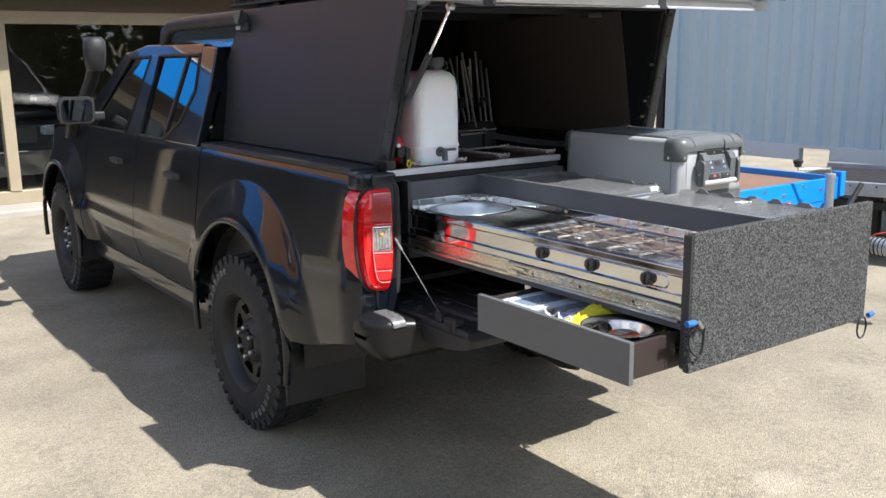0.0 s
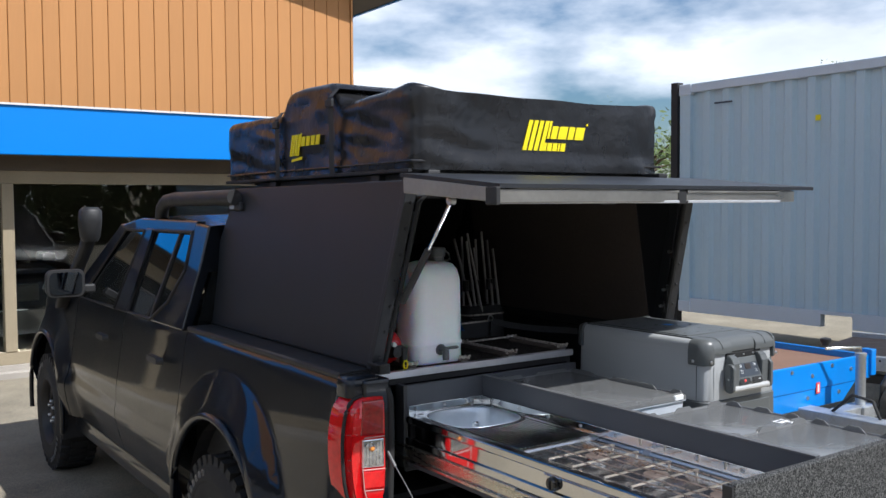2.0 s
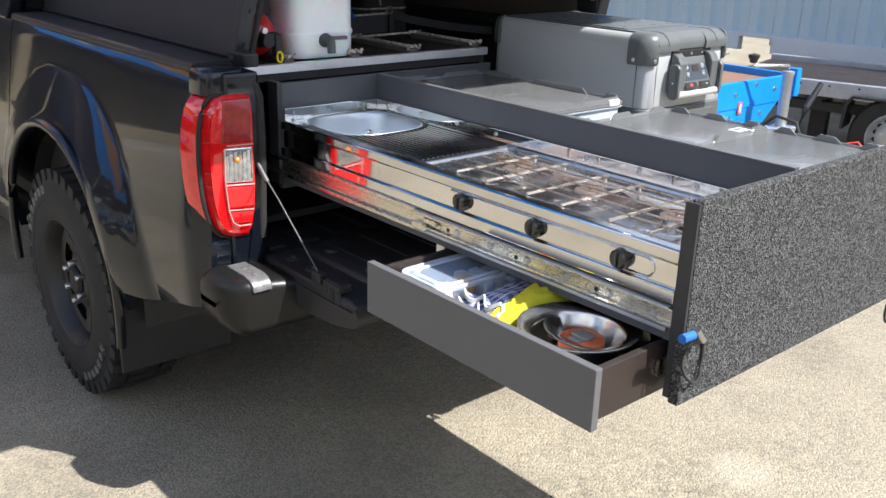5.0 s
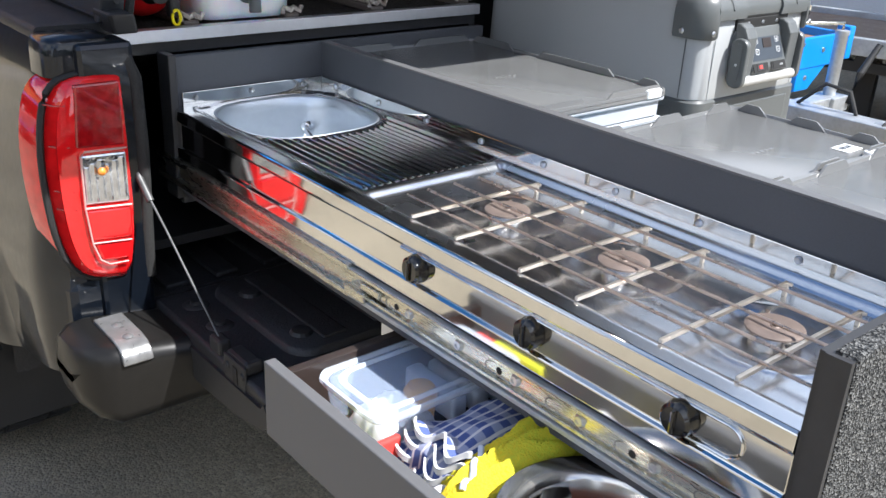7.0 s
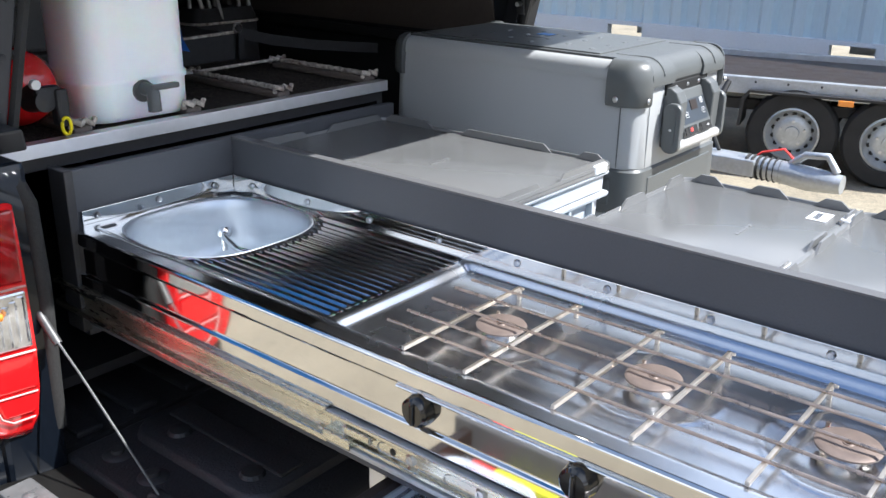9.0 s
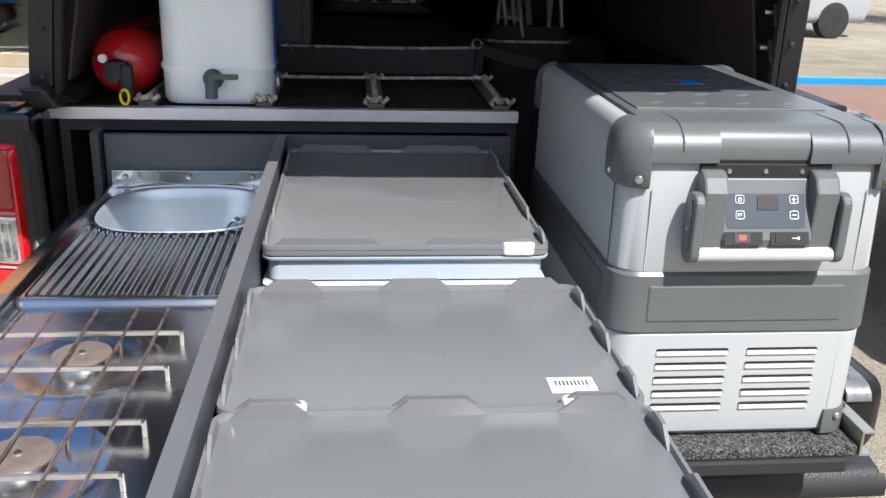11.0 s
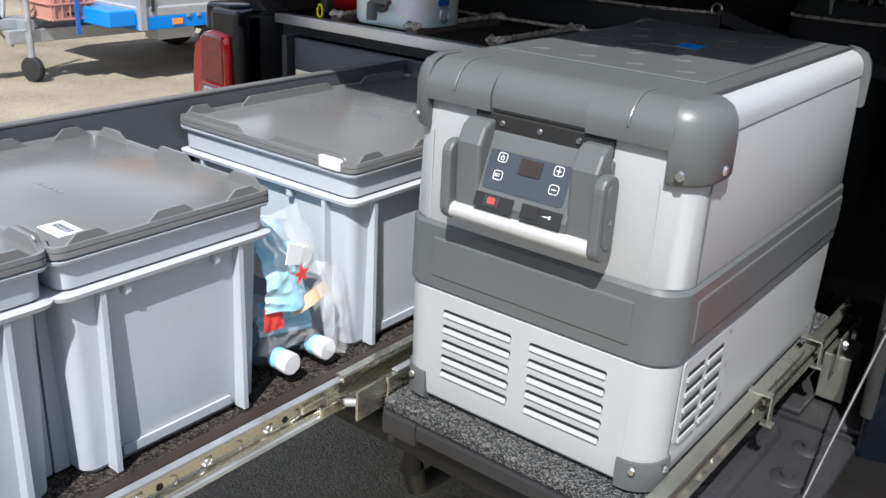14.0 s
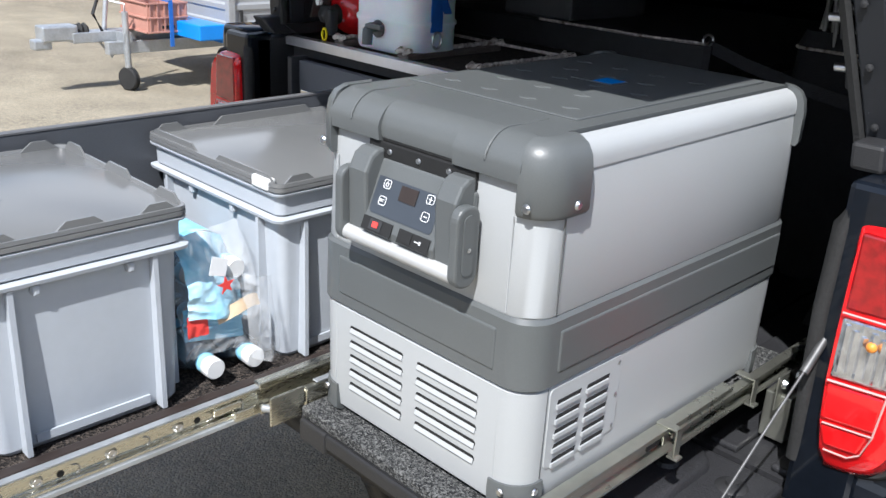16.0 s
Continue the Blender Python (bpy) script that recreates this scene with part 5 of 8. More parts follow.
rail(kitchen, X0 + 0.008, -1, -0.548, 0.12, -1.262, 0.977)
rail(kitchen, XR - 0.012, 1, -0.60, 0.25, -1.262, 0.872)
pin = part("locking_pin", rod([(X0 - 0.004, YE - 0.012, 0.965), (X0 - 0.036, YE - 0.012, 0.967)], 0.0085, 10), "bluestrap", kitchen, "blue locking pin with a wire loop", smooth=50)
part("wire_loop", rod([(X0 + 0.018 + 0.03 * math.sin(t), YE - 0.008 - 0.006 * math.cos(t * 2), 0.915 + 0.045 * math.cos(t)) for t in (2 * math.pi * k / 20 for k in range(20))], 0.003, 6, closed=True), "black", pin, smooth=60)
part("pin_end", rod([(X0 + 0.0, YE - 0.016, 0.975), (X0 + 0.02, YE - 0.018, 0.95)], 0.006, 8), "screw", pin, smooth=60)
pin2 = part("locking_pin", rod([(0.225, YE - 0.012, 0.835), (0.25, YE - 0.012, 0.838)], 0.008, 10), "bluestrap", kitchen, smooth=50)
part("wire_loop", rod([(0.20 + 0.025 * math.sin(t), YE - 0.008, 0.80 + 0.035 * math.cos(t)) for t in (2 * math.pi * k / 16 for k in range(16))], 0.003, 6, closed=True), "black", pin2, smooth=60)


# stainless sink and hob unit: one pressed sheet
sink = thing("sink_hob_unit", "polished stainless steel sink, ridged drainer and three-burner gas hob", "sink and hob", (-0.44, -0.6, 1.0))
SX0, SX1, SY0, SY1, SZ = -0.606, -0.274, -1.247, 0.055, 1.100


BX, BY, BA, BP = -0.427, -0.095, 0.138, 2.9


def bowl_r(x, y):
    return (abs((x - BX) / BA) ** BP + abs((y - BY) / BA) ** BP) ** (1 / BP)


def steel_z(x, y):
    z = SZ
    r = bowl_r(x, y)
    z -= 0.004 * max(sstep(1.16, 1.06, r), sstep(SX0 + 0.02, SX0 + 0.04, x) * sstep(SX1 - 0.012, SX1 - 0.03, x) * sstep(SY1 - 0.015, SY1 - 0.035, y))
    # drainer ridges run lengthwise
    if -0.515 < y < 0.0 and -0.575 < x < -0.285:
        k = sstep(-0.16, -0.19, y) * sstep(-0.512, -0.490, y) * sstep(-0.572, -0.560, x) * sstep(-0.285, -0.30, x) * sstep(1.05, 1.13, r)
        z += k * (-0.003 + 0.0030 * math.cos(2 * math.pi * (x + 0.55) / 0.0155))
    # hob well
    hx = sstep(-0.575, -0.562, x) * sstep(-0.288, -0.302, x)
    hy = sstep(-1.245, -1.23, y) * sstep(-0.515, -0.532, y)
    z -= 0.010 * hx * hy
    for by in (-0.69, -0.905, -1.12):
        d = math.hypot(x + 0.44, y - by)
        z -= 0.0025 * sstep(0.078, 0.050, d) * hx * hy
        z += 0.0007 * sstep(0.09, 0.083, d) * sstep(0.074, 0.081, d)
    return z


NX, NY = 130, 430
top_bm, hob_bm = bmesh.new(), bmesh.new()
for bm, kind in ((top_bm, 0), (hob_bm, 2)):
    grid = {}

    def node(i, j):
        if (i, j) not in grid:
            x, y = SX0 + (SX1 - SX0) * i / NX, SY0 + (SY1 - SY0) * j / NY
            grid[i, j] = bm.verts.new((x, y, steel_z(x, y)))
        return grid[i, j]

    for i in range(NX):
        for j in range(NY):
            x, y = SX0 + (SX1 - SX0) * (i + 0.5) / NX, SY0 + (SY1 - SY0) * (j + 0.5) / NY
            if kind == (1 if bowl_r(x, y) < 1.010 else 2 if y < -0.507 else 0):
                bm.faces.new((node(i, j), node(i + 1, j), node(i + 1, j + 1), node(i, j + 1)))
part("steel_top", top_bm, "sinksteel", sink, smooth=60)
part("hob_tray", hob_bm, "hobsteel", sink, "brushed steel hob tray", smooth=60)


def bowl_ring(k, z, p):
    out = []
    for j in range(72):
        a = 2 * math.pi * j / 72
        c, d = math.cos(a), math.sin(a)
        out.append((BX + BA * k * math.copysign(abs(c) ** (2 / p), c), BY + BA * k * math.copysign(abs(d) ** (2 / p), d), z))
    return out


part("sink_bowl", loft([bowl_ring(k, SZ - d, p) for k, d, p in ((1.026, 0.0046, BP), (1.022, 0.0034, BP), (1.008, 0.0036, BP), (0.980, 0.009, BP), (0.955, 0.03, BP), (0.91, 0.085, 2.7), (0.87, 0.104, 2.5), (0.80, 0.114, 2.4), (0.5, 0.118, 2.2), (0.2, 0.120, 2.0), (0.01, 0.1205, 2.0))], caps=False), "bowl", sink, "matt brushed steel bowl", smooth=60)
skirt = [(SX0, 1.100), (SX0 - 0.004, 1.096), (SX0 - 0.005, 1.078), (SX0 - 0.001, 1.074), (SX0 - 0.001, 1.030), (SX0 - 0.006, 1.026), (SX0 - 0.006, 1.004), (SX0 - 0.002, 1.000), (SX0 + 0.004, 1.000), (SX0 + 0.006, 1.09)]
part("front_skirt", prism(skirt, "y", SY0, SY1 + 0.045), "steel", sink, "mirror-bright folded front", bev=0.0015)
bead = [(SX0 - 0.0015, -0.66 - 0.52 * k / 20, 1.070) for k in range(21)] + [(SX0 - 0.0015, -1.18 - 0.018 * math.sin(a), 1.052 + 0.018 * math.cos(a)) for a in (math.pi * k / 10 for k in range(1, 10))] + [(SX0 - 0.0015, -1.18 + 0.06 * k, 1.034) for k in range(2)]
part("pressed_bead", rod(bead, 0.0026, 6), "steel", sink, smooth=60)
part("upstand", boxes((SX1 - 0.002, SX1 + 0.002, SY0, SY1, 1.095, 1.124), (SX0 + 0.02, SX1, SY1 + 0.001, SY1 + 0.005, 1.095, 1.124)), "steel", sink, bev=0.001)
for k in range(9):
    part("flange_screw", turned([(0.0, 0.004), (0.004, 0.0035), (0.006, 0.0)], 8, pose(SX1 - 0.003, 0.0 - 0.15 * k, 1.112, 0, -90, 0), cap=False), "screw", sink)
for k in range(3):
    part("flange_screw", turned([(0.0, 0.004), (0.004, 0.0035), (0.006, 0.0)], 8, pose(-0.56 + 0.12 * k, SY1 - 0.001, 1.112, 90, 0, 0), cap=False), "screw", sink)
part("waste", turned([(0.0, 0.002), (0.012, 0.001), (0.022, 0.004), (0.026, 0.0)], 20, pose(BX, BY, 0.981), cap=False), "steel", sink, smooth=40)
part("tap", rod([(-0.345, 0.005, 1.003), (-0.345, 0.005, 1.03), (-0.35, -0.005, 1.04), (-0.36, -0.02, 1.035), (-0.365, -0.06, 1.025), (-0.36, -0.12, 1.025), (-0.345, -0.16, 1.03)], 0.006, 10), "steel", sink, "folded-down tap", smooth=60)
part("tap_head", turned([(0.0, -0.012), (0.010, -0.01), (0.012, 0.0), (0.010, 0.01), (0.0, 0.014)], 14, pose(-0.347, 0.0, 1.038, 70)), "steel", sink, smooth=50)
for by in (-0.69, -0.905, -1.12):
    burner = part("burner", turned([(0.0, 1.1005), (0.005, 1.1005), (0.006, 1.0995), (0.029, 1.1005), (0.033, 1.0985), (0.033, 1.0965), (0.026, 1.095), (0.0, 1.095)], 32, pose(-0.44, by, 0)), "cap", sink, "round heat-browned burner cap", smooth=40)
    part("burner_screw", turned([(0.0, 0.002), (0.003, 0.0015), (0.004, 0.0)], 10, pose(-0.44, by, 1.1003), cap=False), "brownply", burner)
    part("burner_cup", turned([(0.027, 1.095), (0.025, 1.088), (0.026, 1.079), (0.030, 1.076)], 28, pose(-0.44, by, 0), cap=False), "pan", burner, "bright burner cup", smooth=40)
    part("igniter", rod([(-0.44 + 0.035, by + 0.03, 1.08), (-0.44 + 0.035, by + 0.03, 1.096)], 0.0025, 6), "grate", burner)
    kn = part("knob", turned([(0.0, 0.016), (0.015, 0.016), (0.0185, 0.013), (0.020, 0.003), (0.0205, 0.0)], 28, pose(SX0 - 0.002, by - 0.008, 1.052, 0, -90, 0), cap=False), "knob", sink, "black hob knob", smooth=40)
    part("knob_grip", boxes((SX0 - 0.022, SX0 - 0.014, by - 0.011, by - 0.005, 1.037, 1.067)), "knob", kn, bev=0.003)
gr = thing("pan_support", "heat-stained steel wire pan support over the hob", "pan support", (-0.45, -0.9, 1.09))
for k in range(3):
    for y in (-0.645 - 0.2125 * k, -0.738 - 0.2125 * k):
        part("cross_bar", boxes((-0.580, -0.332, y - 0.0024, y + 0.0024, 1.1000, 1.1055), (-0.337, -0.332, y - 0.0028, y + 0.0028, 1.086, 1.1055), (-0.337, -0.333, y - 0.008, y + 0.003, 1.1020, 1.1055)), "barsteel", gr, "bright cross bar", bev=0.0008)
for x in (-0.538, -0.500, -0.449, -0.400, -0.362):
    part("wire", rod([(x, -0.582, 1.1072), (x + 0.001, -0.9, 1.1068), (x, -1.225, 1.1072)], 0.0021, 6), "grate", gr, smooth=60)

# ---- cutlery drawer under the slide ----
dr = thing("side_drawer", "grey side drawer pulled out beneath the kitchen slide", "drawer", (-0.6, -0.92, 0.82))
part("drawer_front", boxes((-0.797, -0.78, -1.242, -0.612, 0.816, 0.932)), "drawer", dr, bev=0.002)
part("drawer_side", boxes((-0.78, -0.30, -1.232, -1.217, 0.826, 0.922)), "brownply", dr, bev=0.0015)
part("drawer_side", boxes((-0.78, -0.30, -0.645, -0.63, 0.826, 0.922)), "brownply", dr, bev=0.0015)
part("drawer_back", boxes((-0.30, -0.285, -1.232, -0.63, 0.826, 0.922)), "brownply", dr)
part("drawer_bottom", boxes((-0.78, -0.30, -1.217, -0.645, 0.826, 0.834)), "brownply", dr)
part("hanger", boxes((-0.592, -0.586, -0.625, -0.597, 0.84, 0.958), (-0.592, -0.55, -0.625, -0.597, 0.836, 0.842)), "alu", dr, bev=0.001)
part("hanger", boxes((-0.592, -0.586, -1.262, -1.244, 0.83, 0.958)), "edge", dr, bev=0.001)
for y in (-0.629, -1.24):
    part("drawer_runner", boxes((-0.62, -0.20, y, y + 0.007, 0.865, 0.895)), "zinc", dr)


# ---- deck over the drawers, inside the canopy ----
cab = thing("drawer_cabinet", "black cabinet with carpeted deck and bright metal front edge", "cabinet", (-0.25, 0.7, 0.735))
part("deck_board", box(-0.69, 0.20, 0.112, 1.45, 1.214, 1.232), "carpetdark", cab)
part("front_edge", prism([(0.098, 1.214), (0.112, 1.214), (0.112, 1.233), (0.124, 1.233), (0.124, 1.237), (0.098, 1.237)], "x", -0.712, 0.204), "alu", cab, "bare aluminium edge angle", bev=0.001)
part("side_board", box(0.185, 0.203, 0.115, 1.45, 0.747, 1.214), "edge", cab)
part("side_board", box(-0.69, -0.672, 0.115, 1.45, 0.747, 1.214), "edge", cab)
part("top_rail", box(-0.672, 0.185, 0.115, 0.15, 1.19, 1.214), "edge", cab)
part("middle_board", box(-0.672, 0.185, 0.115, 1.45, 0.79, 0.81), "edge", cab)
part("back_board", box(-0.69, 0.20, 1.43, 1.45, 0.747, 1.214), "edge", cab)
part("raised_deck", box(-0.66, 0.19, 0.60, 1.42, 1.232, 1.297), "edge", cab, bev=0.004)
for x in (-0.525, -0.30, -0.08, 0.175):
    bt = part("deck_batten", boxes((x - 0.017, x + 0.017, 0.126, 0.44, 1.232, 1.246)), "batten", cab, bev=0.004)
    cord = [(x + 0.002 * math.sin(k * 1.9), 0.132 + 0.30 * k / 24, 1.251 + 0.001 * math.sin(k * 2.7)) for k in range(25)]
    part("lashing_cord", rod(cord, 0.0055, 6), "rope", bt, smooth=60)
    for y in (0.128, 0.44):
        part("cord_knot", rod([(x - 0.022 + 0.006 * math.sin(k), y + 0.010 * math.sin(2.1 * k), 1.246 + 0.008 * abs(math.sin(1.3 * k))) if k == 0 else (x - 0.022 + 0.0075 * k, y + 0.010 * math.sin(2.1 * k), 1.247 + 0.009 * abs(math.sin(1.3 * k))) for k in range(7)], 0.0055, 6), "rope", bt, smooth=60)
part("cross_cord", rod([(-0.525, 0.428, 1.252), (-0.30, 0.43, 1.25), (-0.08, 0.428, 1.25), (0.175, 0.43, 1.253)], 0.004, 6), "rope", cab, smooth=60)
part("cross_cord", rod([(-0.30, 0.598, 1.30), (0.0, 0.60, 1.298), (0.18, 0.60, 1.302)], 0.004, 6), "rope", cab, smooth=60)
part("tie_ring", rod([(0.182 + 0.012 * math.cos(t), 0.595, 1.312 + 0.012 * math.sin(t)) for t in (2 * math.pi * k / 14 for k in range(14))], 0.003, 6, closed=True), "screw", cab, smooth=60)
strap = thing("lashing_strap", "grey webbing strap stretched across the load bed", "strap", (0.3, 0.6, 1.24))
part("webbing", loft([[(x, y + d, z + e) for d, e in ((-0.0, 0.014), (0.003, -0.014))] for x, y, z in ((0.185, 0.593, 1.30), (0.28, 0.585, 1.275), (0.42, 0.57, 1.25), (0.655, 0.55, 1.22))], caps=False), "webbing", strap)
part("webbing", boxes((0.178, 0.196, 0.588, 0.592, 1.05, 1.30)), "webbing", strap)

gbox = thing("storage_crate", "closed dark grey box standing on the raised deck", "box", (-0.34, 0.8, 1.297))
part("crate_body", boxes((-0.46, -0.235, 0.64, 0.98, 1.297, 1.62)), "drawer", gbox, bev=0.008)
part("crate_rib", boxes((-0.25, -0.228, 0.632, 0.652, 1.30, 1.62)), "drawer", gbox, bev=0.004)


def canister():
    t = thing("water_canister", "translucent white water canister with grey tap", "canister", (-0.39, 0.22, 1.237))
    cx, cy = -0.392, 0.22
    rings = []
    for z, k, r in ((1.238, 0.93, 0.04), (1.246, 0.985, 0.045), (1.30, 0.99, 0.045), (1.304, 1.02, 0.045), (1.312, 1.02, 0.045), (1.316, 0.985, 0.045), (1.40, 0.985, 0.045), (1.50, 0.98, 0.045), (1.535, 0.97, 0.045), (1.57, 0.90, 0.045), (1.59, 0.76, 0.04), (1.60, 0.52, 0.035), (1.602, 0.35, 0.02)):
        rings.append([(cx + p[0], cy + p[1], z) for p in rrect(-0.109 * k, 0.109 * k, -0.08 * k, 0.08 * k, min(r, 0.07 * k), 6)])
    body = part("body", loft(rings), "tank", t, smooth=50)
    part("neck", turned([(0.028, 1.595), (0.028, 1.615), (0.034, 1.617), (0.034, 1.645), (0.030, 1.65), (0.0, 1.65)], 20, pose(-0.365, 0.21, 0), cap=False), "fridgedark", t, "dark grey screw cap", smooth=40)
    part("cap_tether", rod([(-0.335, 0.205, 1.64), (-0.315, 0.20, 1.625), (-0.312, 0.20, 1.605), (-0.33, 0.205, 1.60)], 0.004, 6), "fridgedark", t, smooth=60)
    part("tap_elbow", rod([(-0.397, 0.142, 1.292), (-0.397, 0.115, 1.292), (-0.397, 0.108, 1.288), (-0.397, 0.106, 1.255)], 0.012, 10), "fridgedark", t, "grey plastic tap", smooth=60)
    part("tap_lever", boxes((-0.40, -0.345, 0.100, 0.114, 1.292, 1.302)), "fridgedark", t, bev=0.003)
    part("tap_flange", turned([(0.0, 0.0), (0.02, 0.0), (0.02, 0.006), (0.0, 0.006)], 16, pose(-0.397, 0.142, 1.288, 90)), "fridgedark", t)
    st = thing("tie_down_strap", "blue webbing strap with steel ring holding the canister", "strap", (-0.272, 0.17, 1.24))
    part("webbing", loft([[(-0.2835 + d, y, z) for d, y, z in ((0.0, 0.195, z), (0.0, 0.23, z), (0.003, 0.23, z), (0.003, 0.195, z))] for z in (1.29, 1.55)]), "bluestrap", st)
    part("tail", loft([[(-0.279 + x, 0.20 + d, z) for d in (0, 0.025)] for x, z in ((0.0, 1.44), (0.012, 1.40), (0.018, 1.36), (0.032, 1.335))], caps=False), "bluestrap", st)
    part("ring", rod([(-0.279, 0.212 + 0.014 * math.cos(a), 1.272 + 0.018 * math.sin(a)) for a in (2 * math.pi * k / 16 for k in range(16))], 0.003, 6, closed=True), "screw", st, smooth=60)
    part("buckle", boxes((-0.283, -0.272, 0.19, 0.235, 1.44, 1.50)), "zinc", st, bev=0.003)


canister()
ext = thing("fire_extinguisher", "red fire extinguisher lying on the deck beside the canister", "fire extinguisher", (-0.6, 0.36, 1.237))
part("cylinder", turned([(0.0, 0.0), (0.024, 0.002), (0.046, 0.013), (0.062, 0.038), (0.068, 0.075), (0.068, 0.29), (0.058, 0.32), (0.0, 0.33)], 32, pose(-0.582, 0.165, 1.306, -90)), "red", ext, smooth=50)
part("valve", turned([(0.0, -0.045), (0.018, -0.04), (0.02, -0.01), (0.024, 0.0), (0.024, 0.01)], 16, pose(-0.585, 0.165, 1.297, -90)), "black", ext, smooth=40)
part("lever", boxes((-0.570, -0.548, 0.118, 0.145, 1.252, 1.315), (-0.60, -0.555, 0.125, 0.145, 1.285, 1.32)), "black", ext, bev=0.006)
part("gauge", turned([(0.0, 0.0), (0.008, 0.0), (0.008, 0.010), (0.0, 0.010)], 14, pose(-0.60, 0.130, 1.326, 90)), "white", ext)
part("safety_ring", rod([(-0.562 + 0.008 * math.cos(a), 0.112, 1.255 + 0.014 * math.sin(a)) for a in (2 * math.pi * k / 14 for k in range(14))], 0.003, 6, closed=True), "yellow", ext, smooth=60)

# bundle of tent poles leaning by the fridge
rnd = random.Random(5)
for k in range(9):
    x = 0.28 + 0.022 * k + rnd.uniform(-0.008, 0.008)
    p = thing("tent_pole", "grey metal tent pole leaning against the canopy wall", "pole", (x, 0.9, 1.297), group="bundle of tent poles")
    lean = rnd.uniform(-0.05, 0.05)
    part("tube", rod([(x, 0.90 + rnd.uniform(-0.05, 0.05), 1.30), (x + lean, 0.94 + rnd.uniform(-0.04, 0.04), 1.64 + rnd.uniform(-0.06, 0.04))], 0.0065, 8), "aludull", p, smooth=60)
    part("end_cap", turned([(0.0, 0.0), (0.011, 0.0), (0.011, 0.05), (0.0, 0.05)], 10, pose(x + lean * 0.5, 0.92, 1.40)), "black", p)
bag = thing("pole_bag", "dark navy fabric bag holding the poles", "bag", (0.38, 0.92, 0.735))
part("sack", loft([[(0.37 + p[0] * k, 0.92 + p[1] * k, z) for p in rrect(-0.13, 0.13, -0.06, 0.06, 0.04)] for z, k in ((0.737, 0.9), (0.9, 1.0), (1.1, 0.95), (1.30, 0.9), (1.33, 0.8))]), "webbing", bag, smooth=60)
part("drawstring", rod([(0.37 + p[0] * 0.92, 0.92 + p[1] * 0.92, 1.29) for p in rrect(-0.13, 0.13, -0.06, 0.06, 0.04)], 0.004, 6, closed=True), "rope", bag, smooth=60)


# ---- fridge on its own slide ----
fr = thing("fridge_slide", "fridge slide with speckled carpet tray and steel runners", "slide tray", (0.44, -0.15, 0.76))
part("tray", boxes((0.238, 0.634, -0.548, 0.20, 0.838, 0.856)), "carpet", fr, bev=0.004)
part("tray_frame", boxes((0.236, 0.636, -0.545, 0.20, 0.822, 0.838)), "edge", fr)
part("tray_lip", boxes((0.238, 0.30, -0.552, -0.538, 0.80, 0.836), (0.30, 0.62, -0.552, -0.544, 0.812, 0.836)), "black", fr, bev=0.004)
run = part("runner", prism([(0.637, 0.838), (0.658, 0.838), (0.658, 0.842), (0.641, 0.842), (0.641, 0.876), (0.654, 0.876), (0.654, 0.872), (0.657, 0.872), (0.657, 0.880), (0.637, 0.880)], "y", -0.548, -0.02), "zincmatt", fr, "zinc-plated telescopic runner", bev=0.001)
part("outer_bar", prism([(0.643, 0.834), (0.659, 0.834), (0.659, 0.839), (0.647, 0.839), (0.647, 0.866), (0.657, 0.866), (0.657, 0.862), (0.66, 0.862), (0.66, 0.8695), (0.643, 0.8695)], "y", -0.20, 0.27), "zincmatt", run, bev=0.001)
for y in (-0.21, 0.02):
    part("stop_bracket", boxes((0.636, 0.672, y, y + 0.016, 0.880, 0.883), (0.669, 0.672, y, y + 0.016, 0.838, 0.883), (0.66, 0.678, y, y + 0.016, 0.834, 0.838)), "zincmatt", run, bev=0.001)
for k in range(7):
    y = -0.23 + 0.062 * k
    part("rail_slot", prism([(y + p[0], 0.857 + p[1]) for p in rrect(-0.018, 0.018, -0.005, 0.005, 0.004)], "x", 0.6472, 0.648), "slot", run)
for k in range(6):
    part("rail_screw", turned([(0.0, 0.004), (0.0035, 0.0045), (0.006, 0.004), (0.007, 0.0)], 12, pose(0.641, -0.50 + 0.042 * k, 0.862, 0, 90, 0), cap=False), "screw", run)
part("mounting_plate", boxes((0.66, 0.705, 0.10, 0.18, 0.747, 0.832), (0.683, 0.687, 0.08, 0.20, 0.81, 0.872)), "zincmatt", fr, bev=0.003)
for y in (0.10, 0.15):
    part("plate_bolt", turned([(0.0, 0.006), (0.007, 0.006), (0.009, 0.0)], 12, pose(0.688, y, 0.855, 0, 90, 0), cap=False), "screw", fr)
rail(fr, 0.236, -1, -0.20, 0.26, -0.535, 0.862)
part("pull_bracket", boxes((0.232, 0.236, -0.60, -0.54, 0.838, 0.885)), "zinc", fr, bev=0.001)
part("release_pin", rod([(0.231, -0.585, 0.86), (0.20, -0.60, 0.855)], 0.006, 8), "galv", fr, smooth=60)


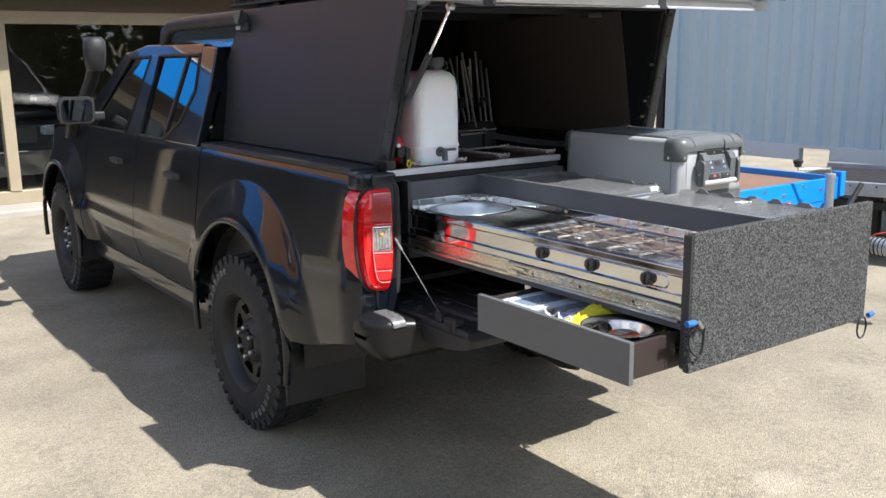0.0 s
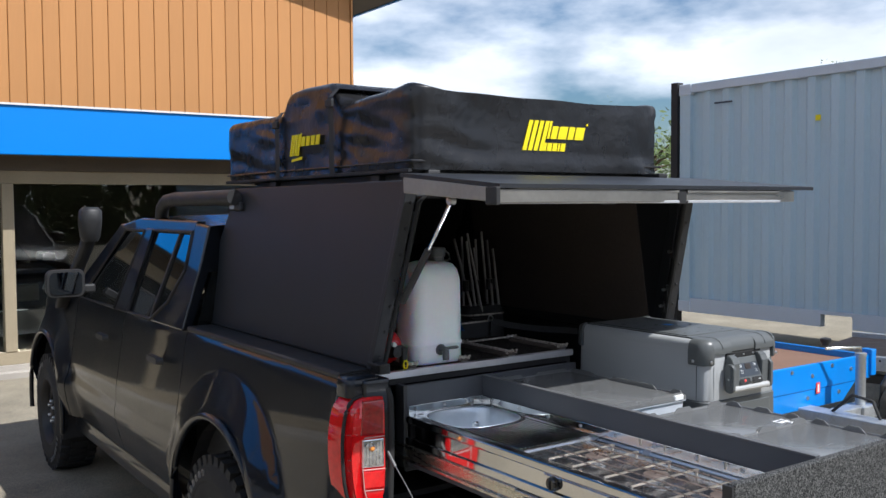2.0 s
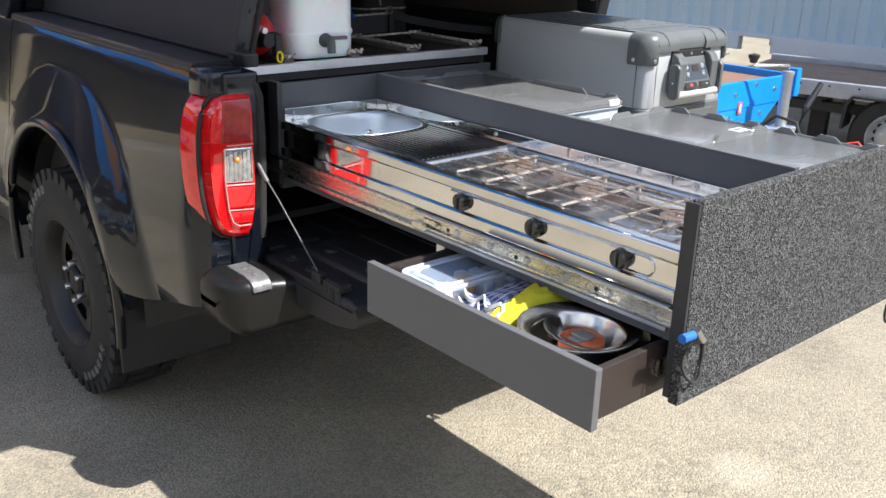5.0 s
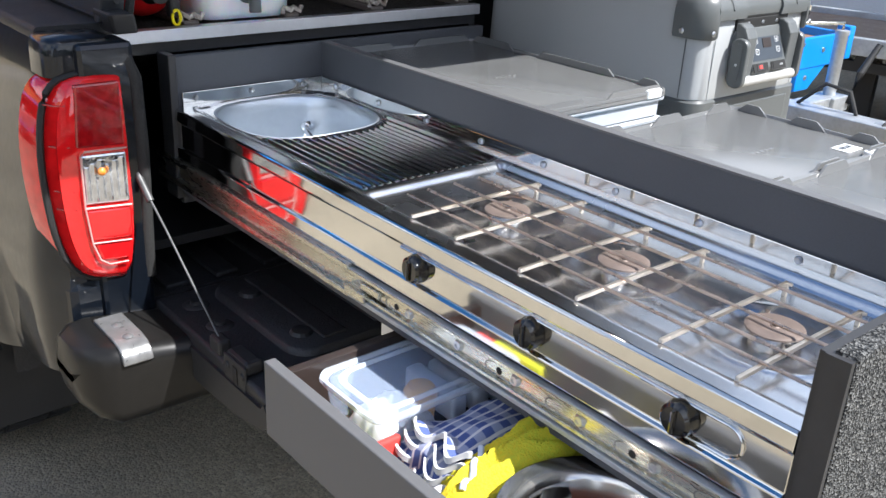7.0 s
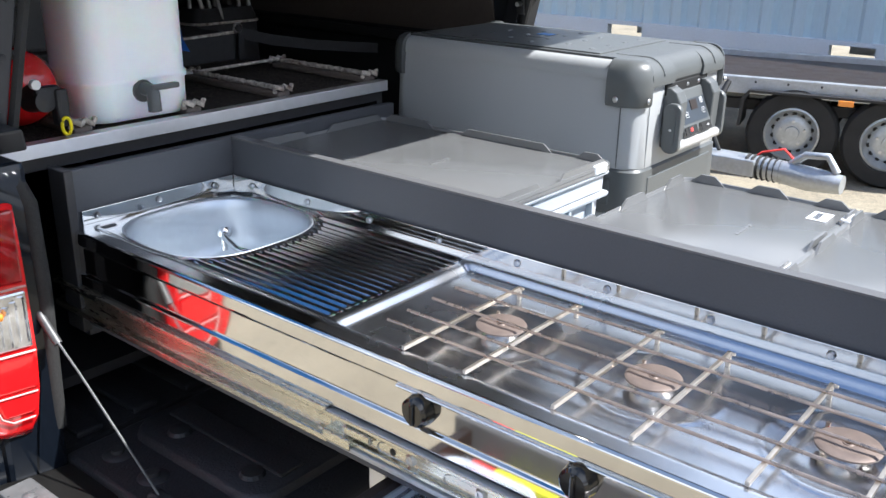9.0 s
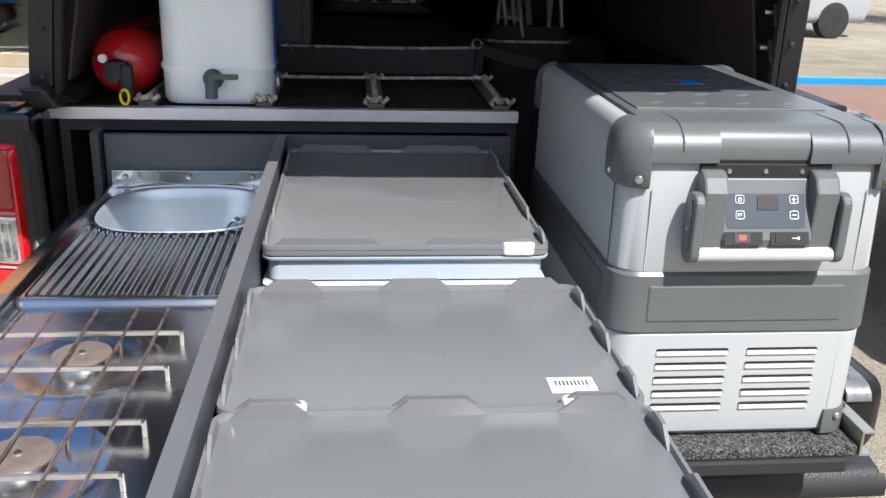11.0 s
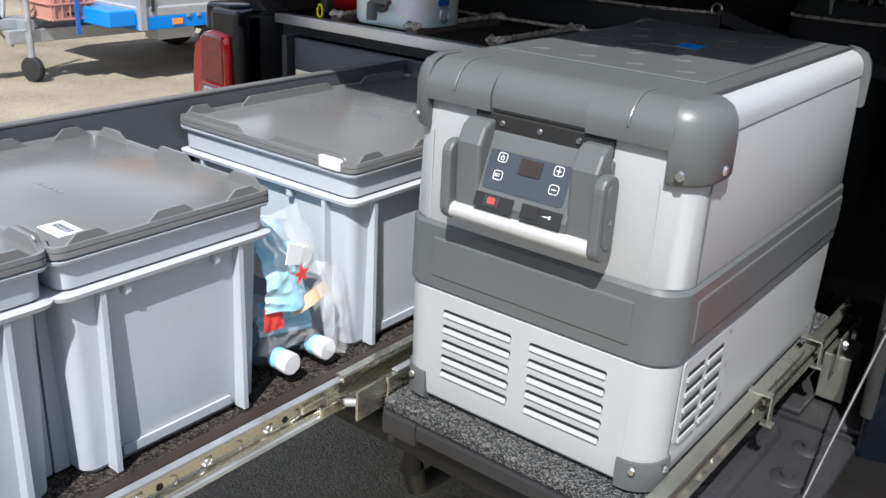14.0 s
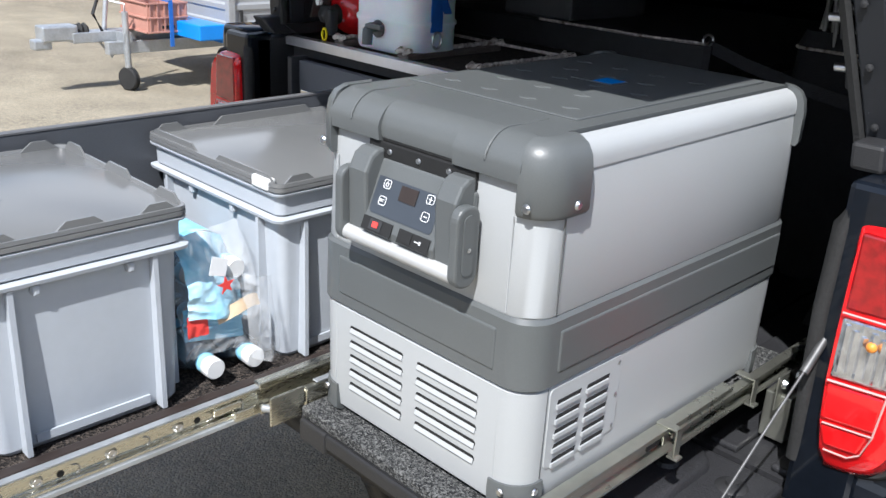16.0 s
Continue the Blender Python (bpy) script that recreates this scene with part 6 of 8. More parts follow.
def fridge():
    f = thing("portable_fridge", "light grey portable compressor fridge with dark grey band and lid", "cool box", (0.43, -0.2, 0.857))
    x0, x1, y0, y1 = 0.240, 0.632, -0.515, 0.12
    cx, cy, hx, hy = (x0 + x1) / 2, (y0 + y1) / 2, (x1 - x0) / 2, (y1 - y0) / 2

    def ring(z, g=0.0, r=0.04):
        return [(cx + p[0], cy + p[1], z) for p in rrect(-hx - g, hx + g, -hy - g, hy + g, r, 7)]

    part("lower_shell", loft([ring(0.858, -0.014, 0.03), ring(0.868, -0.004), ring(0.90, 0), ring(1.030, 0.001), ring(1.034, -0.003)]), "fridge", f, smooth=35)
    band = part("band", loft([ring(1.033, 0.000), ring(1.037, 0.004), ring(1.122, 0.003), ring(1.127, -0.001)]), "fridgedark", f, "dark grey middle band", smooth=35)
    # shallow framed panels in the band
    part("band_panel", boxes((x0 + 0.05, x1 - 0.05, y0 - 0.0055, y0, 1.052, 1.108)), "fridgedark", band, bev=0.003)
    for xx in (x0 - 0.0055, x1):
        part("band_panel", boxes((xx, xx + 0.0055, y0 + 0.05, y1 - 0.03, 1.052, 1.108)), "fridgedark", band, bev=0.003)
    part("upper_shell", loft([ring(1.126, -0.002), ring(1.130, 0.0), ring(1.27, -0.003), ring(1.30, -0.006)]), "fridge", f, smooth=35)
    for sx, ex in ((-1, x0), (1, x1)):
        for z0, z1 in ((0.905, 1.031), (1.130, 1.248)):
            part("shell_seam", boxes((ex - 0.0008 if sx > 0 else ex - 0.0012, ex + 0.0012 if sx > 0 else ex + 0.0008, y0 + 0.0405, y0 + 0.0418, z0, z1)), "fridgedark", f)
            part("shell_seam", boxes((ex - sx * 0.041 - 0.0006, ex - sx * 0.041 + 0.0006, y0 - 0.0010, y0 + 0.001, z0, z1)), "fridge", f)
    # light side shoulders rounded to the top
    for sx, a, b in ((1, x1 - 0.004, 0.606), (-1, x0 + 0.004, 0.266)):
        prof = [(a, 1.298)] + [(a - sx * 0.020 * (1 - math.cos(t)), 1.306 + 0.026 * math.sin(t)) for t in (radians(15 * k) for k in range(7))] + [(b, 1.333), (b, 1.298)]
        part("shoulder", prism(prof, "y", y0 + 0.05, y1 - 0.012), "fridge", f, smooth=35)
    # lid with rolled front edge and a drop for the handle
    lid_sec = [(y1 - 0.01, 1.30), (y1 - 0.01, 1.330), (y1 - 0.03, 1.336), (y0 + 0.08, 1.337)]
    for k in range(9):
        t = radians(90 - 12 * k * 0.8)
        lid_sec.append((y0 + 0.033 - 0.042 * math.cos(t), 1.295 + 0.042 * math.sin(t)))
    lid_sec += [(y0 - 0.006, 1.287), (y0 + 0.02, 1.283), (y0 + 0.02, 1.30)]
    # three lengths: the middle one is drawn back as a grip
    lid = part("lid", prism(lid_sec, "x", 0.271, 0.368), "fridgedark", f, "dark grey lid with rolled front edge", smooth=40)
    part("lid_side", prism(lid_sec, "x", 0.497, 0.601), "fridgedark", lid, smooth=40)
    grip = [(p[0] + 0.005 * sstep(1.337, 1.308, p[1]) * (p[0] < y0 + 0.06), max(p[1], 1.291)) for p in lid_sec]
    part("lid_grip", prism(grip, "x", 0.3681, 0.4969), "fridgedark", lid, "recessed grip", smooth=40)
    part("lid_seam", boxes((0.2665, 0.2705, y0 + 0.012, y1 - 0.012, 1.262, 1.326), (0.6015, 0.6055, y0 + 0.012, y1 - 0.012, 1.262, 1.326)), "slot", f)
    for xx in (0.316, 0.549):
        part("lid_crease", rod([(xx, y0 + 0.10, 1.3365), (xx, y0 + 0.075, 1.3362)] + [(xx, p[0] - 0.0008, p[1] + 0.0004) for p in lid_sec[4:13]], 0.0016, 5), "fridgedark", lid, smooth=60)
    part("lid_panel", boxes((0.285, 0.575, y0 + 0.12, y1 - 0.05, 1.336, 1.3395)), "fridgedark", lid, bev=0.003)
    for i in range(4):
        for j in range(5):
            xx, yy = 0.325 + 0.068 * i + (0.03 if j % 2 else 0), y0 + 0.16 + 0.075 * j
            if xx < 0.55:
                for d in (0, 0.006):
                    part("lid_dimple", turned([(0.0, 0.0016), (0.006, 0.0014), (0.009, 0.0007), (0.0105, 0.0)], 14, pose(xx + d, yy + d, 1.3392) @ Matrix.Diagonal((1.0, 0.36, 1.0, 1.0)), cap=False), "fridgedark", lid, smooth=60)
    part("lid_badge", boxes((0.40, 0.47, y0 + 0.335, y0 + 0.375, 1.3395, 1.3405)), "fridgedark", lid)
    part("badge_print", boxes((0.437, 0.468, y0 + 0.338, y0 + 0.372, 1.3405, 1.3412)), "bluefas", lid)
    # corner caps with screws
    for sx in (-1, 1):
        for sy, yy in ((-1, y0), (1, y1)):
            ex = x0 if sx < 0 else x1
            rings = []
            for z, g in ((1.250, 0.004), (1.256, 0.008), (1.30, 0.008), (1.318, 0.005), (1.330, -0.002), (1.336, -0.012), (1.338, -0.020)):
                w, d = 0.034, 0.072 if sy < 0 else 0.040
                # outer arc of the shell's corner, then the straight inner edges
                r = 0.040 + g
                ox, oy = ex - sx * 0.040, yy - sy * 0.040
                arc = [(ox + sx * r * math.cos(radians(a)), oy + sy * r * math.sin(radians(a))) for a in range(0, 82, 9)]
                out = [(ex + sx * g, yy - sy * d)] + arc + [(ex - sx * w, yy + sy * (g - 0.0005)), (ex - sx * w, yy - sy * (d - 0.012)), (ex - sx * (w - 0.012), yy - sy * d)]
                rings.append([(*p, z) for p in out])
            cap = part("corner_cap", loft(rings), "fridgedark", f, "dark grey corner cap", smooth=50)
            if sy < 0:
                part("cap_screw", turned([(0.0, 0.003), (0.004, 0.003), (0.006, 0.0)], 12, pose(ex - sx * 0.018, yy - 0.008, 1.264, 90), cap=False), "screw", cap)
                part("cap_screw", turned([(0.0, 0.003), (0.004, 0.003), (0.006, 0.0)], 12, pose(ex + sx * 0.008, yy + 0.05, 1.264, 0, 90 * sx, 0), cap=False), "screw", cap)
            fz = []
            for z, g in ((0.857, -0.006), (0.862, 0.003), (0.89, 0.004), (0.902, 0.003)):
                r, w = 0.040 + g, 0.046
                ox, oy = ex - sx * 0.040, yy - sy * 0.040
                arc = [(ox + sx * r * math.cos(radians(a)), oy + sy * r * math.sin(radians(a))) for a in range(0, 91, 9)]
                fz.append([(*p, z) for p in [(ex + sx * g, yy - sy * w)] + arc + [(ex - sx * w, yy + sy * g), (ex - sx * w, yy - sy * w)]])
            foot = part("foot_cap", loft(fz), "fridgedark", f, smooth=50)
            if sy < 0:
                part("cap_screw", turned([(0.0, 0.002), (0.004, 0.002), (0.0055, 0.0)], 12, pose(ex - sx * 0.024, yy - 0.004, 0.892, 90), cap=False), "screw", foot)
                part("cap_screw", turned([(0.0, 0.002), (0.004, 0.002), (0.0055, 0.0)], 12, pose(ex + sx * 0.004, yy + 0.03, 0.892, 0, 90 * sx, 0), cap=False), "screw", foot)
    # latch strip under the lid; flush black stands in for its shaded recess
    st = part("latch_strip", boxes((0.345, 0.532, y0 - 0.002, y0 + 0.005, 1.262, 1.286), (0.3685, 0.4965, y0 - 0.0005, y0 + 0.010, 1.286, 1.294)), "slot", f, bev=0.002)
    for xx in (0.385, 0.437, 0.489):
        part("strip_screw", turned([(0.0, 0.002), (0.003, 0.002), (0.004, 0.0)], 10, pose(xx, y0 - 0.002, 1.275, 90), cap=False), "screw", st)
    # handle: two uprights with outer arms and a bright bar
    hd = part("handle_frame", boxes((0.340, 0.537, y0 - 0.006, y0 + 0.002, 1.158, 1.262)), "fridgedark", f, "dark grey handle frame", bev=0.004)
    for sx, xa, xb in ((-1, 0.342, 0.377), (1, 0.499, 0.534)):
        prof = [(y0 - 0.001, 1.279), (y0 - 0.013, 1.278), (y0 - 0.024, 1.271), (y0 - 0.034, 1.252), (y0 - 0.032, 1.172), (y0 - 0.002, 1.166)]
        part("handle_upright", prism(prof, "x", xa, xb), "fridgedark", hd, bev=0.004)
        oa, ob = (xa - 0.014, xa) if sx < 0 else (xb, xb + 0.014)
        arm = part("handle_arm", prism(rrect(y0 - 0.044, y0 - 0.006, 1.152, 1.252, 0.017), "x", oa, ob), "fridgedark", hd, bev=0.003)
        oo = oa - 0.0015 if sx < 0 else ob
        part("arm_inset", prism(rrect(y0 - 0.034, y0 - 0.016, 1.168, 1.242, 0.008), "x", oo, oo + 0.0015), "fridgedark", arm)
        part("arm_screw", turned([(0.0, 0.002), (0.003, 0.001)], 10, pose(oo + (0.0 if sx < 0 else 0.0015), y0 - 0.025, 1.20, 0, 90 * sx, 0), cap=False), "screw", arm)
    part("handle_bar", rod([(0.338, y0 - 0.031, 1.165), (0.538, y0 - 0.031, 1.165)], 0.0105, 14), "handlebar", hd, "pale handle bar", smooth=60)
    # sloping control panel
    pa = Vector((0.0, y0 - 0.034, 1.187))
    pb = Vector((0.0, y0 - 0.003, 1.262))
    body = part("panel_housing", prism([(y0 - 0.001, 1.266), (y0 - 0.005, 1.266), (y0 - 0.036, 1.187), (y0 - 0.033, 1.172), (y0 - 0.002, 1.168)], "x", 0.374, 0.502), "fridgedark", hd, bev=0.002)
    d = (pb - pa).normalized()
    nrm = Vector((0, -d.z, d.y))
    PM = Matrix(((1, 0, 0, 0.436), (0, 1.2 * d.y, nrm.y, pa.y + nrm.y * 0.003), (0, 1.2 * d.z, nrm.z, pa.z + nrm.z * 0.003), (0, 0, 0, 1)))

    def on_panel(name, rows, material, lift=0.0):
        bm = bmesh.new()
        for xa, xb, va, vb in rows:
            bx(bm, xa, xb, va, vb, lift, lift + 0.0008, PM)
        return part(name, bm, material, body)

    bm = prism(rrect(-0.056, 0.056, 0.013, 0.058, 0.005), "z", -0.001, 0.0)
    bmesh.ops.transform(bm, matrix=PM, verts=bm.verts)
    part("control_panel", bm, "fridgepanel", body, "blue-grey control panel with white key symbols")
    on_panel("display", [(-0.012, 0.018, 0.034, 0.050)], "brownply", 0.0005)

    def key(cx2, cy2, strokes):
        bm = bmesh.new()
        pts = [PM @ Vector((cx2 + p[0], cy2 + p[1], 0.001)) for p in rrect(-0.006, 0.006, -0.0045, 0.0045, 0.0024, 3)]
        tube(bm, pts, 0.0005, 4, closed=True)
        k = part("key", bm, "print", body)
        bm = bmesh.new()
        for xa, xb, va, vb in strokes:
            bx(bm, cx2 + xa, cx2 + xb, cy2 + va, cy2 + vb, 0.0008, 0.0014, PM)
        part("key_symbol", bm, "print", k)

    key(-0.037, 0.046, [(-0.0004, 0.0004, 0.0, 0.003), (-0.0024, -0.0017, -0.0022, 0.0016), (0.0017, 0.0024, -0.0022, 0.0016), (-0.002, 0.002, -0.0027, -0.002)])
    key(0.040, 0.046, [(-0.003, 0.003, -0.0005, 0.0005), (-0.0005, 0.0005, -0.003, 0.003)])
    key(0.040, 0.028, [(-0.003, 0.003, -0.0005, 0.0005)])
    key(-0.037, 0.028, [])
    letters("SET", 0.0046, "print", PM @ Matrix.Translation((-0.0414, 0.0266, 0.001)), body, "key_label")
    on_panel("switch_strip", [(-0.060, -0.006, -0.006, 0.0085), (0.006, 0.060, -0.006, 0.0085)], "slot", 0.0)
    on_panel("power_switch", [(-0.046, -0.024, -0.004, 0.007)], "edge", 0.001)
    on_panel("power_light", [(-0.040, -0.030, -0.001, 0.005)], "printred", 0.002)
    on_panel("usb_cover", [(0.012, 0.030, -0.004, 0.007)], "slot", 0.001)
    on_panel("usb_mark", [(0.036, 0.046, 0.001, 0.0018), (0.044, 0.0465, -0.0003, 0.003)], "print", 0.001)
    # front louvres: proud black plates stand in for the shaded slots
    for c, (xa, xb) in enumerate(((0.312, 0.422), (0.449, 0.559))):
        for k in range(5):
            z = 1.004 - 0.0225 * k
            sl = part("vent_slot", prism(rrect(xa, xb, z - 0.0052, z + 0.0040, 0.004), "y", y0 - 0.0010, y0 + 0.004), "slot", f)
            part("vent_louvre", prism([(y0 - 0.001, z - 0.0070), (y0 - 0.0036, z - 0.0062), (y0 - 0.001, z - 0.0002)], "x", xa + 0.001, xb - 0.001), "fridge", sl)
    # side louvres in a screwed panel, shaded slots again as black plates
    pan = part("side_vent_panel", prism(rrect(y0 + 0.045, y0 + 0.195, 0.915, 1.030, 0.008), "x", x1, x1 + 0.002), "fridge", f, bev=0.001)
    for c, ya in enumerate((y0 + 0.058, y0 + 0.118)):
        for k in range(5):
            z = 1.006 - 0.021 * k
            sl = part("vent_slot", prism([(ya, z - 0.006), (ya + 0.046, z - 0.006), (ya + 0.05, z + 0.004), (ya + 0.004, z + 0.004)], "x", x1 + 0.0012, x1 + 0.0028), "slot", pan)
            bm = bmesh.new()
            bx(bm, x1 + 0.002, x1 + 0.005, ya, ya + 0.046, z - 0.0075, z - 0.0015)
            part("vent_louvre", bm, "fridge", sl)
    for zz in (0.925, 0.972, 1.02):
        part("panel_screw", turned([(0.0, 0.002), (0.003, 0.001)], 8, pose(x1 + 0.002, y0 + 0.187, zz, 0, 90, 0), cap=False), "screw", pan)


fridge()


# ---- stacking boxes ----
def crate(y0, y1, label):
    """Stacking container with ribbed walls, rim, ledge and a loose flat lid."""
    x0, x1, zb, zt = -0.245, 0.140, 0.869, 1.152
    b = thing("stacking_box", label, "storage box", (-0.05, (y0 + y1) / 2, 0.869), group="stacking boxes on the slide")
    cx, cy, hx, hy = (x0 + x1) / 2, (y0 + y1) / 2, (x1 - x0) / 2, (y1 - y0) / 2

    def ring(z, g, r=0.016):
        return [(cx + p[0], cy + p[1], z) for p in rrect(-hx - g, hx + g, -hy - g, hy + g, r, 5)]

    part("body", loft([ring(zb, -0.022), ring(zb + 0.008, -0.017), ring(1.09, -0.010), ring(1.115, -0.010), ring(1.118, -0.004), ring(zt, -0.003)]), "boxgrey", b, smooth=30)
    part("ledge", loft([ring(1.104, -0.010), ring(1.1075, 0.004), ring(1.1125, 0.005), ring(1.1150, -0.006)], caps=False), "boxgrey", b, smooth=30)
    part("rim", loft([ring(1.147, -0.003), ring(1.149, 0.003), ring(1.1525, 0.004), ring(1.154, -0.003)], caps=False), "boxgrey", b, smooth=30)
    for sx in (-1, 1):
        for sy in (-1, 1):
            for along in (0, 1):
                ax, ay = (cx + sx * (hx - 0.055), cy + sy * (hy - 0.008)) if along == 0 else (cx + sx * (hx - 0.008), cy + sy * (hy - 0.05))
                dx, dy = (0.0035, 0.010) if along == 0 else (0.010, 0.0035)
                part("corner_rib", boxes((ax - dx, ax + dx, ay - dy, ay + dy, zb + 0.003, 1.106)), "boxgrey", b)
    # the panels between the corner ribs are set back behind low frames
    for sx in (-1, 1):
        xa = cx + sx * (hx - 0.0135)
        for za, zc in ((1.070, 1.104), (zb + 0.012, zb + 0.024)):
            part("wall_frame", boxes((xa - 0.002, xa + 0.002, cy - hy + 0.065, cy + hy - 0.065, za, zc)), "boxgrey", b)
    # small tabs under the ledge
    for sx in (-1, 1):
        for d in (-0.062, 0.062):
            xa = cx + sx * (hx - 0.006)
            part("ledge_tab", boxes((xa - 0.007, xa + 0.007, cy + d - 0.006, cy + d + 0.006, 1.090, 1.106)), "boxgrey", b, bev=0.004)
    for sy in (-1, 1):
        for d in (-0.062, 0.062):
            ya = cy + sy * (hy - 0.006)
            part("ledge_tab", boxes((cx + d - 0.006, cx + d + 0.006, ya - 0.007, ya + 0.007, 1.090, 1.106)), "boxgrey", b, bev=0.004)
    lid = part("lid", loft([ring(1.154, 0.001), ring(1.156, 0.004), ring(1.162, 0.004), ring(1.164, 0.0)]), "lid", b, "flat dark grey lid with raised rim pieces", smooth=30)

    part("lid_rim", loft([ring(1.1635, 0.004), ring(1.169, 0.0035), ring(1.169, 0.0), ring(1.1635, -0.0015)], caps=False), "lid", lid, smooth=30)

    def lip(ax, ay, bx_, by_):
        """A raised rim piece with sloped ends."""
        a, c = Vector((ax, ay, 0)), Vector((bx_, by_, 0))
        d = (c - a).normalized()
        nv = Vector((-d.y, d.x, 0)) * 0.0018
        bm = bmesh.new()
        A = [bm.verts.new(p) for p in ((a - nv) + Vector((0, 0, 1.163)), (a + d * 0.020 - nv) + Vector((0, 0, 1.179)), (c - d * 0.020 - nv) + Vector((0, 0, 1.179)), (c - nv) + Vector((0, 0, 1.163)))]
        B = [bm.verts.new(v.co + 2 * nv) for v in A]
        bm.faces.new(A)
        bm.faces.new(B[::-1])
        for k in range(4):
            bm.faces.new((A[k], A[(k + 1) % 4], B[(k + 1) % 4], B[k]))
        part("rim_piece", bm, "lid", lid)

    e = 0.0015
    lx = (x1 - x0)
    ly = (y1 - y0)
    for yy in (y0 + e, y1 - e):
        for ua, ub in (((0.02, 0.22), (0.38, 0.62), (0.78, 0.98)) if ly < 0.4 else ((0.015, 0.42), (0.54, 0.985))):
            lip(x0 + lx * ua, yy, x0 + lx * ub, yy)
    spans = ((0.03, 0.25), (0.37, 0.63), (0.75, 0.97)) if ly < 0.4 else ((0.01, 0.13), (0.22, 0.62), (0.74, 0.99))
    for xx in (x0 + e, x1 - e):
        for ua, ub in spans:
            lip(xx, y0 + ly * ua, xx, y0 + ly * ub)
    bm = bmesh.new()
    for k in range(5):
        bx(bm, cx - 0.03 + 0.012 * k, cx - 0.022 + 0.012 * k, cy - 0.04, cy - 0.034, 1.164, 1.1646)
    part("moulded_mark", bm, "lid", lid)
    clips = ((0.10, y0 + 0.005),) if ly > 0.4 else ((-0.19, y0 + 0.003), (0.085, y0 + 0.003))
    for xx, yy in clips:
        part("clip", prism(rrect(xx - 0.022, xx + 0.022, yy - 0.012, yy + 0.006, 0.006), "z", 1.155, 1.173), "white", b, "white plastic lid clip", bev=0.003)
    return lid


crate(-0.515, 0.052, "large light grey stacking box with dark grey lid")
lb = crate(-0.955, -0.665, "light grey stacking box with dark grey lid and paper label")
part("paper_label", boxes((0.06, 0.105, -0.928, -0.898, 1.1642, 1.1648)), "print", lb)
bm = bmesh.new()
for k in range(9):
    bx(bm, 0.066 + 0.0038 * k, 0.068 + 0.0038 * k, -0.915, -0.905, 1.1648, 1.1652)
part("label_print", bm, "printdark", lb)
crate(-1.249, -0.962, "light grey stacking box with dark grey lid")


# ---- shrink-wrapped water bottles between the boxes ----
M["label"] = mat("pale_blue_label", (0.16, 0.50, 0.72), 0.35, color2=(0.40, 0.72, 0.88), scale=18)
M["water"] = mat("bottle_plastic", (0.70, 0.82, 0.90), 0.08, trans=0.85, ior=1.25)
M["film"] = mat("shrink_film", (0.92, 0.94, 0.96), 0.12, trans=0.0, spec=0.9)
M["film"].node_tree.nodes["Principled BSDF"].inputs["Alpha"].default_value = 0.22
M["printfilm"] = mat("printed_film", (0.16, 0.48, 0.68), 0.16, color2=(0.62, 0.80, 0.88), scale=16, bscale=45, coat=0.6)


def bottle(y, z, xcap):
    b = thing("water_bottle", "clear plastic water bottle with blue label and white cap", "bottle", (xcap - 0.1, y, z - 0.03), group="pack of water bottles")
    R = pose(xcap, y, z, 0, 90, 0)
    part("bottle_body", turned([(0.010, -0.018), (0.011, -0.03), (0.030, -0.075), (0.033, -0.10), (0.031, -0.15), (0.033, -0.155), (0.033, -0.235), (0.028, -0.25), (0.0, -0.25)], 20, R, cap=False), "water", b, smooth=50)
    part("bottle_label", turned([(0.0336, -0.10), (0.0336, -0.19)], 20, R, cap=False), "label", b, smooth=60)
    part("cap", turned([(0.0, 0.0), (0.0145, 0.0), (0.0162, -0.002), (0.0162, -0.018), (0.0150, -0.020)], 18, R, cap=False), "white", b, smooth=40)
    part("neck_ring", turned([(0.0152, -0.020), (0.0160, -0.030), (0.0130, -0.038)], 18, R, cap=False), "label", b, smooth=40)


for yb in (-0.560, -0.630):
    for zb in (0.899, 0.966, 1.032):
        bottle(yb, zb + (0.004 if yb < -0.6 else 0), 0.140 if zb < 0.93 else 0.092)
wrap = thing("bottle_wrap", "crumpled clear film with pale blue print round the bottles", "plastic film", (0.0, -0.59, 0.87))


def crumple(p, amp):
    """Sharp folds: ridged noise at two sizes."""
    a = 1 - 2 * abs(noise.noise(p * 17))
    b = 1 - 2 * abs(noise.noise(p * 41 + Vector((7, 3, 1))))
    return amp * (0.65 * a + 0.35 * b)


def film(u, v):
    y, z = -0.522 - 0.140 * u, 0.915 + 0.175 * v
    x = 0.112 - 0.075 * v ** 2 - 0.05 * abs(u - 0.5) ** 2
    return (x + crumple(Vector((y, z, 0.3)), 0.014), y, z)


def blue_film(u, v):
    y, z = -0.660 + 0.118 * u, 0.985 + 0.112 * v - 0.035 * u * u
    x = 0.112 - 0.055 * v ** 2 - 0.030 * u ** 2 + 0.018 * math.sin(3 * u + 2 * v)
    return (x + crumple(Vector((y * 0.8, z * 1.2, 2.0)), 0.012), y, z)


def loose_film(u, v):
    y, z = -0.572 + 0.058 * u, 0.905 + 0.135 * v - 0.02 * u
    return (0.138 - 0.02 * v + 0.012 * math.sin(4 * u) + crumple(Vector((y, z, 5.0)), 0.012), y, z)


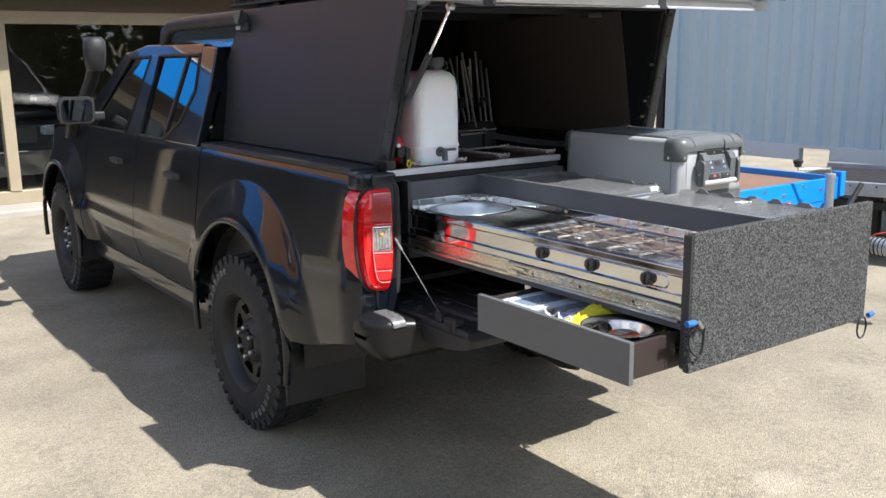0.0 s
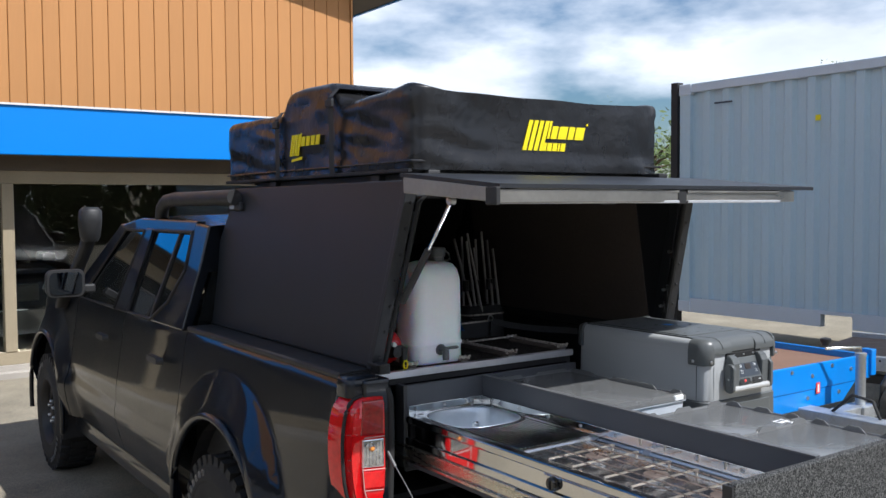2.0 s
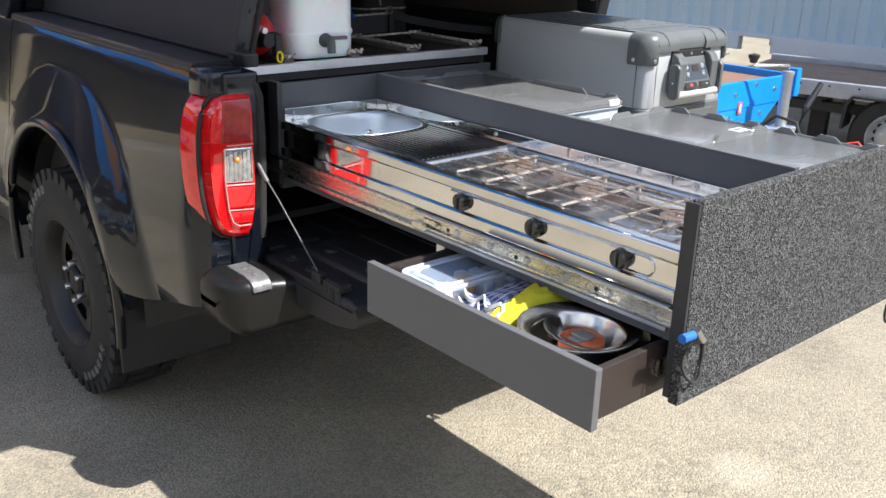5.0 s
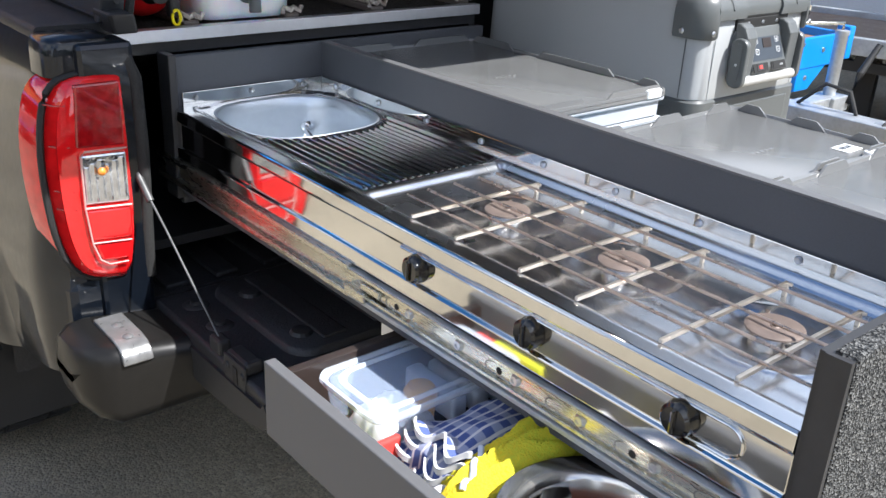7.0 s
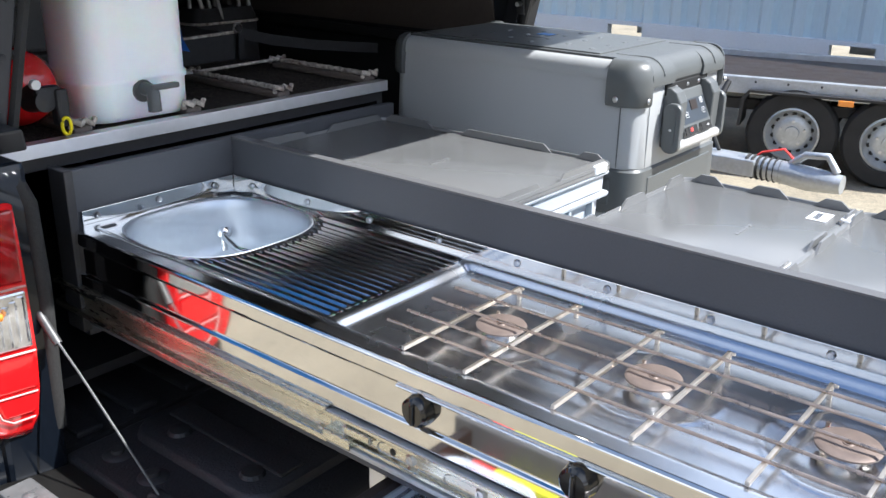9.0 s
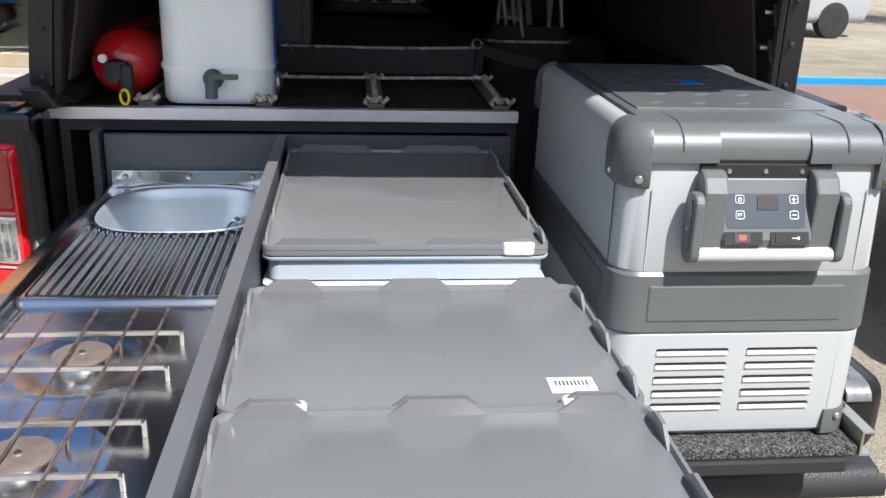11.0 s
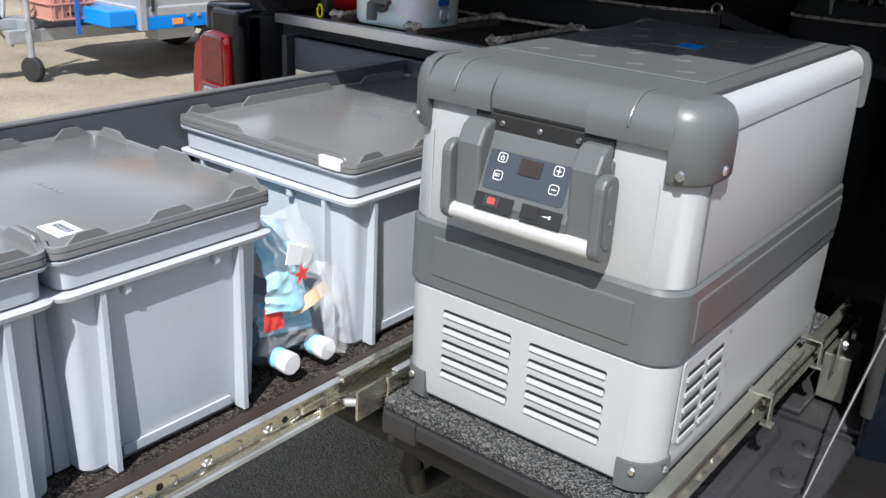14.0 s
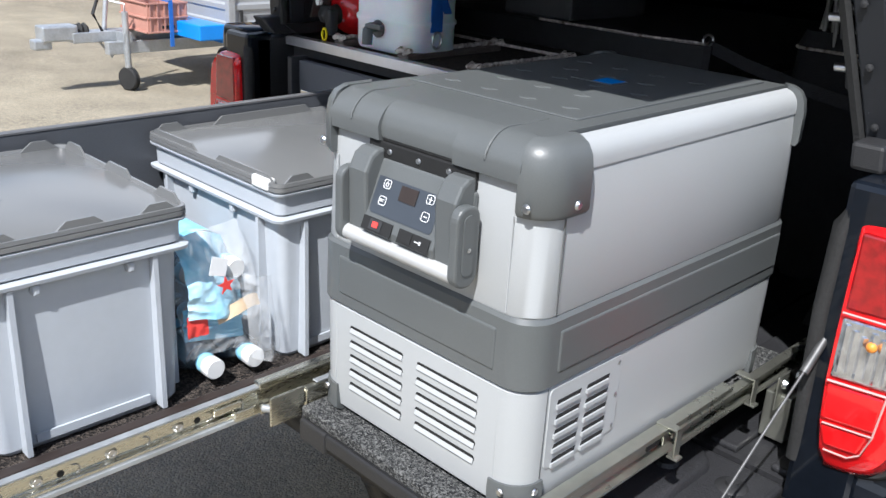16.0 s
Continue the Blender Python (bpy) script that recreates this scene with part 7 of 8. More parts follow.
part("film", sheet(44, 54, film), "film", wrap, smooth=35)
part("printed_film", sheet(48, 48, blue_film), "printfilm", wrap, "pale blue and white printed film", smooth=35)
part("loose_film", sheet(36, 48, loose_film), "film", wrap, smooth=35)
part("lower_print", sheet(30, 16, lambda u, v: tuple(Vector((0.098 + crumple(Vector((0.03 * u, 0.2 * v, 9.0)), 0.010), -0.66 + 0.10 * u, 0.945 + 0.05 * v - 0.02 * u)))), "label", wrap, smooth=35)
star = []
for k in range(10):
    a, r = radians(96 + 36 * k), (0.015 if k % 2 == 0 else 0.006)
    star.append((-0.600 + r * math.cos(a), 1.028 + r * math.sin(a)))
sx = max(blue_film(0.5 + d, 0.45 + e)[0] for d in (-0.1, 0, 0.1) for e in (-0.1, 0, 0.1))
part("star_print", prism(star, "x", sx + 0.001, sx + 0.002), "printred", wrap)
part("white_print", prism([(-0.625, 1.048), (-0.598, 1.040), (-0.592, 1.066), (-0.618, 1.076)], "x", sx - 0.004, sx - 0.003), "print", wrap)
M["paperband"] = mat("brown_paper", (0.52, 0.40, 0.27), 0.8, vary=0.12, scale=30)
part("paper_band", sheet(16, 5, lambda u, v: (0.128 + 0.010 * math.sin(4 * u) - 0.01 * v, -0.615 + 0.078 * u, 0.968 + 0.016 * v + 0.016 * math.sin(2.6 * u))), "paperband", wrap, "torn brown paper band", smooth=80)
part("red_print", sheet(8, 8, lambda u, v: (0.116 + crumple(Vector((0.1 * u, 0.1 * v, 3.0)), 0.006), -0.662 + 0.034 * u, 0.955 + 0.036 * v * (1 - 0.3 * u))), "printred", wrap, smooth=50)

# ---- what lies in the side drawer ----
tub = thing("plastic_tub", "clear plastic food tub with lid lying in the drawer", "tub", (-0.62, -0.72, 0.834))


def tub_ring(z, g):
    return [(-0.585 + p[0], -0.720 + p[1], z) for p in rrect(-0.152 - g, 0.152 + g, -0.071 - g, 0.071 + g, 0.028, 5)]


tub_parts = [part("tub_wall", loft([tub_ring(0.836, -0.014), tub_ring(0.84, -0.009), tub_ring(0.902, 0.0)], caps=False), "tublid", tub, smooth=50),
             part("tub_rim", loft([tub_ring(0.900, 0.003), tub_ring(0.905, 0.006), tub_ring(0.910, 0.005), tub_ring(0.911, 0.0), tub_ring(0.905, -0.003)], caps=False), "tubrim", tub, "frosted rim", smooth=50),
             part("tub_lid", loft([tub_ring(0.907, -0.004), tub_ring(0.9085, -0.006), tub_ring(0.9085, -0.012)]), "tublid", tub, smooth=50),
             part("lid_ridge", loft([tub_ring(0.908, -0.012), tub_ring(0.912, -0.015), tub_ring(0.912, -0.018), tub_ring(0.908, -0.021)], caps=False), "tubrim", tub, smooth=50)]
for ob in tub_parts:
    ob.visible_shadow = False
it = thing("paper_packet", "white paper packets inside the clear tub", "packet", (-0.66, -0.73, 0.838))
part("packet", sheet(18, 16, lambda u, v: (-0.722 + 0.10 * u, -0.775 + 0.085 * v, 0.840 + (0.048 + 0.014 * noise.noise(Vector((9 * u, 9 * v, 2)))) * abs(math.sin(math.pi * u)) ** 0.3 * abs(math.sin(math.pi * v)) ** 0.3)), "stuffwhite", it, smooth=60)
it = thing("paper_packet", "pale folded packets inside the clear tub", "packet", (-0.55, -0.72, 0.838))
for k in range(4):
    part("packet", box(-0.60 + 0.042 * k, -0.572 + 0.042 * k, -0.775, -0.665, 0.842, 0.882 - 0.004 * k), "stuffwhite" if k % 2 else "towelpale", it, bev=0.006)
it = thing("yellow_jar_lid", "round yellow lid inside the clear tub", "jar lid", (-0.60, -0.74, 0.84))
part("disc", turned([(0.0, 0.846), (0.020, 0.848), (0.024, 0.888), (0.018, 0.897), (0.0, 0.899)], 20, pose(-0.628, -0.738, 0)), "yolk", it, smooth=40)
it = thing("marker_pens", "red and green packaging beside the tub", "packet", (-0.76, -0.70, 0.836))
part("packet", boxes((-0.775, -0.764, -0.70, -0.66, 0.836, 0.890)), "printred", it, bev=0.003)
part("packet_stripe", boxes((-0.7755, -0.7635, -0.80, -0.70, 0.836, 0.893)), "towelgreen", it, bev=0.003)
it = thing("red_packet", "small red packet at the bottom of the drawer", "packet", (-0.73, -0.79, 0.834))
part("packet", boxes((-0.750, -0.712, -0.806, -0.796, 0.834, 0.888)), "printred", it, bev=0.003)


def fold(u, v, x0, x1, y0, y1, zt, amp, seed):
    x = x0 + (x1 - x0) * u
    y = y0 + (y1 - y0) * v
    n = noise.noise(Vector((x * 16 + seed, y * 26, seed)))
    e = abs(math.sin(math.pi * u)) ** 0.14 * abs(math.sin(math.pi * v)) ** 0.2
    return (x + 0.006 * n, y + 0.008 * noise.noise(Vector((x * 20, y * 12, seed + 4))), 0.836 + (zt - 0.836) * e + amp * n * e)


def stripes(name, a, b, c, axis):
    """Woven stripes: broad bands of two colours with thin pale lines."""
    m = mat(name, a, 0.9)
    n, l = m.node_tree.nodes, m.node_tree.links
    co = n.new("ShaderNodeTexCoord")
    src = co.outputs["Object"]
    last = None
    for freq, lo, hi, colour, direction in ((11.0, 0.45, 0.55, b, axis), (23.0, 0.80, 0.88, c, "Y" if axis == "X" else "X")):
        w = n.new("ShaderNodeTexWave")
        w.bands_direction = direction
        w.inputs["Scale"].default_value = freq
        w.inputs["Distortion"].default_value = 0.8
        l.new(src, w.inputs["Vector"])
        r = n.new("ShaderNodeMapRange")
        r.inputs["From Min"].default_value, r.inputs["From Max"].default_value = lo, hi
        l.new(w.outputs["Fac"], r.inputs["Value"])
        x = n.new("ShaderNodeMix")
        x.data_type = "RGBA"
        x.inputs[6].default_value, x.inputs[7].default_value = (*a, 1), (*colour, 1)
        if last:
            l.new(last, x.inputs[6])
        l.new(r.outputs["Result"], x.inputs["Factor"])
        last = x.outputs[2]
    l.new(last, n["Principled BSDF"].inputs["Base Color"])
    return m


M["checked"] = stripes("checked_cloth", (0.07, 0.10, 0.26), (0.28, 0.30, 0.42), (0.60, 0.58, 0.60), "X")
cloth = thing("checked_towel", "folded navy and white checked tea towel", "towel", (-0.63, -0.86, 0.834))
part("cloth", sheet(44, 28, lambda u, v: fold(u, v, -0.715, -0.42, -0.900, -0.800, 0.900, 0.012, 2.0)), "checked", cloth, smooth=80)
for k in range(4):
    edge = []
    for j in range(31):
        t = j / 30
        edge.append((-0.724 + 0.010 * k + 0.009 * math.sin(12 * t + 0.7 * k), -0.905 + 0.112 * t, 0.853 + 0.015 * k + 0.007 * math.sin(15 * t + 0.5 * k)))
    band = loft([[(p[0] + d, p[1], p[2] + e) for d, e in ((0.0, -0.0045), (0.004, -0.0045), (0.004, 0.0045), (0.0, 0.0045))] for p in edge])
    part("hem", band, "stuffwhite", cloth, "white bound hem", smooth=60)
    part("layer", sheet(16, 30, lambda u, v: (edge[int(v * 30)][0] + 0.08 * u, edge[int(v * 30)][1], edge[int(v * 30)][2] * (1 - u) + 0.86 * u)), "checked", cloth, smooth=80)
cloth = thing("yellow_towel", "crumpled yellow towel in the drawer", "towel", (-0.63, -0.95, 0.834))


def yellow(u, v):
    x, y = -0.765 + 0.33 * u, -0.998 + 0.105 * v
    ridge = 1 - 2 * abs(noise.noise(Vector((x * 17, y * 38 + x * 14, 7.0))))
    e = abs(math.sin(math.pi * (0.03 + 0.94 * u))) ** 0.35 * abs(math.sin(math.pi * (0.03 + 0.94 * v))) ** 0.4
    return (x, y + 0.008 * ridge, 0.836 + (0.066 + 0.026 * ridge + 0.018 * sstep(0.2, 0.6, u)) * e)


part("cloth", sheet(64, 44, yellow), "towelyellow", cloth, smooth=70)
part("pale_edge", rod([tuple(Vector(yellow(0.10 + 0.014 * k, 0.45 + 0.028 * k)) + Vector((0, 0, 0.003))) for k in range(16)], 0.004, 6), "towelpale", cloth, smooth=60)
cloth = thing("white_cloth", "white cloth tag on a black strap", "cloth", (-0.73, -0.89, 0.834))
part("cloth", sheet(16, 12, lambda u, v: fold(u, v, -0.778, -0.715, -0.945, -0.895, 0.888, 0.014, 11.0)), "stuffwhite", cloth, smooth=80)
part("strap_end", boxes((-0.762, -0.728, -0.890, -0.845, 0.836, 0.866)), "black", cloth, bev=0.010)
BOWL = [(0.0, 0.0), (0.060, 0.0), (0.074, 0.006), (0.088, 0.050), (0.092, 0.058), (0.112, 0.064), (0.1135, 0.0645), (0.1135, 0.0665), (0.111, 0.0670), (0.090, 0.0615), (0.085, 0.052), (0.072, 0.0085), (0.058, 0.003), (0.0, 0.003)]
bowl = thing("steel_bowl", "wide-rimmed polished steel bowl in the drawer", "bowl", (-0.66, -1.085, 0.846), group="nested steel bowls")
part("shell", turned([(r, z + 0.852) for r, z in BOWL], 56, pose(-0.662, -1.086, 0.0), cap=False), "pan", bowl, smooth=50)
bowl = thing("steel_bowl", "dark reflecting steel bowl beneath the front one", "bowl", (-0.60, -1.095, 0.836), group="nested steel bowls")
part("shell", turned([(r, z + 0.837) for r, z in BOWL], 56, pose(-0.600, -1.096, 0.0), cap=False), "pan", bowl, smooth=50)
roll = thing("strap_roll", "rolled orange webbing strap with metal buckle in the bowl", "strap", (-0.66, -1.1, 0.857))
part("webbing", turned([(0.0, 0.0), (0.041, 0.0), (0.0425, 0.002), (0.0425, 0.040), (0.041, 0.042)] + [(0.040 - 0.0016 * k, 0.042 - (0.0016 if k % 2 else 0.0)) for k in range(17)] + [(0.0, 0.038)], 40, pose(-0.664, -1.098, 0.857), cap=False), "strap", roll, smooth=25)
part("loose_end", loft([[(-0.664 + 0.0445 * math.cos(t), -1.098 + 0.0445 * math.sin(t), z) for z in (0.859, 0.897)] for t in (radians(-150 + 6 * k) for k in range(12))], caps=False), "strap", roll)
part("buckle", boxes((-0.690, -0.640, -1.112, -1.086, 0.899, 0.904), (-0.676, -0.652, -1.120, -1.080, 0.903, 0.907)), "aludull", roll, bev=0.002)


# ---- blue flatbed trailer beside the pickup ----
bt = thing("flatbed_trailer", "small blue steel flatbed trailer with brown plywood floor", "trailer", (2.95, 2.4, 0))
part("front_board", boxes((2.20, 3.72, 0.90, 0.93, 0.60, 0.765)), "blue", bt, bev=0.006)
part("front_skirt", prism([(2.45, 0.48), (3.40, 0.48), (3.55, 0.60), (2.30, 0.60)], "y", 0.905, 0.925), "blue", bt, bev=0.004)
part("side_board", boxes((3.69, 3.72, 0.93, 3.9, 0.60, 0.765)), "blue", bt, bev=0.006)
part("side_board", boxes((2.20, 2.23, 0.93, 3.9, 0.60, 0.765)), "blue", bt, bev=0.006)
part("rear_board", boxes((2.20, 3.72, 3.9, 3.93, 0.60, 0.765)), "blue", bt, bev=0.006)
part("floor", boxes((2.23, 3.69, 0.93, 3.9, 0.70, 0.72)), "ply", bt)
part("corner_bracket", boxes((3.70, 3.76, 0.88, 0.96, 0.62, 0.80)), "blue", bt, bev=0.006)
for k in range(6):
    part("bolt", turned([(0.0, 0.008), (0.012, 0.006), (0.014, 0.0)], 10, pose(2.38 + 0.22 * k, 0.90, 0.69 if k % 2 else 0.735, 90), cap=False), "screw", bt)
for xx in (2.6, 3.0, 3.35):
    part("lower_bolt", turned([(0.0, 0.008), (0.012, 0.006), (0.014, 0.0)], 10, pose(xx, 0.905, 0.55, 90), cap=False), "screw", bt)
part("sticker", boxes((3.08, 3.12, 0.895, 0.8995, 0.57, 0.64)), "printred", bt)
part("sticker_print", boxes((3.092, 3.108, 0.893, 0.8945, 0.58, 0.63)), "print", bt)
part("chassis", boxes((2.5, 3.4, 0.95, 3.8, 0.50, 0.60)), "galv", bt)
bar = part("drawbar", boxes((2.90, 3.04, 0.20, 1.2, 0.42, 0.50)), "galv", bt, bev=0.006)
part("coupling", rod([(2.97, 0.3, 0.46), (2.96, 0.1, 0.46), (2.955, -0.05, 0.45), (2.95, -0.20, 0.45)], [0.05, 0.055, 0.06, 0.045], 12), "galv", bar, smooth=50)
part("coupling_handle", rod([(2.96, 0.05, 0.50), (2.955, -0.02, 0.56), (2.95, -0.12, 0.57), (2.95, -0.17, 0.50)], 0.018, 8), "galv", bar, smooth=60)
folds = [(0.045, 0.0)] + [(0.062 if k % 2 else 0.045, 0.014 * (k + 1)) for k in range(14)]
part("rubber_gaiter", turned(folds, 16, pose(2.965, 0.28, 0.46, 90), cap=False), "rubber", bar, smooth=30)
part("breakaway_cable", rod([(2.99, 0.02, 0.50), (3.0, 0.10, 0.56), (2.99, 0.2, 0.53), (2.98, 0.26, 0.48)], 0.006, 6), "printred", bar, smooth=60)
part("cable_loop", rod([(3.0, 0.42, 0.50), (3.02, 0.48, 0.60), (3.0, 0.60, 0.62), (2.98, 0.72, 0.50)], 0.010, 6), "rubber", bar, smooth=60)
jk = part("jack_post", turned([(0.0, 0.0), (0.032, 0.0), (0.032, 0.50), (0.036, 0.505), (0.036, 0.525), (0.0, 0.53)], 18, pose(3.31, 0.73, 0.31)), "galv", bt, "grey jockey-wheel post with crank", smooth=40)
part("jack_crank", rod([(3.31, 0.73, 0.83), (3.31, 0.73, 0.87), (3.12, 0.86, 0.865)], 0.010, 8), "zinc", jk, smooth=60)
part("crank_knob", turned([(0.0, 0.0), (0.022, 0.004), (0.024, 0.02), (0.034, 0.035), (0.034, 0.05), (0.0, 0.06)], 14, pose(3.12, 0.86, 0.88)), "black", jk, smooth=50)
part("jack_clamp", boxes((3.24, 3.40, 0.66, 0.80, 0.42, 0.50), (3.02, 3.26, 0.68, 0.78, 0.44, 0.50)), "galv", jk, bev=0.006)
part("brake_lever", rod([(3.38, 0.66, 0.46), (3.42, 0.64, 0.62), (3.52, 0.62, 0.76)], [0.018, 0.02, 0.016], 8), "black", jk, smooth=60)
part("jockey_wheel", turned([(0.0, -0.03), (0.09, -0.03), (0.10, -0.02), (0.10, 0.02), (0.09, 0.03), (0.0, 0.03)], 20, pose(3.31, 0.73, 0.10, 0, 90, 0)), "rubber", jk, smooth=40)
part("jockey_fork", boxes((3.295, 3.325, 0.715, 0.745, 0.12, 0.34)), "galv", jk)


def trailer_wheel(parent, x, y, r, rr, turn=0.0, s=-1, z=None):
    R = pose(x, y, r if z is None else z, 0, 90 * s, 0)
    part("tyre", turned([(rr, -0.07), (r * 0.93, -0.085), (r, -0.06), (r, 0.06), (r * 0.93, 0.085), (rr + 0.01, 0.085), (rr, 0.07)], 36, R, cap=False), "rubber", parent, smooth=40)
    rim = part("rim", turned([(rr, 0.07), (rr - 0.012, 0.075), (rr - 0.022, 0.035), (rr * 0.74, 0.0), (rr * 0.62, 0.022), (rr * 0.40, 0.030), (rr * 0.26, 0.028), (rr * 0.25, 0.045), (0.0, 0.047)], 36, R, cap=False), "galv", parent, smooth=35)
    for k in range(14):
        a = 2 * math.pi * k / 14
        part("rim_hole", turned([(0.0, 0.0012), (rr * 0.09, 0.001)], 8, R @ pose(rr * 0.70 * math.cos(a), rr * 0.70 * math.sin(a), 0.010), cap=False), "slot", rim)
    for k in range(5):
        a = 2 * math.pi * k / 5
        part("wheel_nut", turned([(0.0, 0.012), (0.010, 0.010), (0.011, 0.0)], 6, R @ pose(rr * 0.45 * math.cos(a), rr * 0.45 * math.sin(a), 0.026), cap=False), "screw", rim)


trailer_wheel(bt, 3.80, 2.5, 0.27, 0.165, s=1)
trailer_wheel(bt, 2.12, 2.5, 0.27, 0.165, s=-1)

# ---- grey car trailer, turned a little, before the container ----
gt = thing("car_trailer", "grey galvanised car trailer with silver wheels", "trailer", (4.30, 1.71, 0), turn=14.0)
# local x runs to the right of the bed's near side, local -y along the bed
part("bed_rail", boxes((0.0, 0.05, -3.0, 0.1, 0.52, 0.63)), "galv", gt, bev=0.006)
part("bed", boxes((0.05, 1.30, -3.0, 0.1, 0.565, 0.585)), "brownply", gt)
part("bed_rail", boxes((1.30, 1.35, -3.0, 0.1, 0.52, 0.63)), "galv", gt, bev=0.006)
for yy in (0.0, -0.6, -2.3, -2.9):
    part("cross_beam", boxes((0.05, 1.30, yy - 0.05, yy + 0.05, 0.47, 0.565)), "black", gt)
part("long_beam", boxes((0.10, 0.16, -2.9, 0.05, 0.40, 0.47)), "black", gt, bev=0.004)
for yy in (-1.16, -1.74):
    part("axle", boxes((0.05, 1.30, yy - 0.03, yy + 0.03, 0.24, 0.30)), "black", gt)
    trailer_wheel(gt, 0.06, yy, 0.285, 0.172, s=-1)
    trailer_wheel(gt, 1.29, yy, 0.285, 0.172, s=1)
part("mudguard", prism([(-0.82, 0.32), (-0.83, 0.50), (-0.87, 0.555), (-2.03, 0.555), (-2.07, 0.50), (-2.08, 0.32), (-2.06, 0.32), (-2.05, 0.49), (-2.02, 0.54), (-0.88, 0.54), (-0.85, 0.49), (-0.84, 0.32)], "x", -0.06, 0.20), "black", gt)
part("marker_lamp", boxes((-0.075, -0.06, -1.50, -1.41, 0.505, 0.54)), "amber", gt, bev=0.003)
for k in range(14):
    part("rail_bolt", turned([(0.0, 0.004), (0.008, 0.003)], 8, pose(0.0, -0.1 - 0.2 * k, 0.60, 0, -90, 0), cap=False), "slot", gt)
part("prop", boxes((0.30, 0.42, -0.65, -0.53, 0.0, 0.565)), "black", gt)

# ---- white dropside trailer by the shop ----
wt = thing("dropside_trailer", "dropside trailer with pale panels on a blue frame", "trailer", (-5.9, 3.9, 0))
X, Y0, Y1, Z0, Z1 = -5.15, 2.72, 5.06, 0.555, 0.95


def dropside(name, ax, a, b, at, s):
    """A panel with two pressed grooves."""
    prof = [(0, Z0), (s * 0.028, Z0), (s * 0.028, Z0 + 0.07), (s * 0.016, Z0 + 0.085), (s * 0.016, Z0 + 0.17), (s * 0.028, Z0 + 0.19), (s * 0.028, Z0 + 0.23), (s * 0.016, Z0 + 0.25), (s * 0.016, Z0 + 0.31), (s * 0.030, Z0 + 0.33), (s * 0.030, Z1), (0, Z1)]
    if ax == "y":
        return part(name, prism([(at + p[0], p[1]) for p in prof], "y", a, b), "trailerpanel", wt, "pale anodised dropside panel", bev=0.003)
    bm = prism([(p[0], p[1]) for p in prof], "y", a, b)
    bmesh.ops.transform(bm, matrix=Matrix.Translation((0, at, 0)) @ Matrix.Rotation(radians(-90), 4, "Z"), verts=bm.verts)
    return part(name, bm, "trailerpanel", wt, bev=0.003)


side = dropside("side_panel", "y", Y0 + 0.05, Y1 - 0.03, X - 0.03, 1)
dropside("side_panel", "y", Y0 + 0.05, Y1 - 0.03, X - 1.47, -1)
dropside("end_panel", "x", X - 1.45, X - 0.05, Y0 + 0.03, 1)
dropside("end_panel", "x", X - 1.45, X - 0.05, Y1 - 0.03, -1)
part("floor", boxes((X - 1.46, X - 0.03, Y0, Y1, 0.53, 0.555)), "ply", wt)
frame_s = part("frame_side", boxes((X - 0.03, X + 0.005, Y0, Y1, 0.455, 0.553)), "bluefas", wt, "blue frame strip with white bars", bev=0.004)
part("frame_end", boxes((X - 1.48, X - 0.03, Y0 - 0.02, Y0 + 0.02, 0.455, 0.553)), "bluefas", wt, bev=0.004)
part("frame_end", boxes((X - 1.48, X - 0.03, Y1 - 0.02, Y1 + 0.02, 0.455, 0.553)), "bluefas", wt, bev=0.004)
part("front_box", boxes((X - 0.75, X - 0.03, Y0 - 0.25, Y0 - 0.02, 0.44, 0.56)), "blue", wt, bev=0.01)
for yy in (Y0 + 0.02, Y1 - 0.02):
    part("corner_post", boxes((X - 0.045, X + 0.012, yy - 0.03, yy + 0.03, 0.455, 0.98)), "trailerpanel", wt, bev=0.004)
    part("corner_post", boxes((X - 1.50, X - 1.44, yy - 0.03, yy + 0.03, 0.455, 0.98)), "trailerpanel", wt, bev=0.004)
for yy in (Y0 + 0.11, Y1 - 0.11):
    part("latch", boxes((X - 0.002, X + 0.012, yy - 0.012, yy + 0.012, 0.60, 0.74)), "black", wt, bev=0.003)
part("name_plate", boxes((X + 0.0, X + 0.0035, 4.02, 4.32, 0.585, 0.655)), "blue", side)
bm = bmesh.new()
for k in range(8):
    bx(bm, X + 0.0035, X + 0.0045, 4.035 + 0.034 * k, 4.058 + 0.034 * k, 0.603, 0.637)
part("plate_bars", bm, "print", side)
bm = bmesh.new()
for k in range(15):
    bx(bm, X + 0.0, X + 0.003, 3.36 + 0.042 * k, 3.39 + 0.042 * k, 0.604, 0.622)
part("small_print", bm, "printdark", side)
part("red_print", boxes((X + 0.0, X + 0.003, 4.37, 4.55, 0.61, 0.635)), "printred", side)
bm = bmesh.new()
for k in range(8):
    bx(bm, X + 0.005, X + 0.0065, 3.34 + 0.043 * k, 3.37 + 0.043 * k, 0.485, 0.525)
part("frame_bars", bm, "print", frame_s)
part("side_reflector", boxes((X + 0.005, X + 0.014, 3.0, 3.09, 0.485, 0.53)), "amber", frame_s)
part("reflector_tail", boxes((X + 0.005, X + 0.012, 4.72, 4.80, 0.485, 0.53)), "printred", frame_s)
for yy in (3.15, 3.25, 4.0, 4.1):
    part("hinge", boxes((X + 0.004, X + 0.016, yy - 0.02, yy + 0.02, 0.535, 0.57)), "galv", side, bev=0.003)
trailer_wheel(wt, X - 0.10, 4.02, 0.225, 0.135, s=1)
trailer_wheel(wt, X - 1.40, 4.02, 0.225, 0.135, s=-1)
part("mud_flap", boxes((X - 0.20, X - 0.01, 3.60, 3.615, 0.16, 0.44)), "black", wt)
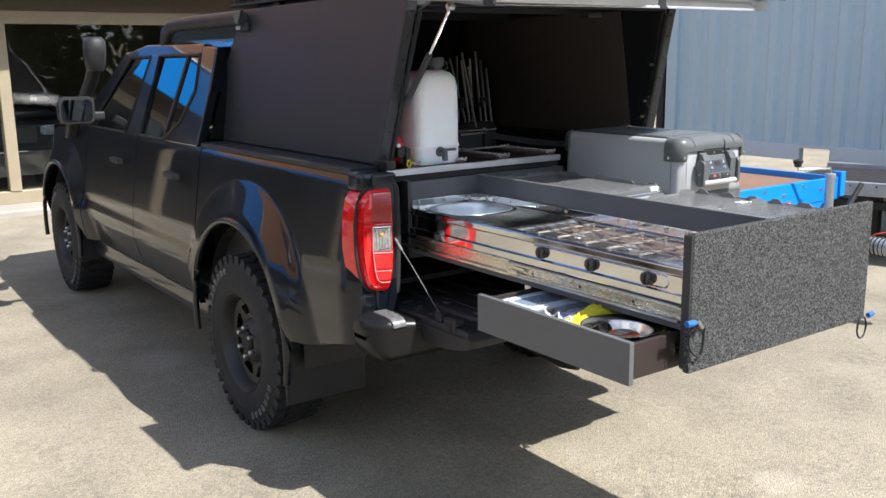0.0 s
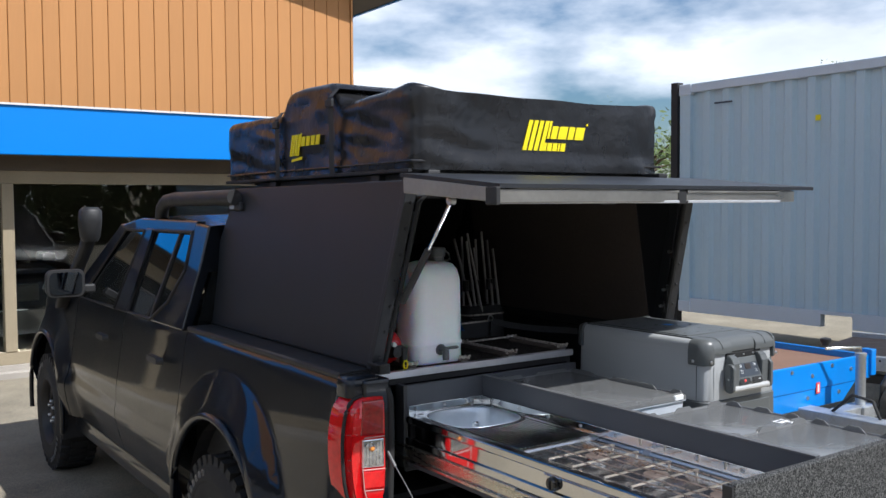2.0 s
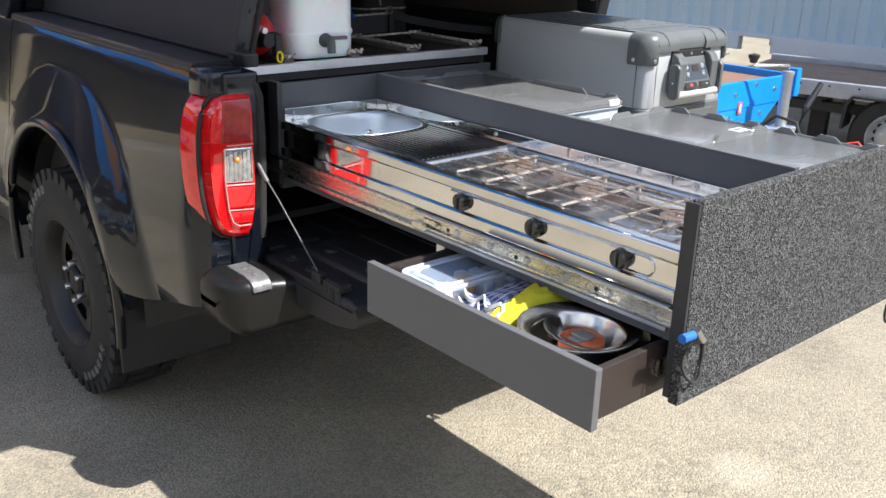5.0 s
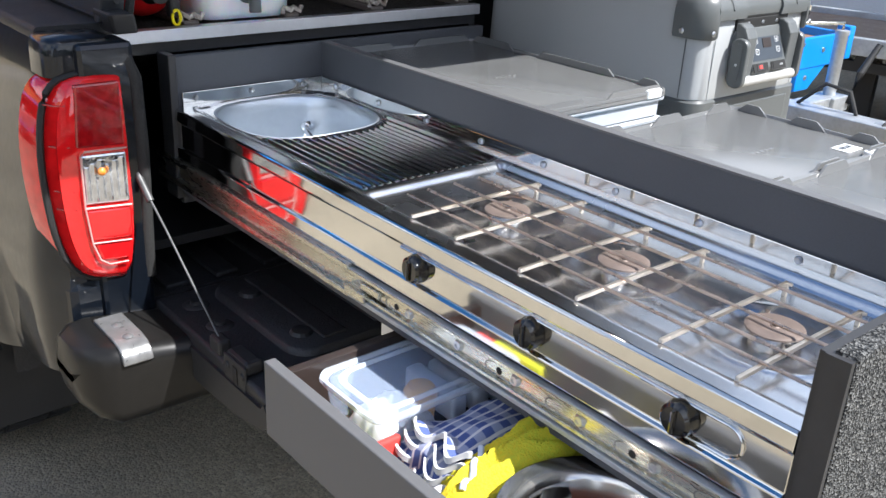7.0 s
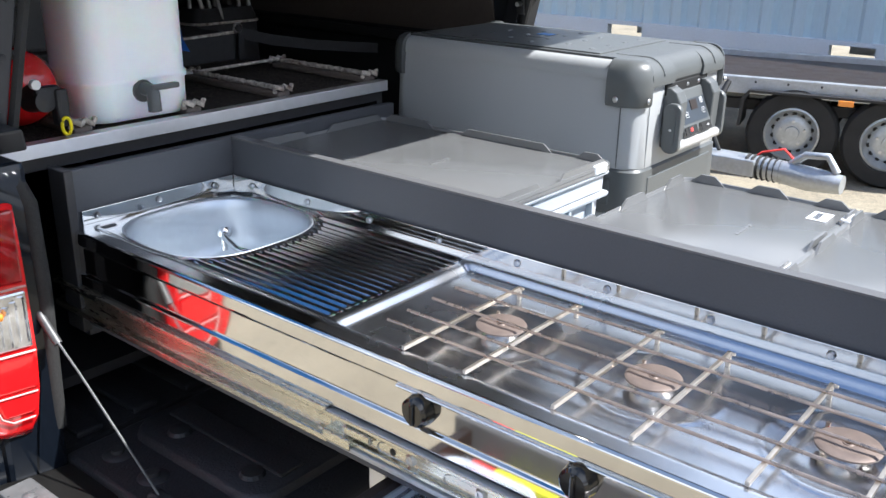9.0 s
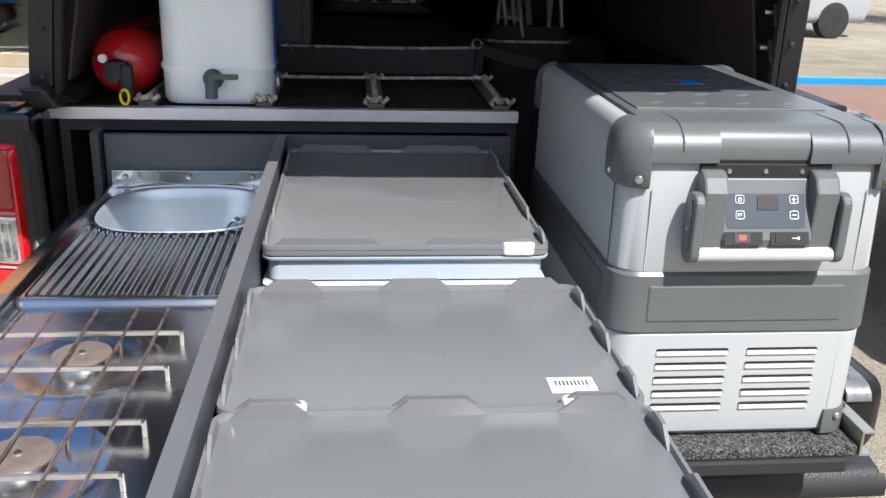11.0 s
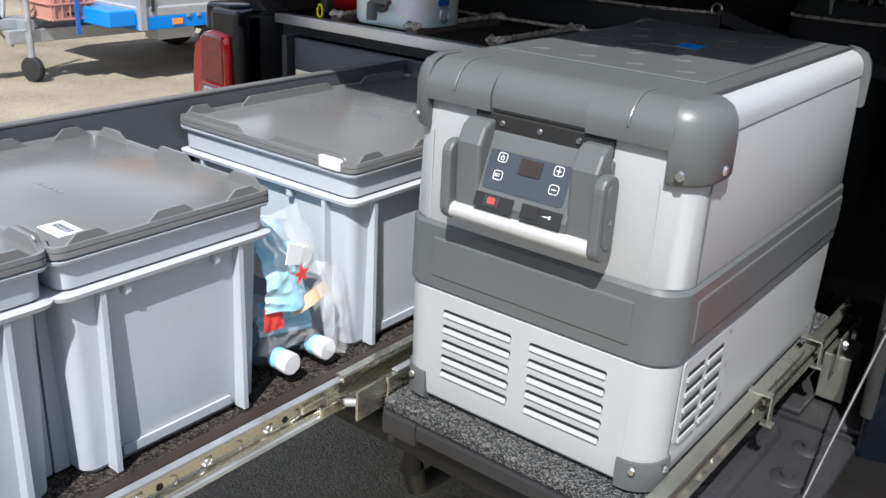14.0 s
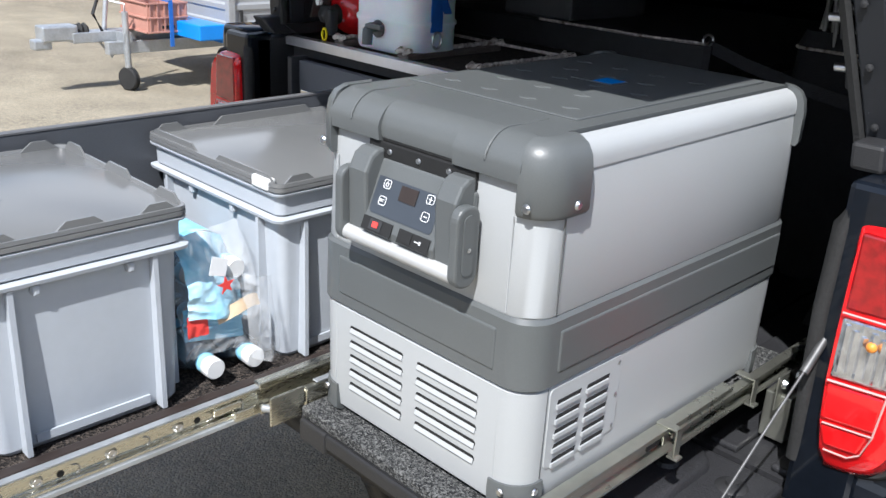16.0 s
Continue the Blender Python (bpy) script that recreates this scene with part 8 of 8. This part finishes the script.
part("flap_plate", boxes((X - 0.17, X - 0.05, 3.590, 3.597, 0.22, 0.36)), "galv", wt)
part("mud_flap", boxes((X - 0.20, X - 0.01, 4.36, 4.375, 0.20, 0.44)), "black", wt)
part("side_lamp_box", boxes((X - 0.30, X - 0.12, 2.95, 3.30, 0.30, 0.42)), "galv", wt, bev=0.006)
part("axle", boxes((X - 1.4, X - 0.1, 3.98, 4.06, 0.20, 0.27)), "black", wt)
db = part("drawbar", boxes((-5.99, -5.83, 1.75, 2.9, 0.38, 0.46)), "galv", wt, bev=0.006)
part("coupling_body", boxes((-5.985, -5.835, 1.52, 1.80, 0.40, 0.52), (-5.96, -5.86, 1.46, 1.60, 0.34, 0.42)), "galv", db, bev=0.015)
part("coupling_gaiter", turned([(0.04, 0.0), (0.06, 0.02), (0.045, 0.04), (0.06, 0.06), (0.045, 0.08), (0.05, 0.10)], 12, pose(-5.91, 1.90, 0.47, 90), cap=False), "rubber", db, smooth=50)
part("hand_brake", rod([(-5.86, 2.0, 0.46), (-5.85, 1.93, 0.60), (-5.85, 1.98, 0.72)], 0.014, 8), "black", db, smooth=60)
part("winch_arm", rod([(-5.93, 2.05, 0.46), (-5.95, 2.1, 0.75), (-5.97, 2.12, 1.1)], 0.02, 8), "galv", db, smooth=60)
jy = part("jockey_stand", rod([(-5.72, 2.13, 0.16), (-5.72, 2.13, 0.62)], 0.026, 12), "galv", wt, smooth=60)
part("jockey_crank", rod([(-5.72, 2.13, 0.62), (-5.72, 2.13, 0.68), (-5.80, 2.05, 0.70)], 0.008, 6), "galv", jy, smooth=60)
part("jockey_wheel", turned([(0.0, -0.03), (0.085, -0.03), (0.095, -0.02), (0.095, 0.02), (0.085, 0.03), (0.0, 0.03)], 20, pose(-5.72, 2.13, 0.095, 90, 0, 20)), "rubber", jy, smooth=40)
part("jockey_clamp", boxes((-5.86, -5.70, 2.10, 2.17, 0.38, 0.46)), "galv", jy, bev=0.005)
part("brace", rod([(-5.95, 2.0, 0.38), (-5.93, 2.1, 0.24), (-5.88, 2.16, 0.38)], 0.012, 6), "galv", db, smooth=60)
part("drawbar_beam", boxes((-5.80, -5.73, 1.98, 3.5, 0.29, 0.39)), "galv", wt, bev=0.006)
part("corner_tab", boxes((X - 0.02, X + 0.012, Y1 - 0.10, Y1 - 0.02, 0.36, 0.50)), "bluefas", wt, bev=0.006)
part("corner_pole", rod([(X - 0.02, Y1 - 0.04, 0.5), (X - 0.02, Y1 - 0.06, 2.4)], 0.02, 10), "trailerpanel", wt, smooth=60)
# the bed sits low on its axle
for ob in wt.children_recursive:
    if ob.name.split(".")[0] in ("side_panel", "end_panel", "floor", "frame_side", "frame_end", "corner_post", "latch", "name_plate", "plate_bars", "small_print", "red_print", "frame_bars", "side_reflector", "reflector_tail", "hinge"):
        for v in ob.data.vertices:
            v.co.z -= 0.05 + 0.05 * max(0, v.co.z - 0.55) / 0.4
# terracotta crate strapped on the drawbar
pc = thing("plastic_crate", "terracotta plastic crate strapped to the trailer drawbar", "crate", (-5.75, 2.38, 0.46))
part("crate_wall", boxes((-5.97, -5.53, 2.22, 2.24, 0.465, 0.70), (-5.97, -5.53, 2.55, 2.57, 0.465, 0.70), (-5.97, -5.95, 2.24, 2.55, 0.465, 0.70), (-5.55, -5.53, 2.24, 2.55, 0.465, 0.70)), "crate", pc, bev=0.004)
part("crate_floor", boxes((-5.95, -5.55, 2.24, 2.55, 0.465, 0.48)), "crate", pc)
for k in range(6):
    part("crate_rib", boxes((-5.528, -5.518, 2.235 + 0.062 * k, 2.247 + 0.062 * k, 0.47, 0.70)), "crate", pc)
for zz in (0.47, 0.58, 0.69):
    part("crate_band", boxes((-5.528, -5.514, 2.22, 2.57, zz, zz + 0.014), (-5.97, -5.53, 2.206, 2.22, zz, zz + 0.014)), "crate", pc, bev=0.002)
part("grip_hole", boxes((-5.5275, -5.5245, 2.34, 2.45, 0.50, 0.525)), "slot", pc)
part("lashing", boxes((-5.52, -5.505, 2.40, 2.43, 0.36, 0.72), (-5.98, -5.51, 2.40, 2.43, 0.705, 0.712)), "bluestrap", pc)

# ---- shop window posters, showroom car, planting and far things ----
po = thing("gas_poster", "white window poster with dark words CAR GAS", "poster", (-9.1, 8.13, 0.2))
part("sheet_paper", boxes((-9.55, -8.72, 8.130, 8.136, 0.35, 1.25)), "poster", po)
letters("CAR GAS", 0.150, "printdark", Matrix(((1, 0, 0, -9.50), (0, 0, -1, 8.129), (0, 1, 0, 0.76), (0, 0, 0, 1))), po, "poster_words")
part("poster_picture", boxes((-9.30, -8.95, 8.124, 8.129, 0.40, 0.62)), "printdark", po)
po = thing("window_poster", "plain white poster in the shop window", "poster", (-6.9, 8.13, 0.5))
part("sheet_paper", boxes((-7.44, -6.42, 8.130, 8.136, 0.52, 1.52)), "poster", po)
part("poster_bar", boxes((-7.30, -6.80, 8.124, 8.129, 0.90, 0.94)), "printdark", po)
po = thing("blue_poster", "pale window poster with blue bar and red cross badge", "poster", (-6.8, 8.13, 0.1))
part("sheet_paper", boxes((-7.12, -6.50, 8.130, 8.136, 0.13, 0.48)), "poster", po)
for k in range(5):
    part("poster_bar", boxes((-7.08 + 0.105 * k, -7.00 + 0.105 * k, 8.124, 8.129, 0.33, 0.44)), "blue", po)
part("badge", boxes((-6.98, -6.80, 8.124, 8.129, 0.15, 0.31)), "printred", po)
part("badge_cross", boxes((-6.905, -6.875, 8.120, 8.1235, 0.18, 0.28), (-6.94, -6.84, 8.120, 8.1235, 0.215, 0.245)), "print", po)


def suv(cx, cy, ang, label):
    c = thing("parked_car", label, "car", (cx, cy, 0), turn=ang)
    rings = []
    for y, z0, z1, w in ((-2.2, 0.45, 0.95, 0.80), (-2.1, 0.35, 1.03, 0.88), (-1.0, 0.32, 1.12, 0.92), (1.5, 0.32, 1.12, 0.92), (2.2, 0.38, 1.08, 0.88), (2.3, 0.5, 0.95, 0.8)):
        rings.append([(p[0], y, p[1]) for p in rrect(-w, w, z0, z1, 0.12)])
    part("body", loft(rings), "paint", c, smooth=50)
    part("cabin", loft([[(p[0], p[1], z) for p in rrect(-w, w, ya, yb, 0.15)] for z, w, ya, yb in ((1.08, 0.82, -1.0, 2.15), (1.42, 0.72, -0.45, 2.0), (1.66, 0.66, -0.15, 1.85))], caps=False), "glass", c, smooth=40)
    part("roof", loft([[(p[0], p[1], z) for p in rrect(-w, w, ya, yb, 0.15)] for z, w, ya, yb in ((1.64, 0.67, -0.2, 1.88), (1.70, 0.62, -0.1, 1.8))]), "paint", c, smooth=40)
    for s in (-1, 1):
        part("headlamp", loft([[(s * 0.62 + p[0], -2.17 + d, 0.86 + p[1] * k) for p in rrect(-0.17, 0.17, -0.08, 0.08, 0.05)] for d, k in ((0.1, 1), (0.0, 1), (-0.03, 0.7))]), "lensclear", c, smooth=40)
        part("wing_mirror", loft([[(s * 1.03 + p[0] * k, -0.72 + d, 1.16 + p[1] * k) for p in rrect(-0.12, 0.12, -0.08, 0.08, 0.05)] for d, k in ((-0.06, 0.7), (0, 1), (0.08, 1))]), "paint", c, smooth=40)
        for yy in (-1.4, 1.35):
            part("wheel", turned([(0.0, -0.11), (0.36, -0.11), (0.38, -0.08), (0.38, 0.08), (0.36, 0.11), (0.24, 0.11), (0.22, 0.08), (0.0, 0.08)], 28, pose(s * 0.82, yy, 0.38, 0, 90 * s, 0)), "rubber", c, smooth=40)
    part("grille", boxes((-0.4, 0.4, -2.235, -2.20, 0.72, 0.92)), "slot", c, bev=0.02)
    part("number_plate", boxes((-0.26, 0.26, -2.245, -2.236, 0.52, 0.63)), "print", c)
    part("bumper", loft([[(p[0], -2.2 + d, 0.48 + p[1]) for p in rrect(-0.86, 0.86, -0.14, 0.14, 0.08)] for d in (-0.06, 0.3)]), "black", c, smooth=50)


suv(-0.75, 11.2, 8, "dark off-road car standing inside the glazed showroom")
sil = thing("silver_car", "pale silver car parked far behind the pickup", "car", (6.8, 14.5, 0), turn=100)
part("body", loft([[(p[0], y, p[1]) for p in rrect(-w, w, z0, z1, 0.15)] for y, z0, z1, w in ((-2.2, 0.4, 0.9, 0.7), (-2.0, 0.25, 1.0, 0.85), (1.8, 0.25, 1.0, 0.85), (2.2, 0.4, 0.95, 0.7))]), "trailerpanel", sil, smooth=50)
part("cabin", loft([[(p[0], p[1], z) for p in rrect(-w, w, ya, yb, 0.15)] for z, w, ya, yb in ((0.98, 0.80, -1.1, 1.9), (1.45, 0.65, -0.4, 1.5))]), "glass", sil, smooth=40)
for s in (-1, 1):
    for yy in (-1.35, 1.35):
        part("wheel", turned([(0.0, -0.1), (0.30, -0.1), (0.31, 0.08), (0.2, 0.1), (0.0, 0.08)], 24, pose(s * 0.78, yy, 0.31, 0, 90 * s, 0)), "rubber", sil, smooth=40)


def tree(x, y, h, r, seed, label):
    rd = random.Random(seed)
    t = thing("tree", label, "tree", (x, y, 0))
    bm = bmesh.new()
    tube(bm, [(x, y, 0), (x + 0.1, y, h * 0.3), (x - 0.05, y + 0.1, h * 0.62), (x, y, h * 0.9)], [0.20, 0.16, 0.10, 0.03], 9)
    part("trunk", bm, "bark", t, smooth=60)
    tips = []
    for k in range(14):
        a, z0 = rd.uniform(0, 6.28), h * rd.uniform(0.25, 0.75)
        tip = Vector((x + math.cos(a) * r * rd.uniform(0.5, 0.95), y + math.sin(a) * r * rd.uniform(0.5, 0.95), z0 + h * rd.uniform(0.08, 0.25)))
        part("limb", rod([(x, y, z0), ((x + tip.x) / 2, (y + tip.y) / 2, (z0 + tip.z) / 2 + 0.1), tip], [0.06, 0.04, 0.012], 6), "bark", t, smooth=60)
        tips.append(tip)
    vs, fs = [], []
    for c in tips + [Vector((x, y, h * 0.9))]:
        for j in range(150):
            d = Vector((rd.gauss(0, 1), rd.gauss(0, 1), rd.gauss(0, 0.8)))
            p = c + d * r * 0.24
            u = Vector((rd.uniform(-1, 1), rd.uniform(-1, 1), rd.uniform(-1, 1))).normalized()
            w = u.orthogonal().normalized()
            s = rd.uniform(0.05, 0.11)
            i = len(vs)
            vs += [p - u * s, p + w * s * 0.5, p + u * s, p - w * s * 0.5]
            fs.append((i, i + 1, i + 2, i + 3))
    me = bpy.data.meshes.new("crown")
    me.from_pydata(vs, [], fs)
    me.materials.append(M["leaf"])
    ob = new("crown", me)
    ob.parent = t
    ob.matrix_parent_inverse = Matrix.Translation(-t.location)
    ob["kind"] = "stuff"


tree(15.6, 14.0, 3.6, 1.7, 3, "leafy green tree behind the container")
tree(18.5, 17.5, 4.2, 2.2, 4, "leafy green tree behind the container")
tree(12.5, 18.0, 3.2, 1.8, 6, "leafy green tree beyond the yard")
tree(27.0, 15.9, 6.6, 1.2, 8, "tall leafy tree rising behind the container")


# ---- houses and trees across the yard, seen mirrored in glass and paint ----
M["render"] = mat("house_render", (0.42, 0.40, 0.36), 0.8, vary=0.08, scale=1.5)
M["tiles"] = mat("roof_tiles", (0.12, 0.06, 0.045), 0.75, vary=0.25, scale=6)


def house(x, y, w, d, h, label):
    b = thing("house", label, "house", (x, y, 0))
    part("wall", prism([(x - w / 2, 0), (x + w / 2, 0), (x + w / 2, h), (x, h + w * 0.34), (x - w / 2, h)], "y", y - d / 2, y + d / 2), "render", b)
    for s in (-1, 1):
        part("roof", prism([(x + s * (w / 2 + 0.5), h - 0.3), (x, h + w * 0.34 + 0.05), (x, h + w * 0.34 + 0.30), (x + s * (w / 2 + 0.5), h - 0.05)], "y", y - d / 2 - 0.5, y + d / 2 + 0.5), "tiles", b)
    for k in range(3):
        for zz in (1.0, 3.6):
            wx = x - w / 2 + w * (k + 0.6) / 3.2
            win = part("window", box(wx - 0.5, wx + 0.5, y + d / 2, y + d / 2 + 0.05, zz, zz + 1.3), "white", b)
            part("pane", box(wx - 0.42, wx + 0.42, y + d / 2 + 0.05, y + d / 2 + 0.06, zz + 0.08, zz + 1.22), "glass", win)


house(-9.0, -24.0, 9.0, 9.0, 5.6, "pale rendered house with brown tiled roof across the yard")
house(-24.0, -14.0, 8.0, 8.0, 5.2, "pale rendered house with brown tiled roof across the yard")


def wood(spots, label):
    """A far row of trees and shrubs: clumps of leaves on short stems."""
    rd = random.Random(21)
    vs, fs = [], []
    for x, y, h, r in spots:
        for j in range(420):
            a, q = rd.uniform(0, 6.28), rd.random() ** 0.5
            zz = h * rd.uniform(0.02, 1.0)
            rr = r * q * (1.0 - 0.55 * (zz / h) ** 2)
            p = Vector((x + math.cos(a) * rr, y + math.sin(a) * rr, zz))
            u = Vector((rd.uniform(-1, 1), rd.uniform(-1, 1), rd.uniform(-1, 1))).normalized()
            w = u.orthogonal().normalized()
            s = rd.uniform(0.25, 0.55)
            i = len(vs)
            vs += [p - u * s, p + w * s * 0.6, p + u * s, p - w * s * 0.6]
            fs.append((i, i + 1, i + 2, i + 3))
    me = bpy.data.meshes.new("far_trees")
    me.from_pydata(vs, [], fs)
    me.materials.append(M["leaf"])
    tagged(new("far_trees", me), label, "trees", kind="stuff")


rd = random.Random(9)
spots = []
for k in range(26):
    spots.append((-27 + rd.uniform(-3, 3), -20 + 2.0 * k, rd.uniform(4.5, 8.0), rd.uniform(1.6, 2.6)))
for k in range(20):
    spots.append((-24 + 2.6 * k, -33 + rd.uniform(-3, 3), rd.uniform(5.0, 9.0), rd.uniform(1.8, 2.8)))
wood(spots, "far row of leafy trees round the yard")
